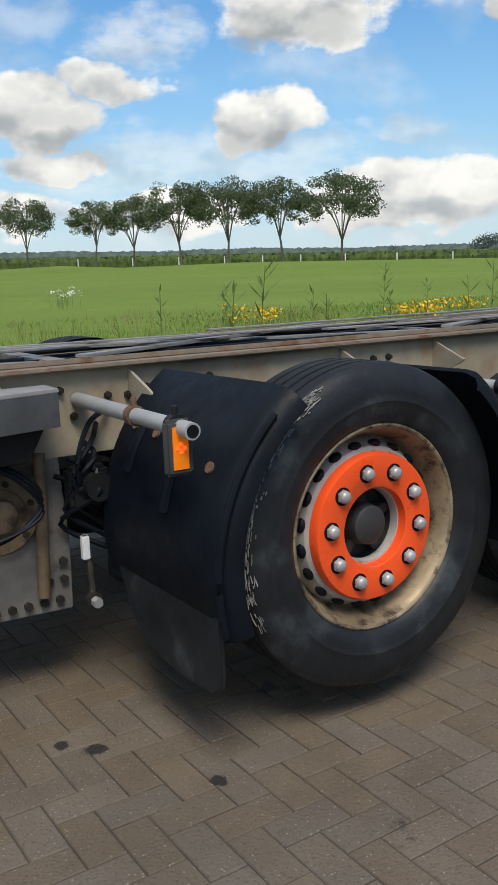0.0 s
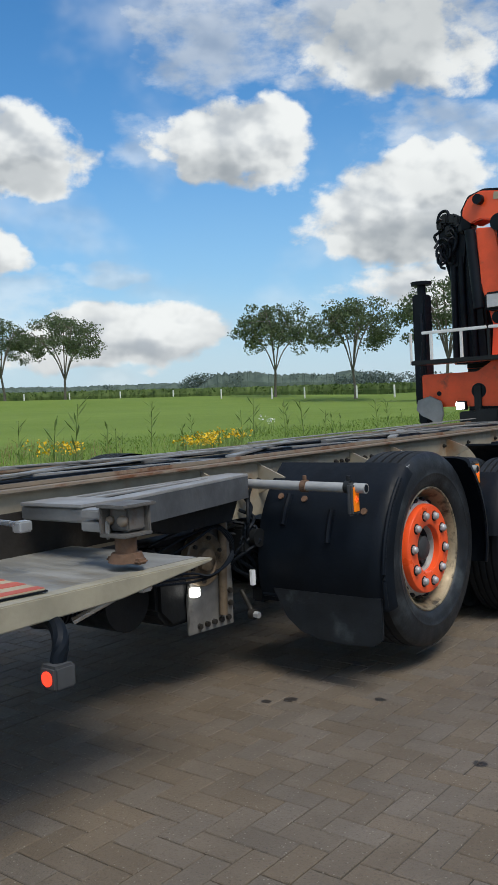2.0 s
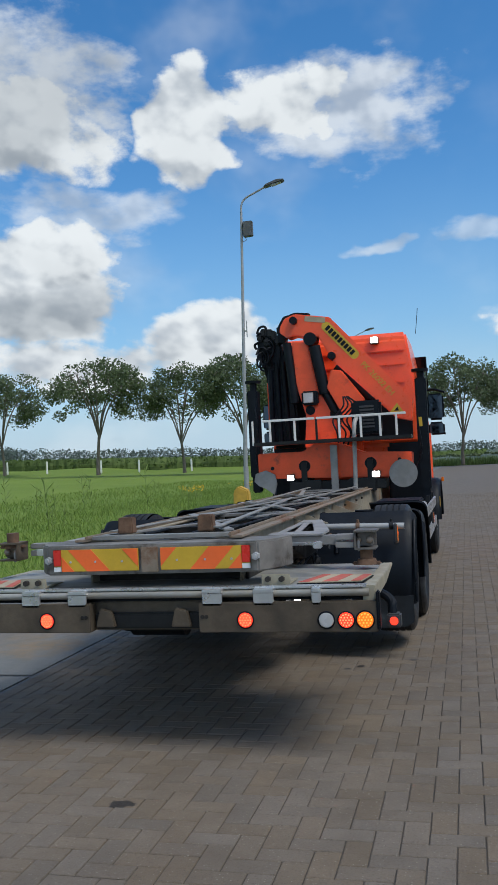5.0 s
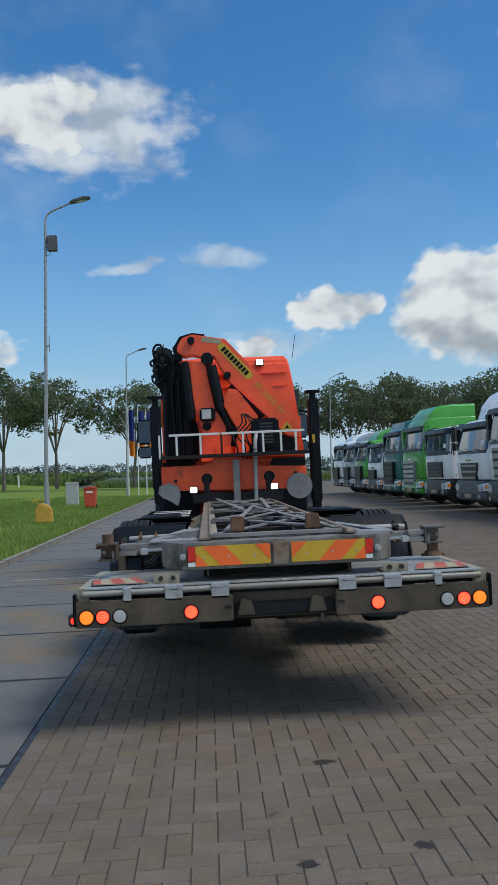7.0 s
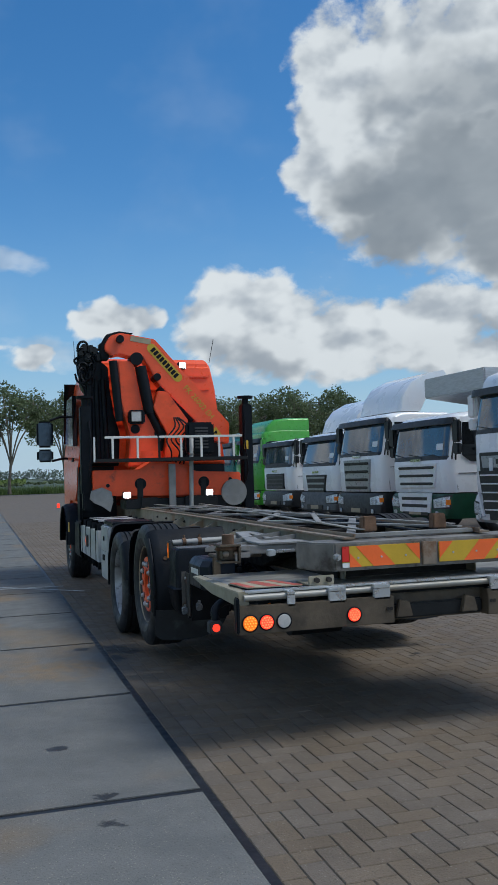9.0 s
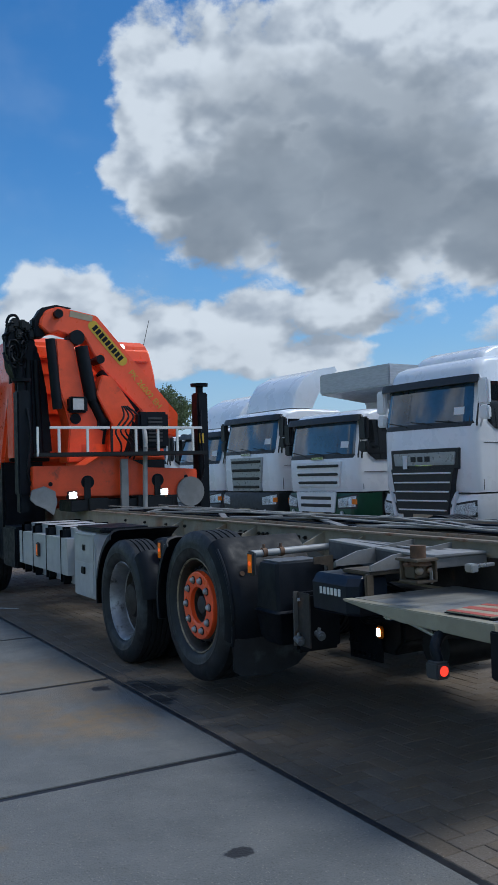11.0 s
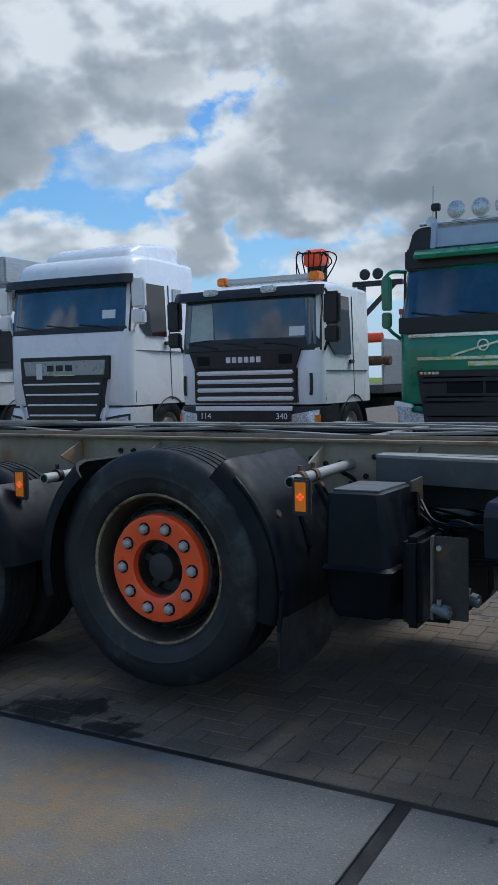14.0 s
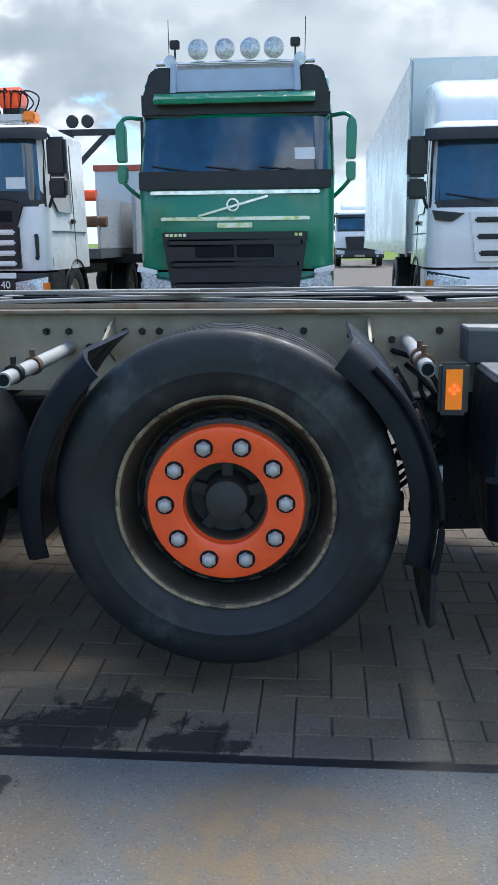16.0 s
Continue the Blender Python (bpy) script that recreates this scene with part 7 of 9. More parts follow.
    for k in range(slats):
        t = (k + 0.5) / slats
        z = gz0 + (gz1 - gz0) * t
        ww = grille_w[1] + (grille_w[0] - grille_w[1]) * t - 0.10
        sl = B()
        h = (gz1 - gz0) / slats * slat_h
        fy = 0.0 if gz0 > 0.9 else 0.072
        box(sl, -ww / 2, ww / 2, fy + 0.01, fy + 0.05, z - h / 2, z + h / 2, h * 0.3)
        part("slat", sl, slat_mat, gr)
    bars = B()
    box(bars, -0.22, 0.22, 0.018, 0.028, gz1 + 0.05, gz1 + 0.11, 0.004)
    part("badge", bars, m_chrome, shell)
    # bumper
    b = B()
    loft(b, [(0.02, 0.92), (0.07, 0.80), (0.07, bumper_z + 0.06), (0.0, bumper_z), (-0.62, bumper_z), (-0.62, 0.92)], w, 9.0)
    bump = part("bumper", b, lower, L)
    b = B()
    box(b, -0.55, 0.55, 0.05, 0.08, bumper_z + 0.06, bumper_z + 0.20, 0.012)
    part("air_intake", b, m_darktrim, bump)
    pb = B()
    box(pb, -0.26, 0.26, 0.078, 0.088, bumper_z + 0.075, bumper_z + 0.185, 0.004)
    part("plate", pb, m_whitefilm, bump)
    for sd in (1, -1):
        ls = B()
        patch(ls, sd * 0.58, sd * 0.985, (lamp_z - 0.17, lamp_z - 0.15), (lamp_z + 0.08, lamp_z + 0.16), 0.006, n=10, base=bump_y)
        part("lamp_surround", ls, m_darktrim, bump)
        h = B()
        patch(h, sd * 0.62, sd * 0.97, (lamp_z - 0.13, lamp_z - 0.11), (lamp_z + 0.05, lamp_z + 0.12), 0.016, n=10, base=bump_y)
        hl = part("headlamp", h, m_lampglass, bump)
        for ux in (0.70, 0.82):
            hr_ = B()
            lathe(hr_, [(-0.02, 0.066), (0.012, 0.066), (0.014, 0.058), (0.002, 0.05), (0.006, 0.0)], 18, Matrix.Translation((sd * ux * w, 0.07 - 0.05 * ux * ux + 0.012, lamp_z - 0.025)) @ Matrix.Rotation(radians(90), 4, "Z"))
            part("reflector", hr_, m_lampglass, hl)
        am = B()
        patch(am, sd * 0.935, sd * 0.985, lamp_z - 0.06, lamp_z + 0.05, 0.020, n=5, base=bump_y)
        part("indicator", am, m_amberlens if amber else m_lampglass, hl)
        fo = B()
        rod(fo, (sd * (w - 0.34), 0.06, bumper_z + 0.12), (sd * (w - 0.34), 0.082, bumper_z + 0.12), 0.055, 18)
        part("fog_lamp", fo, m_lampglass, bump)
        # doors
        dw = B()
        prism(dw, [(-0.42, zb + 0.04), (-0.30 - rake, zt - 0.02), (-1.28, zt - 0.02), (-1.28, zb - 0.10), (-0.62, zb - 0.10)], "x", sd * (w - 0.03), sd * (w + 0.006))
        slope_sides(dw)
        part("side_window", dw, m_sideglass, shell)
        if bunk:
            dw = B()
            prism(dw, [(-1.56, zb + 0.16), (-1.56, zt - 0.04), (-1.86, zt - 0.04), (-1.86, zb + 0.16)], "x", sd * (w - 0.03), sd * (w + 0.006), 0.004)
            slope_sides(dw)
            part("bunk_panel", dw, m_sidepanel, shell)
        cz_ = B()
        box(cz_, sd * (w - 0.02), sd * (w + 0.004), -1.98, -0.30, zb - 0.36, zb - 0.345)
        part("door_crease", cz_, m_greyplastic, shell)
        for yy in (-0.27, -1.42):
            gp = B()
            box(gp, sd * (w - 0.03), sd * (w + 0.003), yy - 0.008, yy + 0.008, 1.0, zt)
            slope_sides(gp)
            part("door_gap", gp, m_darktrim, shell)
        hd = B()
        box(hd, sd * (w - 0.01), sd * (w + 0.03), -1.36, -1.20, zb - 0.24, zb - 0.18, 0.01)
        part("door_handle", hd, m_darktrim, shell)
        ar = B()
        arc_guard(ar, -1.38, 0.5, 0.60, -88, 88, sd * 0.8, sd * (w + 0.015), n=14)
        part("wheel_arch", ar, m_darktrim, L)
        lo_ = B()
        box(lo_, sd * (w - 0.3), sd * (w - 0.01), -0.82, -0.5, 0.40, 0.97, 0.02)
        part("entry_step", lo_, m_darktrim, L)
        plain_wheel(L, sd * (w - 0.17), -1.38, sd)
        for yy in (-5.2,):
            plain_wheel(L, sd * (w - 0.17), yy, sd)
        (loop_mirror if mirrors is m_green else mirror)(L, sd * (w + 0.02), -0.16, zb + mirror_dz, sd, mirrors, 0.48)
        cr = B()
        box(cr, sd * 0.36, sd * 0.44, -6.4, -0.6, 0.75, 1.0, 0.005)
        part("chassis_rail", cr, m_blacksteel, L)
    if deflector > 0.9:
        f = B()
        up = [(-rake - 0.45, roof + 0.02), (-rake - 0.62, roof + deflector * 0.40), (-rake - 0.90, roof + deflector * 0.70), (-cab_len * 0.74, roof + deflector * 0.92), (-cab_len + 0.05, roof + deflector)]
        lo_ = [(-cab_len - 0.02, roof + deflector * 0.90), (-cab_len * 0.80, roof + deflector * 0.62), (-cab_len * 0.62, roof + 0.02)]
        loft(f, up + lo_, w - wide, 9.0)
        part("roof_deflector", f, paint, L)
    elif deflector:
        f = B()
        loft(f, [(-rake - 0.50, roof - 0.02), (-rake - 0.54, roof + deflector * 0.22), (-rake - 0.66, roof + deflector * 0.47), (-rake - 0.90, roof + deflector * 0.72), (-cab_len * 0.72, roof + deflector * 0.92), (-cab_len + 0.08, roof + deflector), (-cab_len, roof + deflector * 0.97), (-cab_len, roof - 0.02)], w - wide, roof + deflector * 0.5)
        part("roof_deflector", f, paint, L)
    if body == "box":
        bb = B()
        box(bb, -1.27, 1.27, -15.5, -2.45, 1.12, 3.84, 0.03)
        bx = part("box_body", bb, m_tarp, L, "white box body")
        fr = B()
        for sd in (1, -1):
            box(fr, sd * 1.262, sd * 1.285, -15.5, -2.44, 1.08, 1.24, 0.006)
            box(fr, sd * 1.262, sd * 1.285, -2.52, -2.42, 1.12, 3.84, 0.006)
        pieces("body_trim", fr, m_alu, bx)
    elif body == "tipper":
        bb = B()
        prism(bb, [(-1.05, 3.22), (-1.05, 3.70), (-6.0, 3.70), (-6.0, 1.3), (-2.6, 1.3), (-2.45, 3.05)], "x", -1.25, 1.25, 0.03)
        part("tipper_body", bb, m_sidepanel, L, "pale grey tipper body")
    elif body == "boards":
        bb = B()
        box(bb, -1.25, 1.25, -7.4, -2.7, 1.05, 1.20, 0.01)
        part("load_floor", bb, m_greyplastic, L)
        for sd in (1, -1):
            for k in range(3):
                q = B()
                box(q, sd * 1.21, sd * 1.25, -4.25 - 1.55 * k, -2.72 - 1.55 * k, 1.20, 2.0, 0.01)
                part("side_board", q, m_sidepanel, L)
    else:
        bb = B()
        box(bb, -0.6, 0.6, -3.4, -2.3, 1.0, 1.15, 0.02)
        part("fifth_wheel_plate", bb, m_darkgrease, L)
    return L, shell, bump


# white four-series tractor with striped grille and an amber roof bar
L, sh, bp_ = lorry(4.46, "white lorry with black striped grille and amber roof beacon", m_pale, ws=(1.80, 2.62), roof=2.80, rake=0.10, lower=m_darktrim, grille=m_darktrim, slats=4,
                   slat_mat=m_pale, slat_h=0.50, grille_z=(0.98, 1.50), grille_w=(1.78, 1.78), body="boards", visor=m_darktrim, bumper_z=0.45)
b = B()
prism(b, [(-0.88, 1.50), (0.88, 1.50), (0.98, 1.78), (-0.98, 1.78)], "y", 0.012, 0.03, 0.01)
nb_ = part("nose_band", b, m_darktrim, sh)
b = B()
for k in range(6):
    box(b, -0.30 + 0.105 * k, -0.22 + 0.105 * k, 0.03, 0.036, 1.59, 1.68, 0.004)
pieces("maker_bar", b, m_pale, nb_)
b = B()
prism(b, [(0.55, 1.96), (0.98, 1.93), (0.96, 2.50), (0.60, 2.52)], "y", -0.16, -0.030)
for v in b.verts:
    v.co.y += -0.10 * (v.co.z - 1.8) / 0.82 + (0.028 if v.co.y > -0.1 else 0.0)
part("cab_curtain", b, m_curtain, sh, "pale curtain hanging behind the windscreen", smooth=0)
for sd in (1, -1):
    b = B()
    hose(b, [(sd * 1.085, -0.045, 1.40), (sd * 1.10, -0.035, 1.36), (sd * 1.10, -0.03, 1.14), (sd * 1.085, -0.04, 1.10)], 0.026, 8, 4)
    part("corner_slot", b, m_darktrim, sh)
    b = B()
    box(b, sd * 0.60, sd * 0.82, 0.03, 0.036, 1.56, 1.70, 0.006)
    part("air_inlet", b, m_black, nb_)
for z0, z1 in ((0.86, 0.93), (0.62, 0.69)):
    b = B()
    box(b, -0.84, 0.84, 0.072, 0.09, z0, z1, 0.006)
    part("bumper_stripe", b, m_pale, bp_)
b = B()
box(b, -0.82, 0.82, 0.071, 0.082, 0.70, 0.85, 0.004)
pn = part("number_panel", b, m_darktrim, bp_)
for txt, xx in (("114", 0.66), ("340", -0.66)):
    part("model_number", text_mesh(txt, 0.13, Matrix.Translation((xx, 0.0825, 0.775)) @ Matrix.Rotation(radians(180), 4, "Z") @ Matrix.Rotation(radians(90), 4, "X")), m_pale, pn, smooth=0)
b = B()
box(b, -0.86, 0.60, -0.75, -0.52, 2.83, 2.93, 0.02)
rb_ = part("roof_bar", b, m_greylens, L, "grey roof light bar with amber ends")
for x0, x1 in ((-1.02, -0.86), (0.60, 0.76)):
    b = B()
    box(b, x0, x1, -0.76, -0.51, 2.83, 2.96, 0.02)
    part("beacon", b, m_amberlens, rb_, "amber beacon")
for xx in (-0.45, 0.55):
    b = B()
    box(b, xx - 0.12, xx + 0.12, -0.06, 0.08, 2.62, 2.72, 0.02)
    part("roof_lamp", b, m_lampglass, sh)
# small loader behind it
kr = thing("loader_crane", Matrix.Translation((10.6, 4.52, 0)), "folded orange loader crane with black hoses behind a cab", "crane")
b = B()
box(b, -0.16, 0.16, -0.2, 0.2, 1.0, 2.9, 0.02)
part("column", b, m_darkgrease, kr)
b = B()
prism(b, [(-0.20, 3.32), (-0.22, 3.56), (-0.10, 3.64), (0.18, 3.62), (0.20, 3.36)], "y", -0.18, 0.17, 0.03)
part("boom_head", b, m_orange_old, kr, "weathered orange boom head")
b = B()
prism(b, [(-0.12, 2.8), (-0.16, 3.34), (0.16, 3.38), (0.14, 2.8)], "y", -0.15, 0.12, 0.02)
part("boom", b, m_darkgrease, kr)
rng = random.Random(3)
for k in range(9):
    b = B()
    a = -0.32 + 0.07 * k
    hose(b, [(-0.2, a * 0.4, 2.95), (-0.26, a * 1.1, 3.2 + rng.uniform(-0.1, 0.1)), (-0.24, a * (1.1 + 0.8 * rng.random()), 3.45 + rng.uniform(-0.08, 0.14)), (-0.2, a * 0.8, 3.56), (-0.1, a * 0.3, 3.4)], 0.012, 6, 6)
    part("hose", b, m_black, kr)
b = B()
box(b, -0.06, 0.06, -0.92, -0.80, 1.1, 2.98, 0.01)
gp_ = part("gantry_post", b, m_darktrim, kr)
b = B()
box(b, -0.05, 0.05, -1.62, -0.70, 2.92, 3.01, 0.01)
part("gantry_arm", b, m_darktrim, gp_)
b = B()
prism(b, [(-1.50, 2.93), (-1.40, 2.93), (-0.86, 2.42), (-0.90, 2.36)], "x", -0.035, 0.035)
part("gantry_brace", b, m_darktrim, gp_)
for yy in (-0.92, -1.16):
    b = B()
    lathe(b, [(-0.08, 0.0), (-0.08, 0.06), (-0.02, 0.10), (0.0, 0.085), (0.0, 0.0)], 20, Matrix.Translation((-0.02, yy, 3.13)) @ Matrix.Rotation(radians(180), 4, "Z"))
    part("gantry_lamp", b, m_darktrim, gp_)
for zz, yy in ((2.02, -1.05), (1.62, -1.2)):
    b = B()
    rod(b, (-0.1, yy - 0.22, zz), (-0.1, yy + 0.22, zz), 0.085, 16)
    part("winch_drum", b, m_orange_old if zz > 1.8 else m_rust, kr)

# green long-haul lorry with lamp bar
L, sh, bp_ = lorry(0.815, "green long-haul lorry with black grille and four roof lamps", m_green, ws=(2.10, 2.82), roof=3.08, rake=0.22, lower=m_green, grille=m_darktrim, slats=3,
                   slat_mat=m_darktrim, grille_z=(0.62, 1.41), grille_w=(1.82, 1.58), visor=m_green, mirrors=m_green, visor_on=False, mirror_dz=0.17, high=0.36, bumper_z=0.40, cab_len=2.3, amber=False)
for z, wd in ((1.885, 2.10), (1.57, 1.86)):
    b = B()
    box(b, -wd / 2, wd / 2, 0.0, 0.022, z - 0.022, z + 0.022, 0.008)
    part("chrome_strip", b, m_chrome, sh)
b = B()
box(b, -1.19, 1.19, -0.03, 0.012, 1.92, 2.14, 0.01)
part("wiper_panel", b, m_darktrim, sh)
b = B()
box(b, -0.014, 0.014, 0.0, 0.02, -0.45, 0.45, 0.004, Matrix.Translation((0.02, 0, 1.72)) @ Matrix.Rotation(radians(-75), 4, "Y"))
part("diagonal_trim", b, m_chrome, sh)
b = B()
lathe(b, [(0.0, 0.085), (0.018, 0.08), (0.018, 0.06), (0.006, 0.055)], 28, Matrix.Translation((0.02, 0.012, 1.735)) @ Matrix.Rotation(radians(90), 4, "Z"))
part("round_badge", b, m_chrome, sh)
b = B()
for k in range(5):
    box(b, 0.60 + 0.055 * k, 0.642 + 0.055 * k, 0.093, 0.100, 1.355, 1.39, 0.002)
    if k < 2:
        box(b, -0.84 + 0.055 * k, -0.80 + 0.055 * k, 0.093, 0.100, 1.355, 1.39, 0.002)
pieces("letter_bar", b, m_chrome, sh)
for k in range(2):
    b = B()
    box(b, -0.49 + 0.50 * k, -0.03 + 0.52 * k, 0.09, 0.102, 1.10, 1.28, 0.01)
    part("grille_vent", b, m_black, sh)
b = B()
prism(b, [(-0.78, 0.76), (0.78, 0.76), (0.66, 0.56), (-0.66, 0.56)], "y", 0.09, 0.104, 0.006)
part("lower_frame", b, m_greyplastic, bp_)
for sd in (1, -1):
    b = B()
    prism(b, [(sd * 1.23, 1.0), (sd * 1.245, 0.93), (sd * 0.98, 0.90), (sd * 0.99, 0.95)], "y", -0.02, 0.075, 0.006)
    part("lamp_brow", b, m_pale, bp_)
    b = B()
    prism(b, [(sd * 1.20, 0.93), (sd * 1.10, 0.50), (sd * 0.92, 0.50), (sd * 1.0, 0.90)], "y", 0.03, 0.092, 0.01)
    part("corner_lamp", b, m_lampglass, bp_)
b = B()
box(b, -1.17, 1.17, -0.44, -0.20, 2.80, 3.10, 0.03)
band_ = part("roof_band", b, m_darktrim, sh)
for sd in (1, -1):
    b = B()
    prism(b, [(sd * 0.80, 3.08), (sd * 1.16, 3.08), (sd * 1.08, 3.34), (sd * 0.98, 3.40), (sd * 0.80, 3.40)], "y", -0.42, -0.30, 0.02)
    part("roof_corner", b, m_darktrim, band_)
b = B()
prism(b, [(-0.26, 2.95), (-0.02, 2.93), (-0.01, 2.98), (-0.10, 3.06), (-0.26, 3.08)], "x", -0.985, 0.985, 0.01)
part("sun_visor", b, m_green, sh, "thin green sun visor")
b = B()
prism(b, [(1.02 * math.cos(radians(a)), 3.33 + 0.16 * math.sin(radians(a))) for a in range(0, 181, 12)], "y", -0.75, -0.40, 0.02)
part("roof_edge", b, m_silver, band_, "grey rounded roof edge")
b = B()
prism(b, [(-0.75, 2.3), (-2.2, 2.3), (-2.2, 3.62), (-1.5, 3.62), (-0.80, 3.30)], "x", 1.17, 1.235, 0.02)
part("side_fairing", b, m_green, sh, "green roof side fairing")
b = B()
box(b, -0.735, 0.735, -0.33, -0.28, 3.10, 3.36, 0.01)
sg = part("roof_sign", b, m_skyblue, L, "pale blue roof sign panel")
for sd in (1, -1):
    b = B()
    prism(b, [(sd * 0.73, 3.08), (sd * 0.81, 3.08), (sd * 0.79, 3.43), (sd * 0.72, 3.43)], "y", -0.33, -0.22, 0.01)
    part("sign_post", b, m_skyblue, sg)
b = B()
rod(b, (-0.98, -0.32, 3.44), (0.98, -0.32, 3.44), 0.026, 14)
br_ = part("lamp_bar", b, m_chrome, L, "bright tubular lamp bar")
for xx in (-0.48, -0.19, 0.12, 0.45):
    b = B()
    lathe(b, [(-0.12, 0.0), (-0.12, 0.06), (-0.02, 0.118), (0.01, 0.125), (0.014, 0.105)], 28, Matrix.Translation((xx, -0.26, 3.585)) @ Matrix.Rotation(radians(90), 4, "Z"))
    lp = part("spot_lamp", b, m_lampglass, br_, "round chrome spot lamp")
    b = B()
    lathe(b, [(0.008, 0.108), (0.018, 0.08), (0.024, 0.0)], 24, Matrix.Translation((xx, -0.26, 3.585)) @ Matrix.Rotation(radians(90), 4, "Z"))
    part("lamp_glass", b, m_lampglass, lp)
for sd in (1, -1):
    b = B()
    box(b, sd * 0.68, sd * 0.80, -0.33, -0.24, 3.60, 3.70, 0.012)
    rod(b, (sd * 0.74, -0.29, 3.44), (sd * 0.74, -0.29, 3.62), 0.012, 8)
    part("square_lamp", b, m_darktrim, br_)
    b = B()
    lathe(b, [(-0.25, 0.02), (-0.08, 0.03), (0.0, 0.075), (0.002, 0.0)], 20, Matrix.Translation((sd * 0.80, -0.27, 3.46)) @ Matrix.Rotation(radians(90), 4, "Z"))
    part("horn", b, m_alu, br_)
    b = B()
    rod(b, (sd * 0.85, -0.5, 3.4), (sd * 0.86, -0.55, 4.0), 0.005, 6)
    part("aerial", b, m_black, L)

# white long-haul lorry with roof deflector
L, sh, bp_ = lorry(7.70, "white long-haul lorry with large black grille and roof deflector", m_pale, x=7.38, skew=3, ws=(2.20, 2.99), roof=3.44, rake=0.16, lower=m_pale, grille=m_darktrim, slats=5,
                   slat_mat=m_pale, slat_h=0.17, grille_z=(0.54, 1.40), grille_w=(1.70, 1.34), visor=m_darktrim, mirrors=m_pale, deflector=0.36, bumper_z=0.36, cab_len=2.3, wide=0.30, lamp_z=0.66, bunk=True, amber=False)
b = B()
prism(b, [(-0.80, 1.46), (0.80, 1.46), (0.84, 1.70), (-0.84, 1.70)], "y", -0.04, 0.03, 0.01)
part("name_band", b, m_silver, sh)
b = B()
for k in range(3):
    box(b, 0.20 - 0.19 * k, 0.34 - 0.19 * k, 0.03, 0.036, 1.53, 1.63, 0.006)
pieces("letter_bar", b, m_darktrim, sh)
b = B()
prism(b, [(-0.90, 1.38), (0.90, 1.38), (0.92, 1.77), (-0.92, 1.77)], "y", -0.06, 0.014, 0.01)
part("grille_surround", b, m_darktrim, sh)
b = B()
box(b, 0.44, 0.56, 0.03, 0.04, 1.34, 1.66, 0.004)
part("paper_label", b, m_sticker, sh)
for sd in (1, -1):
    b = B()
    prism(b, [(sd * 0.70, 0.50), (sd * 0.86, 0.95), (sd * 0.90, 0.98), (sd * 0.78, 0.48)], "y", 0.03, 0.10, 0.006)
    part("grille_cheek", b, m_pale, bp_)
    b = B()
    box(b, sd * 0.86, sd * 1.14, -0.02, 0.012, 0.925, 0.955, 0.004)
    part("bumper_gap", b, m_darktrim, bp_)

# white day cab with green lower half, tipper behind
L, sh, bp_ = lorry(10.98, "white day-cab lorry with dark green bumper and tipper body", m_pale, x=7.15, skew=3, ws=(1.72, 2.50), roof=2.72, rake=0.16, lower=m_deepgreen, grille=m_pale, slats=3, slat_mat=m_darktrim,
                   grille_z=(1.06, 1.60), grille_w=(1.66, 1.5), body="tipper", visor=m_darktrim, bumper_z=0.38)
b = B()
prism(b, [(-0.66, 0.50), (0.66, 0.50), (0.74, 0.95), (-0.74, 0.95)], "y", 0.06, 0.09, 0.02)
lg_ = part("lower_grille", b, m_pale, bp_)
for z in (0.62, 0.78):
    b = B()
    box(b, -0.55, 0.55, 0.085, 0.1, z, z + 0.07, 0.015)
    part("slot", b, m_darktrim, lg_)
# white sleeper cab with tall deflector
L, sh, bp_ = lorry(14.05, "white sleeper-cab lorry with silver grille and tall wind deflector", m_pale, x=7.05, skew=3, ws=(1.92, 2.72), roof=2.95, rake=0.18, lower=m_darktrim, grille=m_silver, slats=4, slat_mat=m_darktrim,
                   grille_z=(0.95, 1.78), grille_w=(1.5, 1.3), deflector=1.10, bumper_z=0.34, wide=0.10)
L, sh, bp_ = lorry(16.85, "white lorry with dark three-bar grille and wind deflector", m_pale, x=7.0, skew=3, ws=(1.72, 2.46), roof=2.66, rake=0.22, lower=m_greyplastic, grille=m_darktrim, slats=3, slat_mat=m_silver,
                   grille_z=(0.92, 1.42), grille_w=(1.4, 1.1), deflector=1.0, bumper_z=0.36, wide=0.12)
lorry(20.4, "small white lorry with black bumper", m_pale, x=6.95, skew=3, ws=(1.75, 2.45), roof=2.62, rake=0.12, lower=m_darktrim, grille=m_darktrim, slats=4, slat_mat=m_greyplastic, grille_z=(1.0, 1.5), grille_w=(1.5, 1.5), body="boards")
lorry(23.8, "tall bright green lorry with black roof edge", m_lime, x=6.95, skew=3, ws=(1.95, 2.70), roof=3.1, rake=0.2, lower=m_lime, grille=m_silver, slats=5, slat_mat=m_darktrim, grille_z=(0.7, 1.55), grille_w=(1.4, 1.2), high=0.42, mirrors=m_lime)
lorry(27.4, "teal lorry with dark grille", m_teal, x=6.95, skew=3, ws=(1.95, 2.70), roof=3.0, rake=0.2, lower=m_teal, grille=m_darktrim, slats=4, grille_z=(0.7, 1.6), grille_w=(1.5, 1.3), high=0.25)
lorry(31.0, "small white lorry with black grille", m_pale, x=6.95, skew=3, ws=(1.65, 2.35), roof=2.5, rake=0.15, lower=m_greyplastic, grille=m_darktrim, slats=3, grille_z=(0.9, 1.3), grille_w=(1.2, 1.1))
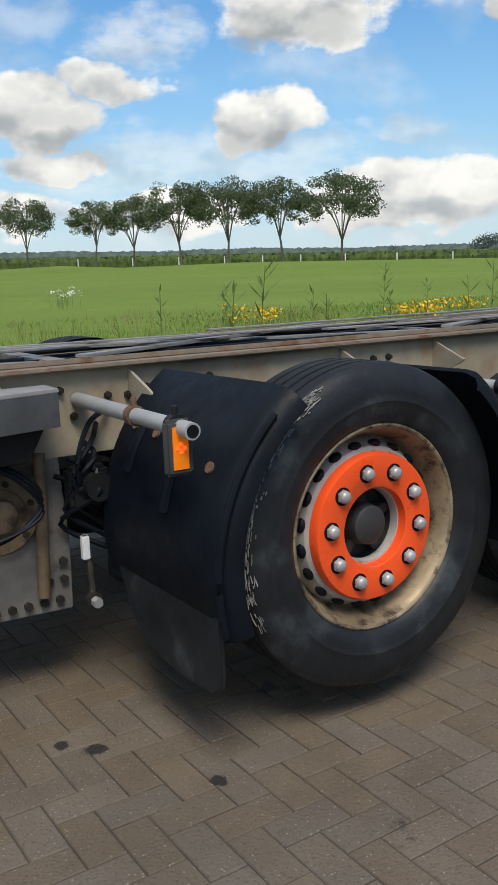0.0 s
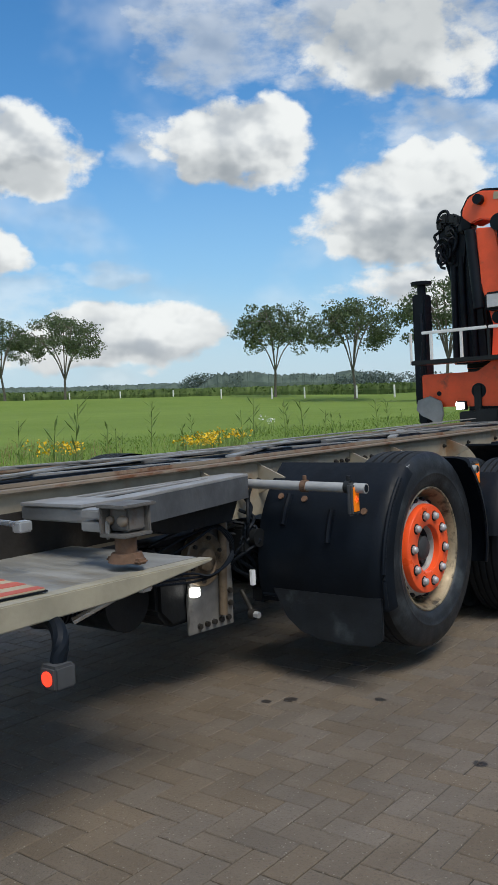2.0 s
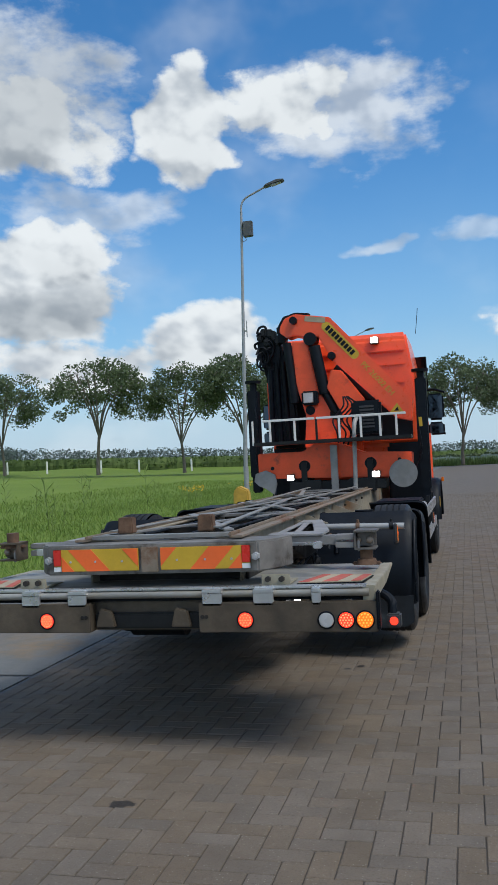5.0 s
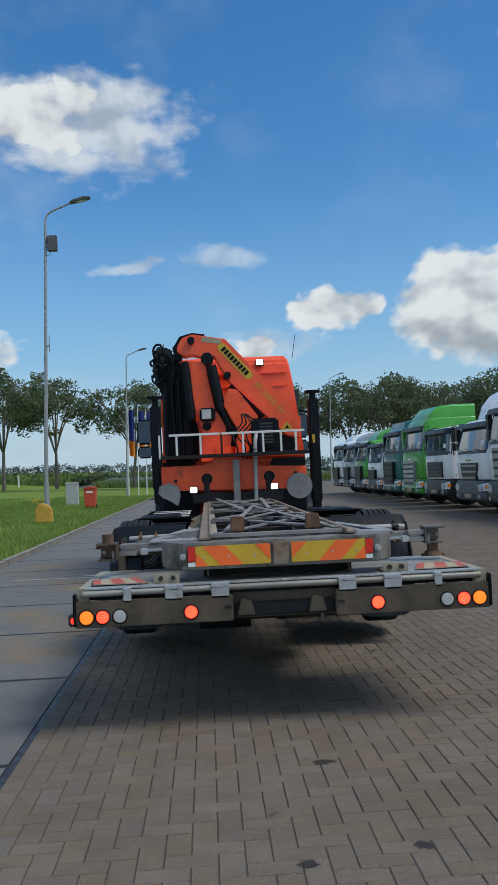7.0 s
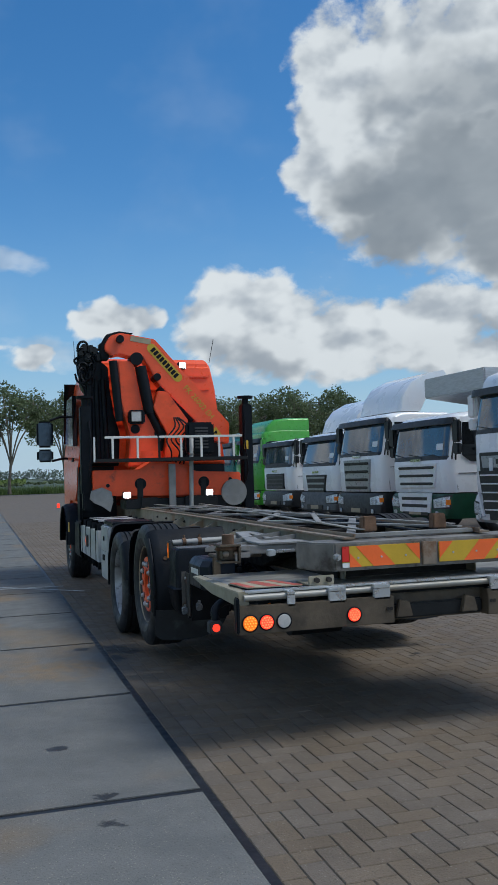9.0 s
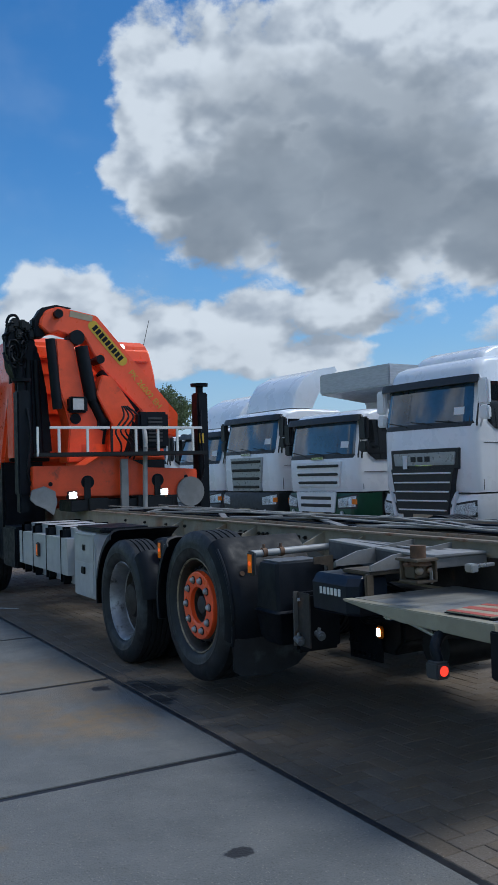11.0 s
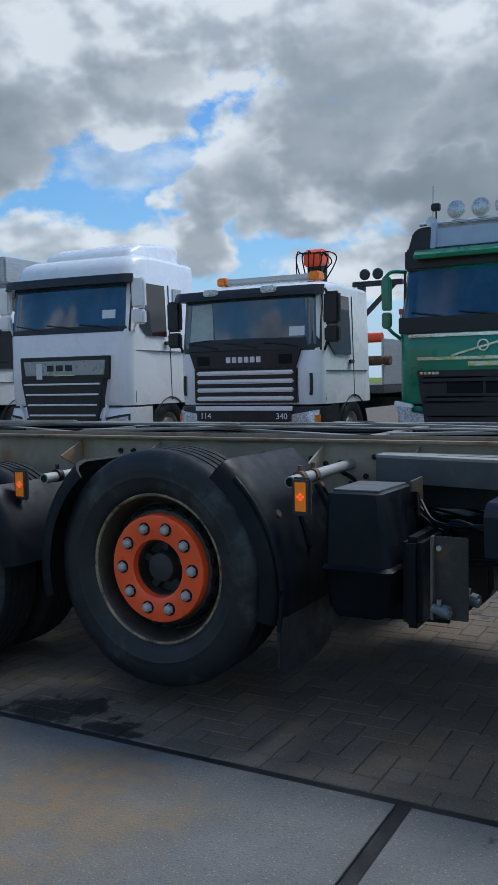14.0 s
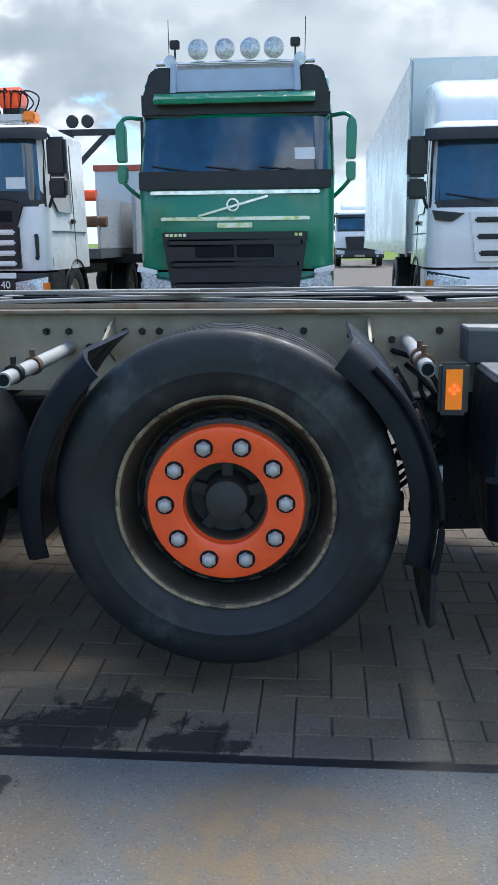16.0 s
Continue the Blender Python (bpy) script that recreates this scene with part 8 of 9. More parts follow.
lorry(34.6, "light green lorry with wind deflector", m_lime, x=6.95, skew=3, ws=(1.8, 2.5), roof=2.7, rake=0.2, lower=m_greyplastic, grille=m_darktrim, slats=4, grille_z=(0.8, 1.5), grille_w=(1.3, 1.1), deflector=0.6)
lorry(38.2, "silver-grey lorry with wind deflector", m_silver, x=6.95, skew=3, ws=(1.8, 2.5), roof=2.8, rake=0.2, lower=m_darktrim, grille=m_darktrim, slats=4, grille_z=(0.8, 1.5), grille_w=(1.3, 1.1), deflector=0.5)
lorry(41.8, "white lorry at the end of the row", m_pale, x=6.95, skew=3, ws=(1.9, 2.6), roof=2.9, rake=0.2, lower=m_darktrim, grille=m_darktrim, slats=4, grille_z=(0.8, 1.5), grille_w=(1.3, 1.1), deflector=0.5)
# box lorry next to the green one
L, sh, bp_ = lorry(-2.80, "white lorry with tall white box body and slatted grille", m_pale, ws=(1.72, 2.52), roof=2.74, rake=0.16, lower=m_pale, grille=m_pale, slats=3, slat_mat=m_darktrim,
                   grille_z=(1.02, 1.62), grille_w=(1.5, 1.3), deflector=0.68, body="box", bumper_z=0.40, wide=0.08)
for sd in (1, -1):
    b = B()
    prism(b, [(sd * 0.80, 1.60), (sd * 1.20, 1.64), (sd * 1.16, 1.52), (sd * 0.95, 1.50)], "y", -0.01, 0.012, 0.006)
    part("corner_slot", b, m_darktrim, sh)
# far lorries seen through the gap
lorry(-2.2, "white lorry standing far back in the yard", m_pale, x=42, ws=(1.8, 2.5), roof=2.8, lower=m_darktrim, deflector=0.5)
lorry(-6.0, "grey lorry standing far back in the yard", m_silver, x=44, ws=(1.8, 2.5), roof=2.8, lower=m_darktrim, body="box")
# flatbed trailer with boards and a white container front between the lorries
tr_ = thing("trailer", Matrix.Translation((13.2, 3.0, 0)), "flat trailer with grey side boards and white headboard", "trailer")
b = B()
box(b, -1.2, 3.0, -0.05, 0.02, 1.1, 2.2, 0.01)
part("side_board", b, m_sidepanel, tr_)
b = B()
box(b, 1.2, 1.3, -1.25, 1.25, 1.1, 2.75, 0.01)
part("headboard", b, m_tarp, tr_)
b = B()
box(b, 1.17, 1.21, -1.27, 1.27, 2.68, 2.80, 0.01)
part("red_top_rail", b, m_redfilm, tr_)
b = B()
box(b, -1.2, 9.0, -1.25, 1.25, 0.95, 1.1, 0.01)
part("floor_frame", b, m_blacksteel, tr_)
plain_wheel(tr_, 2.0, -1.0, -1), plain_wheel(tr_, 2.0, 1.0, 1), plain_wheel(tr_, 7.0, -1.0, -1), plain_wheel(tr_, 7.0, 1.0, 1)


# ---------------------------------------------------------------- trees, field edge, street furniture
def leaf_material(name, c1, c2):
    m = surface(name, c1, 0.6, col2=c2, var=0.15, scale=0.6, per_piece=0.22, bump=0.0, spec=0.25)
    t = m.node_tree
    b, out = t.nodes["Principled BSDF"], t.nodes["Material Output"]
    tl = t.nodes.new("ShaderNodeBsdfTranslucent")
    t.links.new(b.inputs["Base Color"].links[0].from_socket, tl.inputs["Color"])
    mx = t.nodes.new("ShaderNodeMixShader")
    mx.inputs[0].default_value = 0.4
    t.links.new(b.outputs[0], mx.inputs[1])
    t.links.new(tl.outputs[0], mx.inputs[2])
    t.links.new(mx.outputs[0], out.inputs["Surface"])
    return m


# green lightened a little, with distance haze in the colour
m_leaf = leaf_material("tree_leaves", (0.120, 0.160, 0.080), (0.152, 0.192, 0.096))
# far wood paler and bluer still: haze is put into both colours
m_leaf_hazed = leaf_material("hazed_wood_leaves", (0.125, 0.160, 0.140), (0.145, 0.185, 0.155))
m_wood_hazed = surface("hazed_wood_mass", (0.085, 0.115, 0.098), 0.9, col2=(0.120, 0.155, 0.125), var=0.2, scale=0.22, bump=1.0, bump_scale=0.6, spec=0.1)
m_corn = leaf_material("maize_leaves", (0.085, 0.135, 0.035), (0.115, 0.165, 0.045))
m_blade = leaf_material("grass_blades", (0.190, 0.285, 0.055), (0.250, 0.340, 0.080))
m_weed = leaf_material("weed_leaves", (0.165, 0.235, 0.065), (0.225, 0.290, 0.095))
m_dry = leaf_material("dry_grass", (0.30, 0.24, 0.10), (0.38, 0.30, 0.14))
m_bark = surface("tree_bark", (0.15, 0.13, 0.105), 0.9, var=0.25, dirt=(0.05, 0.05, 0.035), dirt_amount=0.3, bump=0.8, bump_scale=20, stretch=(1, 1, 0.3))
m_petal = surface("yellow_petals", (0.72, 0.45, 0.01), 0.6, var=0.15, per_piece=0.2, bump=0)
m_umbel = surface("white_petals", (0.75, 0.76, 0.70), 0.6, var=0.1, bump=0)


def cards(name, quads, material):
    """Many small leaves in one mesh: rows of centre, two half axes."""
    q = np.asarray(quads, float)
    c, a, b = q[:, 0:3], q[:, 3:6], q[:, 6:9]
    v = np.stack([c - a, c - b * 0.6, c + a, c + b], 1).reshape(-1, 3)
    n = len(q)
    f = np.arange(4 * n).reshape(-1, 4)
    me = bpy.data.meshes.new(name)
    me.from_pydata(v.tolist(), [], f.tolist())
    me.materials.append(material)
    return me


def leaf_cloud(rng, centre, radius, count, size, flat=0.75):
    out = []
    for _ in range(count):
        u = rng.normal(size=3)
        u /= np.linalg.norm(u)
        r = radius * rng.uniform(0.35, 1.0) ** 0.6
        p = np.array(centre) + u * r * np.array([1, 1, flat])
        a = rng.normal(size=3)
        a /= np.linalg.norm(a)
        b = np.cross(a, rng.normal(size=3))
        b /= np.linalg.norm(b)
        s = size * rng.uniform(0.6, 1.3)
        out.append([*p, *(a * s), *(b * s * 0.8)])
    return out


def tree_meshes(seed, height, spread, bare, dense=1.0):
    """A tapered trunk that forks into rising limbs, and a wide rounded crown of leaf clumps with gaps and an uneven rim."""
    rng = np.random.default_rng(seed)
    tb = B()
    fork = height * bare
    lean = rng.uniform(-0.35, 0.35, 2)
    top = Vector((lean[0], lean[1], fork))
    r0 = height * 0.015
    rod(tb, (0, 0, -0.6), (0, 0, fork * 0.25), r0 * 1.3, 10, r0)
    rod(tb, (0, 0, fork * 0.24), top, r0, 10, r0 * 0.8)
    quads = []
    mid_z, half = height * 0.675, height * 0.325
    clumps = []
    while len(clumps) < int(68 * dense):
        u = rng.normal(size=3)
        u /= np.linalg.norm(u)
        q = rng.uniform(0.35, 1.0) ** 0.55 * (1 + 0.16 * math.sin(3 * math.atan2(u[1], u[0]) + seed))
        if u[2] < -0.80 or (u[2] < -0.05 and math.hypot(u[0], u[1]) * q < 0.52):
            continue
        flat = 0.85 if u[2] < 0 else 1.0
        c = Vector((lean[0] + u[0] * spread * q * 0.92, lean[1] + u[1] * spread * q * 0.92, mid_z + u[2] * half * q * flat * 0.92))
        clumps.append(c)
    n = 7
    tips = []
    for k in range(n):
        az = 2 * math.pi * (k + rng.uniform(-0.25, 0.25)) / n
        reach = spread * (0.15 if k == 0 else rng.uniform(0.45, 0.8))
        tip = Vector((math.cos(az) * reach, math.sin(az) * reach, height * (0.9 if k == 0 else rng.uniform(0.66, 0.86))))
        base = Vector((lean[0], lean[1], fork * rng.uniform(0.82, 1.0)))
        mid = base.lerp(tip, 0.45) + Vector((-math.cos(az) * reach * 0.10, -math.sin(az) * reach * 0.10, 0.03 * height))
        hose(tb, [base, mid, tip], r0 * 0.46, 6, 4)
        tips += [mid, mid.lerp(tip, 0.5), tip]
    for c in clumps:
        near_ = min(tips, key=lambda q: (q - c).length)
        hose(tb, [near_, near_.lerp(c, 0.55) + Vector((0, 0, 0.15)), c], r0 * 0.11, 4, 2)
        quads += leaf_cloud(rng, tuple(c), spread * rng.uniform(0.15, 0.26), int(86 * dense), 0.150, 0.72)
    return mesh_of("trunk", tb, m_bark), cards("crown", quads, m_leaf)


def roadside_tree(trunk, crown, x, y, z, turn, s, label, group):
    t = thing("tree", Matrix.Translation((x, y, z)) @ Matrix.Rotation(turn, 4, "Z") @ Matrix.Scale(s, 4), label, "tree", group)
    for nm, me in (("trunk", trunk), ("crown", crown)):
        ob = new(nm, me)
        ob.parent = t
    return t


VARIANTS = [tree_meshes(s, 12.0, sp, ba, d) for s, sp, ba, d in ((1, 5.5, 0.27, 1.25), (2, 5.9, 0.25, 1.3), (3, 5.2, 0.29, 1.2), (4, 5.7, 0.26, 1.25))]


def tree_at(eye, az, dist, rise, k, label, group, bank=0.9):
    """A tree at an azimuth and distance from a point of the yard; rise is the height of its top in degrees."""
    a = radians(az)
    x, y = eye[0] + dist * math.sin(a), eye[1] + dist * math.cos(a)
    z = max(0.0, -x - 6) * SLOPE + bank - 0.1
    h = 1.35 + dist * math.tan(radians(rise)) - z
    tr, cr = VARIANTS[k % 4]
    roadside_tree(tr, cr, x, y, z, k * 2.1, h / 12.0, label, group)


RIGHT_EYE, REAR_EYE, LEFT_EYE, LOW_EYE = (3.0, -1.6), (3.05, -4.5), (1.2, -6.6), (-0.94, -7.6)
k = 0
for eye, rows in ((RIGHT_EYE, ((-74.4, 166, 5.3), (-70.5, 160, 5.4), (-66.3, 150, 5.35), (-63.9, 150, 5.5), (-60.9, 140, 6.2), (-57.9, 136, 6.3), (-54.4, 132, 6.4), (-50.65, 127, 6.55))),
                  (REAR_EYE, ((-36.1, 113, 6.6), (-30.9, 104, 6.6), (-25.1, 95, 7.7))),
                  (LEFT_EYE, ((-18.0, 97, 6.8), (-14.0, 98, 7.4), (0.0, 112, 6.3))),
                  (LOW_EYE, ((-9.4, 104, 6.9), (-4.5, 104, 6.3), (4.6, 118, 6.0)))):
    for az, dist, rise in rows:
        tree_at(eye, az, dist, rise, k, "tall roadside tree with rising limbs and a rounded crown", "roadside trees")
        k += 1
for k in range(6):
    tree_at(LOW_EYE, 9.6 + 2.35 * k + 0.5 * math.sin(k * 3.1), 112 - 5 * math.sin(k * 2.3), 5.75 - 0.06 * k + 0.3 * math.sin(k * 1.7), k * 3 + 1, "full green tree behind the lorry row", "trees behind the yard", 0.1)


# distant wood and hedge lines
def wood(name, az0, az1, dist, hgt, label, n, mat, size=1.6, depth=30, roll=0.06, solid=0.86):
    rng = np.random.default_rng(len(name) * 37)
    quads = []
    for k in range(n):
        a = radians(az0 + (az1 - az0) * (k + rng.uniform(-0.4, 0.4)) / n)
        d = dist + rng.uniform(-depth, depth)
        x, y = d * math.sin(a), d * math.cos(a)
        z = max(0.0, -x - 6) * SLOPE
        h = hgt * rng.uniform(0.9, 1.06) * (1 + roll * math.sin(k * 0.13) + roll * 0.5 * math.sin(k * 0.41))
        quads += leaf_cloud(rng, (x, y, z + h * 0.42), h * 0.58, 320, size, 0.8)
    ob = new(name, cards(name, quads, mat))
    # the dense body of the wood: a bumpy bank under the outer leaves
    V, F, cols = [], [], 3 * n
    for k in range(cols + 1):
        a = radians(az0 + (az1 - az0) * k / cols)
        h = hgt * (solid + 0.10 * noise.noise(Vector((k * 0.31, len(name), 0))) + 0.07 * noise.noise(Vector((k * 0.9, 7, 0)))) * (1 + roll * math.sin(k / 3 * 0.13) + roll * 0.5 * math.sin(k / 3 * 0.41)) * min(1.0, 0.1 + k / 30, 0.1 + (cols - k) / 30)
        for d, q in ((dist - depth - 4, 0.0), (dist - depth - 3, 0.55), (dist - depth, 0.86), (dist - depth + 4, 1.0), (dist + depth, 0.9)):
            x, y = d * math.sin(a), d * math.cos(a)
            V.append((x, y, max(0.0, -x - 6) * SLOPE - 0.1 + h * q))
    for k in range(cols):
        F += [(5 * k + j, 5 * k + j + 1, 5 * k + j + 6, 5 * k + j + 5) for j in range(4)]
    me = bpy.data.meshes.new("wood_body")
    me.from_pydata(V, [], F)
    me.materials.append(m_wood_hazed)
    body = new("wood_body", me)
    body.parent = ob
    tagged(body, "dense wood, its green paled and blued for haze", kind="stuff")
    return tagged(ob, label, "wood", kind="stuff")


wood("far_wood", -85, -30, 560, 7.6, "dark green wood along the horizon", 210, m_leaf_hazed, 0.5)
wood("near_wood", -42, -29, 400, 10.0, "rounded dark wood beyond the fields", 60, m_leaf_hazed, 0.45, roll=0.10)
wood("poplar_row", -32, 9, 330, 7.4, "row of small trees beyond the road", 66, m_leaf_hazed, 0.42, 5, roll=0.05, solid=0.42)

# maize: a standing crop with an uneven leafy top
rngc = np.random.default_rng(8)
m_maize = surface("maize_crop", (0.070, 0.110, 0.030), 0.8, col2=(0.105, 0.150, 0.042), var=0.25, scale=0.5, dirt=(0.035, 0.055, 0.018), dirt_amount=0.4, dirt_scale=1.6, bump=1.0, bump_scale=3, spec=0.2)
V_, F_ = [], []
NA, ND = 420, 9
for i in range(NA + 1):
    t = i / NA
    az = radians(-76 + 78 * t)
    d0 = float(np.interp(t, [0, 0.3, 0.5, 0.66, 0.8, 1.0], [172, 141, 127, 110, 114, 128])) + 7 + rngc.uniform(-0.25, 0.25)
    for j in range(ND):
        d = d0 + (0.0, 0.2, 0.9, 2.5, 6, 12, 22, 40, 70)[j]
        x, y = d * math.sin(az), d * math.cos(az)
        z = max(0.0, -x - 6) * SLOPE + (0.0 if j == 0 else 1.2 if j == 1 else 2.05 + rngc.uniform(-0.12, 0.12))
        V_.append((x, y, z))
for i in range(NA):
    for j in range(ND - 1):
        a = i * ND + j
        F_.append((a, a + 1, a + ND + 1, a + ND))
me = bpy.data.meshes.new("maize_field")
me.from_pydata(V_, [], F_)
me.materials.append(m_maize)
crop = tagged(new("maize_field", me), "dense dark green maize field", "crop", kind="stuff")
qs = []
for k in range(9000):
    t = rngc.uniform(0, 1)
    az = radians(-76 + 78 * t)
    d = float(np.interp(t, [0, 0.3, 0.5, 0.66, 0.8, 1.0], [172, 141, 127, 110, 114, 128])) + 6.6 + rngc.uniform(0, 5)
    x, y = d * math.sin(az), d * math.cos(az)
    z = max(0.0, -x - 6) * SLOPE
    qs.append([x, y, z + rngc.uniform(0.5, 2.1), *(rngc.normal(size=3) * [0.16, 0.16, 0.04]), rngc.uniform(-0.12, 0.12), rngc.uniform(-0.12, 0.12), rngc.uniform(0.12, 0.28)])
leaves_ = new("maize_leaves", cards("maize_leaves", qs, m_corn))
leaves_.parent = crop
tagged(leaves_, "long green maize leaves", kind="stuff")

# white marker posts along the dike road
mp = None
for k, az in enumerate((-66, -62.5, -59.5, -56.5, -54, -51.5, -48.6, -45.3, -41.8, -38.6, -35.2, -33, -29.5, -27, -23.5, -21, -17.5, -13)):
    d = np.interp(az, [-74, -50, -37, -25, -15, 0], [158, 122, 108, 89, 92, 108])
    x, y = 0.5 + d * math.sin(radians(az)), -4.5 + d * math.cos(radians(az))
    z = max(0.0, -x - 6) * SLOPE + 0.75
    if mp is None:
        b = B()
        box(b, -0.09, 0.09, -0.06, 0.06, -0.3, 1.05, 0.03)
        mp = mesh_of("marker_post", b, m_white_rail)
    ob = new("marker_post", mp)
    ob.location = (x, y, z)
    tagged(ob, "white painted marker post beside the dike road", "post", "marker posts")


# ---- grass of the verge and field edge
def blades(name, rng, n, place, hmin, hmax, width, material, label, lean=0.5):
    P = place(n)
    a = rng.uniform(0, 2 * np.pi, n)
    h = rng.uniform(hmin, hmax, n)
    w = rng.uniform(0.6, 1.3, n) * width
    z = np.maximum(0, -P[:, 0] - 6) * SLOPE - 0.05
    base = np.stack([P[:, 0], P[:, 1], z], 1)
    side = np.stack([np.cos(a), np.sin(a), 0 * a], 1) * w[:, None]
    tip = base + np.stack([rng.normal(size=n) * lean * h, rng.normal(size=n) * lean * h, h], 1)
    v = np.stack([base - side, base + side, tip], 1).reshape(-1, 3)
    f = np.arange(3 * n).reshape(-1, 3)
    me = bpy.data.meshes.new(name)
    me.from_pydata(v.tolist(), [], f.tolist())
    me.materials.append(material)
    return tagged(new(name, me), label, "grass", kind="stuff")


rg = np.random.default_rng(21)


def strip(x0, x1, y0, y1, power=1.0):
    def f(n):
        u = rg.uniform(size=n) ** power
        return np.stack([x0 + (x1 - x0) * u, rg.uniform(y0, y1, n)], 1)
    return f


def patchy(x0, x1, y0, y1, scale):
    def f(n):
        out = []
        while len(out) < n:
            x, y = rg.uniform(x0, x1), rg.uniform(y0, y1)
            if noise.noise(Vector((x * scale, y * scale, 3.0))) > rg.uniform(-0.35, 0.35):
                out.append((x, y))
        return np.array(out)
    return f


blades("lawn_grass", rg, 60000, strip(-4.15, -12.0, -6, 62, 1.3), 0.05, 0.16, 0.012, m_blade, "short mown verge grass", 0.5)
blades("field_grass", rg, 14000, patchy(-20.0, -9.0, -8, 60, 0.15), 0.04, 0.13, 0.02, m_blade, "meadow grass at the edge of the field", 0.4)
blades("rough_grass", rg, 6000, patchy(-17, -7.5, -10, 50, 0.45), 0.12, 0.32, 0.011, m_blade, "rough uncut grass along the ditch", 0.28)
blades("seeding_grass", rg, 500, patchy(-20, -12, 2, 14, 0.5), 0.25, 0.48, 0.008, m_dry, "dry straw-coloured seeding grass", 0.2)

# reeds and weeds: stems with side leaves
rw = np.random.default_rng(4)


def weed(h, leaves, seed):
    r = np.random.default_rng(seed)
    b = B()
    top = Vector((r.uniform(-0.1, 0.1), r.uniform(-0.1, 0.1), h))
    hose(b, [(0, 0, -0.05), (top.x * 0.4, top.y * 0.3, h * 0.5), top], 0.007, 4, 3)
    for k in range(leaves):
        z = h * (0.15 + 0.8 * k / leaves)
        a = k * 2.4 + r.uniform(-0.4, 0.4)
        l = h * r.uniform(0.16, 0.30)
        p = Vector((top.x * z / h * 0.7, top.y * z / h * 0.7, z))
        d = Vector((math.cos(a), math.sin(a), 0.75)) * l
        s = Vector((-math.sin(a), math.cos(a), 0)) * 0.018
        v = [b.verts.new(q) for q in (p, p + d * 0.5 + s, p + d, p + d * 0.5 - s)]
        b.faces.new(v)
    return mesh_of("weed", b, m_weed, 0)


weeds = [weed(1.05, 15, 1), weed(0.85, 12, 2), weed(1.25, 18, 3), weed(0.65, 10, 5)]
SPOTS = [(-8.7, 5.7), (-11.7, 10.0), (-9.2, 6.6), (-14.5, 12.2), (-12.8, 8.1), (-10.9, 9.4), (-15.5, 15.0), (-13.0, 14.1), (-9.4, 11.8), (-7.9, 9.1), (-11.2, 14.5), (-8.4, 13.6), (-10.4, 17.2), (-12.4, 19.8), (-8.9, 21.0)]
for k in range(30):
    x, y = SPOTS[k] if k < len(SPOTS) else (rw.uniform(-16, -7.5), rw.uniform(0, 34))
    ob = new("reed_weed", weeds[k % 4])
    ob.matrix_world = Matrix.Translation((x, y, max(0, -x - 6) * SLOPE - 0.06)) @ Matrix.Rotation(k * 1.7, 4, "Z") @ Matrix.Scale(rw.uniform(0.8, 1.2), 4)
    tagged(ob, "tall green reed-like weed in the rough verge", "weed", "weeds on the verge")


def flower_patch(x, y, n, mat, label, h=0.55, r=0.28):
    q = []
    for _ in range(n):
        px, py = x + rw.normal() * r, y + rw.normal() * r * 0.7
        z = max(0, -px - 6) * SLOPE + h * rw.uniform(0.75, 1.15)
        for _ in range(5):
            d = rw.normal(size=3) * [0.06, 0.06, 0.035]
            a = rw.normal(size=3)
            a /= np.linalg.norm(a)
            c_ = np.cross(a, rw.normal(size=3))
            c_ /= np.linalg.norm(c_)
            sz = rw.uniform(0.022, 0.042)
            q.append([px + d[0], py + d[1], z + d[2], *(a * sz), *(c_ * sz)])
    ob = new("flower_clump", cards("flowers", q, mat))
    tagged(ob, label, "flowers", kind="stuff")
    st = []
    for _ in range(n * 2):
        px, py = x + rw.normal() * r, y + rw.normal() * r * 0.7
        z0 = max(0, -px - 6) * SLOPE
        st.append([px, py, z0 + h * 0.45, 0.006, 0.004, 0.0, 0.02 * rw.normal(), 0.02 * rw.normal(), h * 0.5])
    o2 = new("stems", cards("stems", st, m_weed))
    o2.parent = ob
    tagged(o2, "thin green flower stems", kind="stuff")


for x, y, n in ((-9.6, 10.3, 30), (-9.95, 11.3, 30), (-11.0, 13.4, 30), (-10.6, 7.8, 22), (-11.2, 7.5, 10), (-9.0, 26.0, 16), (-8.2, 33.0, 14)):
    flower_patch(x, y, n, m_petal, "clump of yellow ragwort in bloom")
flower_patch(-22.0, 8.2, 12, m_umbel, "white flowering umbels in the rough grass", 0.75, 0.35)
flower_patch(-15.0, 20.0, 8, m_umbel, "white flowering umbels in the rough grass", 0.6, 0.3)

# far bank of weeds closing the yard
blades("bank_weeds", rg, 9000, strip(-16, 22, 112, 119), 0.5, 1.3, 0.06, m_weed, "green weeds on the bank at the end of the yard", 0.3)
wood("yard_hedge", -9, 13, 124, 1.7, "low green hedge behind the yard", 90, m_leaf, 0.35, 3)


# ---- lamp posts
m_post = surface("galvanised_post", (0.36, 0.37, 0.38), 0.5, 0.4, var=0.1, bump=0.05)


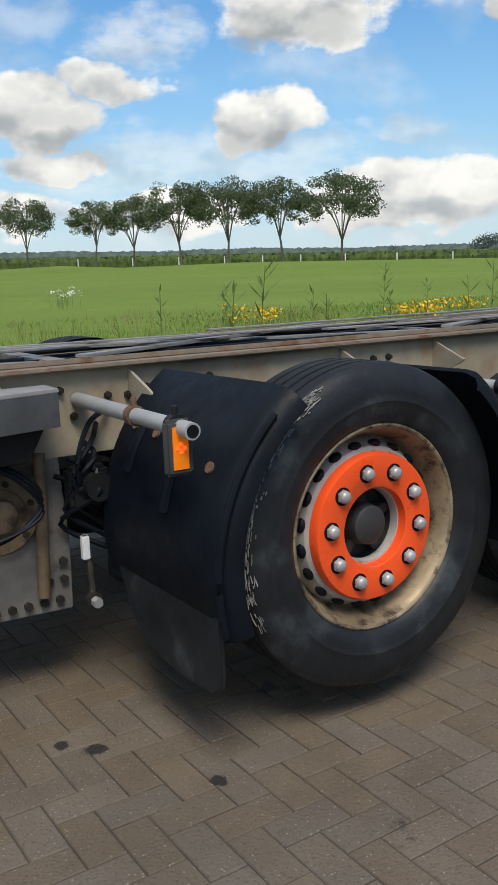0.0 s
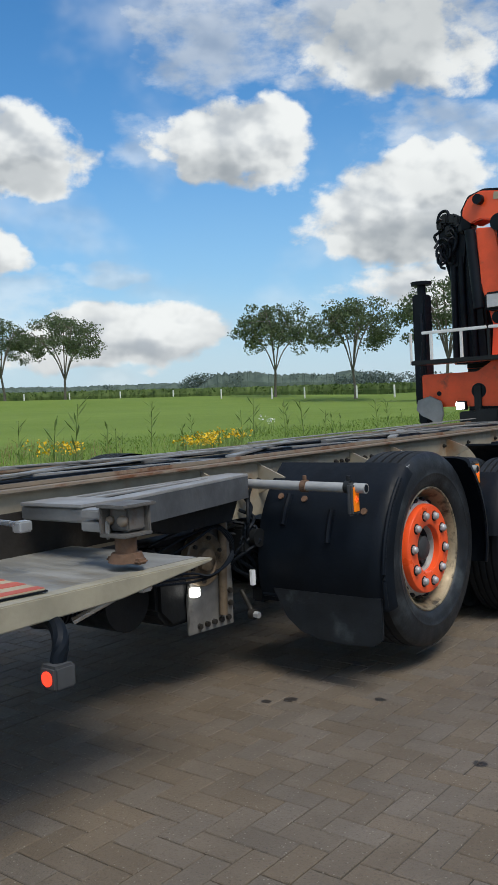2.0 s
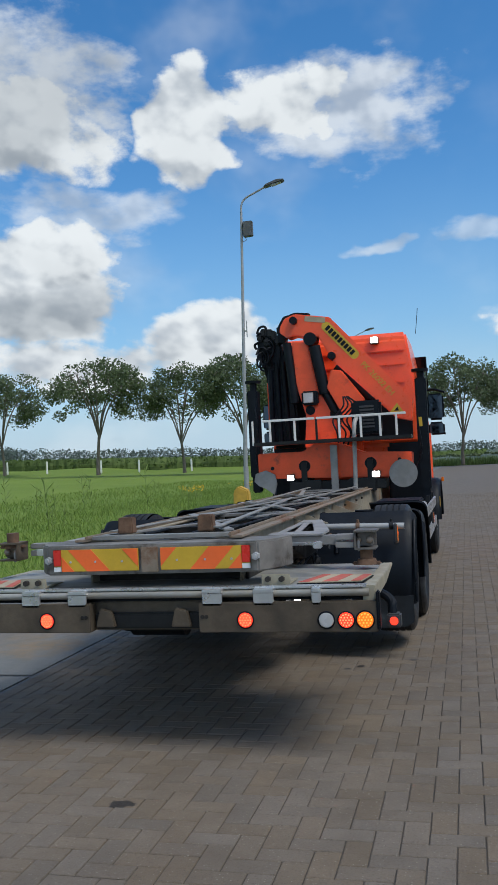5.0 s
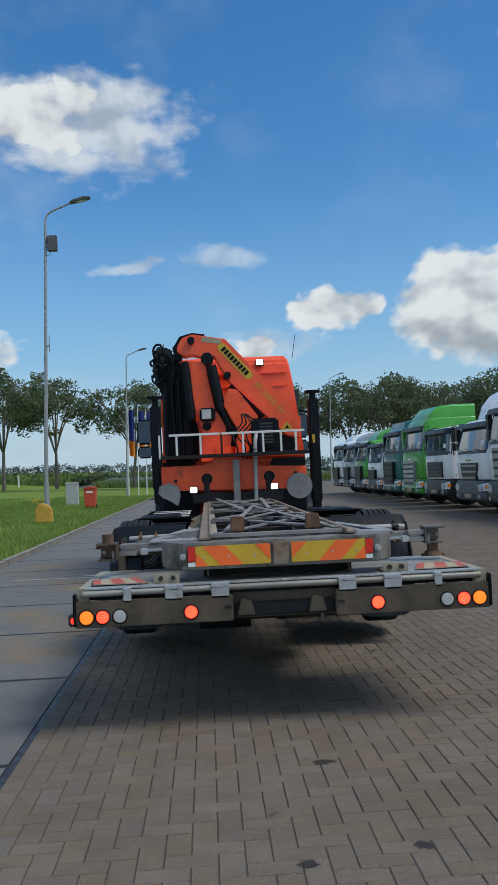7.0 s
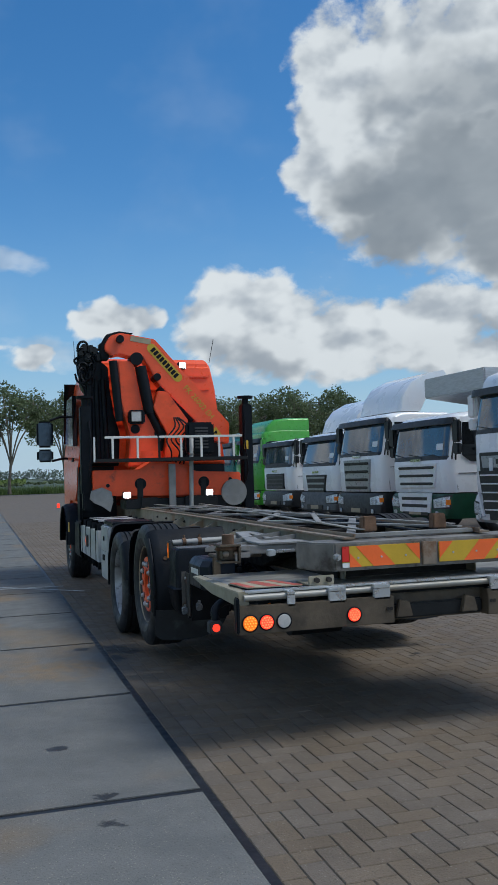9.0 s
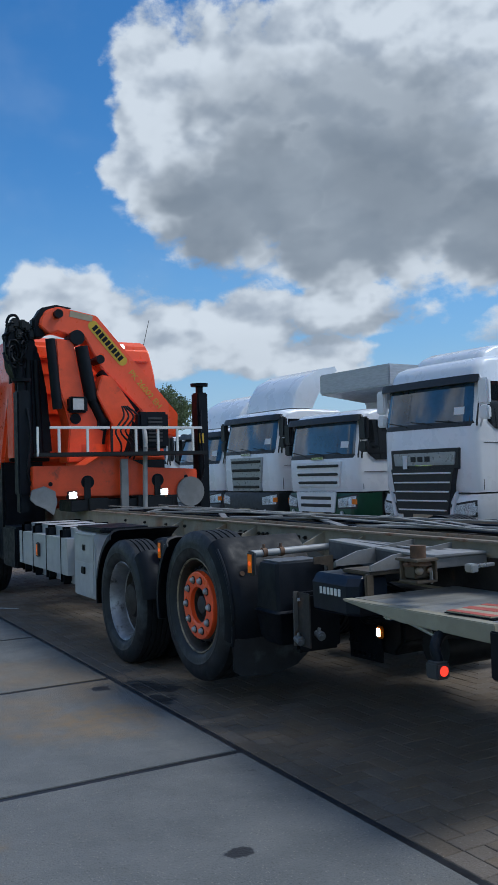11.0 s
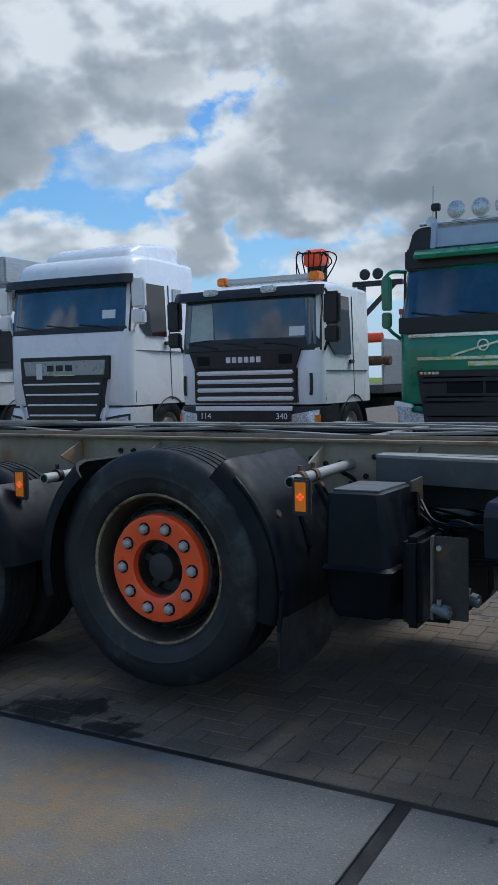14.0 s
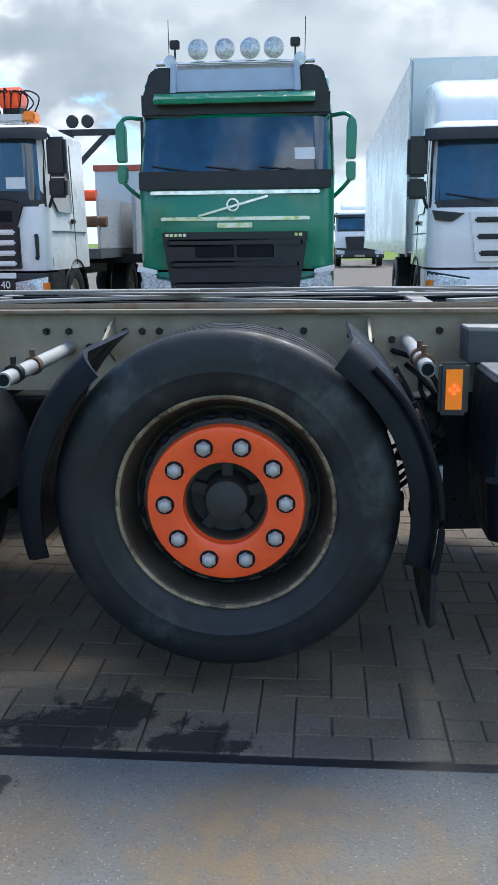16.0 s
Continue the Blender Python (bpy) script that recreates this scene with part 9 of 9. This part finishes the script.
def lamp_post(x, y, h, box_lamp):
    L = thing("street_lamp", Matrix.Translation((x, y, 0)), "tall galvanised street lamp on the grass verge", "lamp post", "street lamps")
    b = B()
    rod(b, (0, 0, -0.1), (0, 0, 1.4), 0.095, 16)
    rod(b, (0, 0, 1.4), (0.31, 0, h - 0.5), 0.075, 14, 0.045)
    hose(b, [(0.31, 0, h - 0.6), (0.33, 0, h - 0.25), (0.48, 0, h - 0.02), (0.90, 0, h + 0.17), (1.30, 0, h + 0.34)], 0.035, 10)
    part("pole", b, m_post, L)
    b = B()
    prism(b, [(1.20, h + 0.28), (1.26, h + 0.38), (1.70, h + 0.52), (1.98, h + 0.50), (1.96, h + 0.44), (1.60, h + 0.36)], "y", -0.14, 0.14, 0.03)
    hd = part("lamp_head", b, m_greyplastic, L)
    b = B()
    prism(b, [(1.45, h + 0.34), (1.85, h + 0.42), (1.85, h + 0.40), (1.50, h + 0.31)], "y", -0.10, 0.10, 0.01)
    part("diffuser", b, m_greylens, hd)
    if box_lamp:
        b = B()
        box(b, 0.36, 0.72, -0.14, 0.06, h - 1.45, h - 0.88, 0.03)
        fl = part("flood_lamp", b, m_greyplastic, L)
        b = B()
        hose(b, [(0.30, 0, h - 0.95), (0.45, 0, h - 0.85), (0.50, 0, h - 0.95)], 0.012, 6)
        hose(b, [(0.42, 0, h - 1.45), (0.45, 0, h - 1.55), (0.30, 0, h - 1.6)], 0.012, 6)
        pieces("flood_bracket", b, m_post, fl)
        b = B()
        box(b, 0.12, 0.30, -0.05, 0.05, 6.3, 6.35, 0.005)
        rod(b, (0.30, 0, 6.1), (0.30, 0, 6.7), 0.02, 8)
        part("aerial", b, m_post, L)
    return L


lamp_post(-6.2, 24.1, 11.2, True)
lamp_post(-6.8, 62.0, 11.2, False)
lamp_post(13.6, 91.0, 11.8, False)

# flags
for k, (x, y) in enumerate(((-7.1, 66.5), (-6.4, 68.0), (-5.8, 69.5))):
    F = thing("flag_pole", Matrix.Translation((x, y, 0)), "white flag pole with a hanging blue and orange flag", "flag", "flag poles")
    b = B()
    rod(b, (0, 0, -0.1), (0.2, 0, 7.4), 0.05, 12, 0.035)
    part("pole", b, m_white_rail, F)
    for z0, z1, mat in ((4.6, 7.2, surface("flag_blue", (0.04, 0.06, 0.30), 0.7)), (3.3, 4.6, surface("flag_orange", (0.80, 0.28, 0.02), 0.7))):
        b = B()
        vs = []
        for j in range(9):
            t = j / 8
            xx = 0.2 + 0.62 * t * (0.75 + 0.08 * k)
            yy = 0.12 * math.sin(t * 7 + k)
            vs.append((b.verts.new((xx, yy, z0 - 0.15 * t)), b.verts.new((xx, yy + 0.03, z1 - 0.1 * t))))
        for p, q in zip(vs, vs[1:]):
            b.faces.new((p[0], q[0], q[1], p[1]))
        r = bmesh.ops.solidify(b, geom=b.faces[:], thickness=0.01)
        part("flag_cloth", b, mat, F)
# cabinet, bin and marker by the lamp post
b = B()
box(b, -0.35, 0.35, -0.2, 0.2, -0.1, 1.25, 0.02)
C = single("utility_cabinet", b, surface("cabinet_grey", (0.42, 0.43, 0.42), 0.5, var=0.08), Matrix.Translation((-8.2, 43, 0)), "grey utility cabinet standing in the grass", "cabinet")
b = B()
box(b, -0.37, 0.37, -0.22, 0.22, 1.25, 1.33, 0.02)
part("cabinet_roof", b, m_greylens, C)
W = thing("wheelie_bin", Matrix.Translation((-6.3, 36.5, 0)), "red plastic wheelie bin on the verge", "bin")
m_binred = surface("bin_red", (0.55, 0.07, 0.03), 0.5, var=0.1)
b = B()
prism(b, [(-0.24, 0.08), (0.24, 0.08), (0.30, 0.98), (-0.30, 0.98)], "y", -0.33, 0.33, 0.03)
part("bin_body", b, m_binred, W)
b = B()
prism(b, [(-0.32, 0.98), (0.32, 0.98), (0.30, 1.05), (0.0, 1.10), (-0.30, 1.05)], "y", -0.36, 0.36, 0.02)
part("bin_lid", b, m_binred, W)
b = B()
rod(b, (-0.27, 0.28, 0.1), (-0.21, 0.28, 0.1), 0.1, 18)
rod(b, (0.21, 0.28, 0.1), (0.27, 0.28, 0.1), 0.1, 18)
pieces("bin_wheel", b, m_black, W)
b = B()
box(b, -0.16, 0.16, -0.337, -0.33, 0.78, 0.86, 0.003)
part("bin_label", b, m_white, W)
b = B()
prism(b, [(-0.30, 0.0), (0.30, 0.0), (0.25, 0.55), (-0.10, 0.72), (-0.28, 0.5)], "y", -0.2, 0.2, 0.05)
single("yellow_hose_box", b, surface("faded_yellow", (0.55, 0.33, 0.05), 0.6, var=0.1), Matrix.Translation((-6.15, 23.2, 0)), "faded yellow box at the foot of the lamp post", "box")

# white van on the lane
V = thing("van", Matrix.Translation((-2.55, 46.0, 0)), "small white delivery van with closed panel doors, seen from behind", "van")
b = B()
prism(b, [(0.0, 0.45), (-0.02, 0.80), (0.03, 1.80), (0.20, 1.96), (2.6, 1.94), (3.4, 1.20), (4.3, 0.98), (4.35, 0.45)], "x", -0.88, 0.88, 0.09)
vb = part("van_body", b, m_pale, V)
b = B()
box(b, 0.05, 0.20, -0.05, -0.01, 1.06, 1.10, 0.006)
part("door_handle", b, m_darktrim, vb)
b = B()
box(b, -0.90, 0.90, -0.08, 0.25, 0.28, 0.52, 0.05)
part("rear_bumper", b, m_darktrim, vb)
b = B()
box(b, -0.27, 0.27, -0.03, 0.0, 0.78, 0.90, 0.005)
part("plate", b, m_yellow, vb)
b = B()
box(b, -0.006, 0.006, -0.02, 0.06, 0.5, 1.7)
part("door_seam", b, m_darktrim, vb)
for sd in (1, -1):
    b = B()
    box(b, sd * 0.78, sd * 0.885, -0.035, 0.10, 1.12, 1.58, 0.02)
    part("tail_lamp", b, m_red, vb)
    for yy in (0.75, 3.4):
        b = B()
        lathe(b, [(-0.1, 0.2), (-0.1, 0.30), (0.1, 0.30), (0.1, 0.2), (0.08, 0.0)], 24, Matrix.Translation((sd * 0.78, yy, 0.30)))
        part("wheel", b, m_rubber, V)


# ---------------------------------------------------------------- brick paving near the truck
m_brick = paving("paving_brick", (0.143, 0.116, 0.087), (0.168, 0.137, 0.104), (0.118, 0.090, 0.063), 0.6, 0.5, 0.7, 0.06, 0.075, 1.0,
                 ((-1.38, 0.42, 0.17), (-1.40, 0.05, 0.12), (-1.25, 0.30, 0.12), (1.18, -0.58, 0.025), (0.83, -0.79, 0.03), (0.75, -0.86, 0.025), (1.82, -1.0, 0.03), (-0.1, -4.4, 0.04), (0.35, -4.3, 0.05), (0.1, -3.3, 0.05)))
BW, BL, GAP = 0.1015, 0.203, 0.0045
bed = B()
box(bed, SLAB_X0 - 0.01, 9.0, -14.0, 26.0, -0.03, -0.0065)
bed_ob = part("bedding", bed, m_bed, yard, smooth=0)


def brick_shape(w, l):
    """Vertices and faces of one paver: a top with a small chamfer, and its sides."""
    a, c, t = w / 2 - GAP / 2, l / 2 - GAP / 2, 0.003
    out = []
    for h, i in ((-0.02, 0.0), (-0.0035, 0.0), (0.0, t)):
        out += [(-a + i, -c + i, h), (a - i, -c + i, h), (a - i, c - i, h), (-a + i, c - i, h)]
    fs = []
    for r in (0, 4):
        fs += [(r + k, r + (k + 1) % 4, r + 4 + (k + 1) % 4, r + 4 + k) for k in range(4)]
    fs.append((8, 9, 10, 11))
    return np.array(out), fs


def herringbone(x0, x1, y0, y1):
    """Places of bricks: centre x, y and whether it lies along x."""
    out = []
    ni, nj = int((x1 - x0) / BW), int((y1 - y0) / BW)
    for j in range(nj):
        for i in range(ni):
            k = (i - j) % 4
            if k == 0 and i + 1 < ni:
                out.append((x0 + (i + 1) * BW, y0 + (j + 0.5) * BW, True))
            elif k == 2 and j >= 1:
                out.append((x0 + (i + 0.5) * BW, y0 + j * BW, False))
            elif k == 1 and i == 0:
                out.append((x0 + 0.5 * BW, y0 + (j + 0.5) * BW, None))
    return out


rb = random.Random(77)
EDGE_X = SLAB_X0 + 0.02
spots = [(EDGE_X + BW / 2, -14 + BL * (k + 0.5), False) for k in range(int(40 / BL))]
spots += herringbone(EDGE_X + BW, 9.0, -14.0, 26.0)
vx, fx = brick_shape(BL, BW)
vy, fy = brick_shape(BW, BL)
vh, fh = brick_shape(BW, BW)


def near(s):
    return -0.25 < s[0] + 1.44 < 0.62 and -1.3 < s[1] < 1.15 or (1.6 < s[0] < 2.4 and -2.4 < s[1] < -0.6)


singles = [s for s in spots if near(s) and s[2] is not None][:300]
chosen = set(singles)
mesh_x, mesh_y = None, None
for nm, v, f in (("brick", vx, fx), ("brick", vy, fy)):
    me = bpy.data.meshes.new(nm)
    me.from_pydata(v.tolist(), [], f)
    me.materials.append(m_brick)
    if mesh_x is None:
        mesh_x = me
    else:
        mesh_y = me


def unevenness(x, y):
    return 0.0035 * noise.noise(Vector((x * 0.8, y * 0.8, 0))) - 0.001


for s in singles:
    ob = new("brick", mesh_x if s[2] else mesh_y)
    ob.parent = yard
    ob.location = (s[0], s[1], unevenness(s[0], s[1]) + rb.uniform(-0.0008, 0.0008))
    ob.rotation_euler = (rb.gauss(0, 0.003), rb.gauss(0, 0.003), rb.gauss(0, 0.006))
V_, F_, n0 = [], [], 0
for s in spots:
    if s in chosen:
        continue
    v, f = (vh, fh) if s[2] is None else (vx, fx) if s[2] else (vy, fy)
    z = unevenness(s[0], s[1]) + rb.uniform(-0.0008, 0.0008)
    ta, tb_ = rb.gauss(0, 0.0025), rb.gauss(0, 0.0025)
    w = v + np.array([s[0], s[1], z])
    w[:, 2] += v[:, 0] * ta + v[:, 1] * tb_
    w[:, 0] -= v[:, 1] * tb_ * 0.5
    V_.append(w)
    F_ += [tuple(n0 + i for i in q) for q in f]
    n0 += len(v)
me = bpy.data.meshes.new("paving_bricks")
me.from_pydata(np.concatenate(V_).tolist(), [], F_)
me.materials.append(m_brick)
rest = new("paving_bricks", me)
rest.parent = yard
tagged(rest, "brown-grey herringbone paving bricks", kind="stuff")
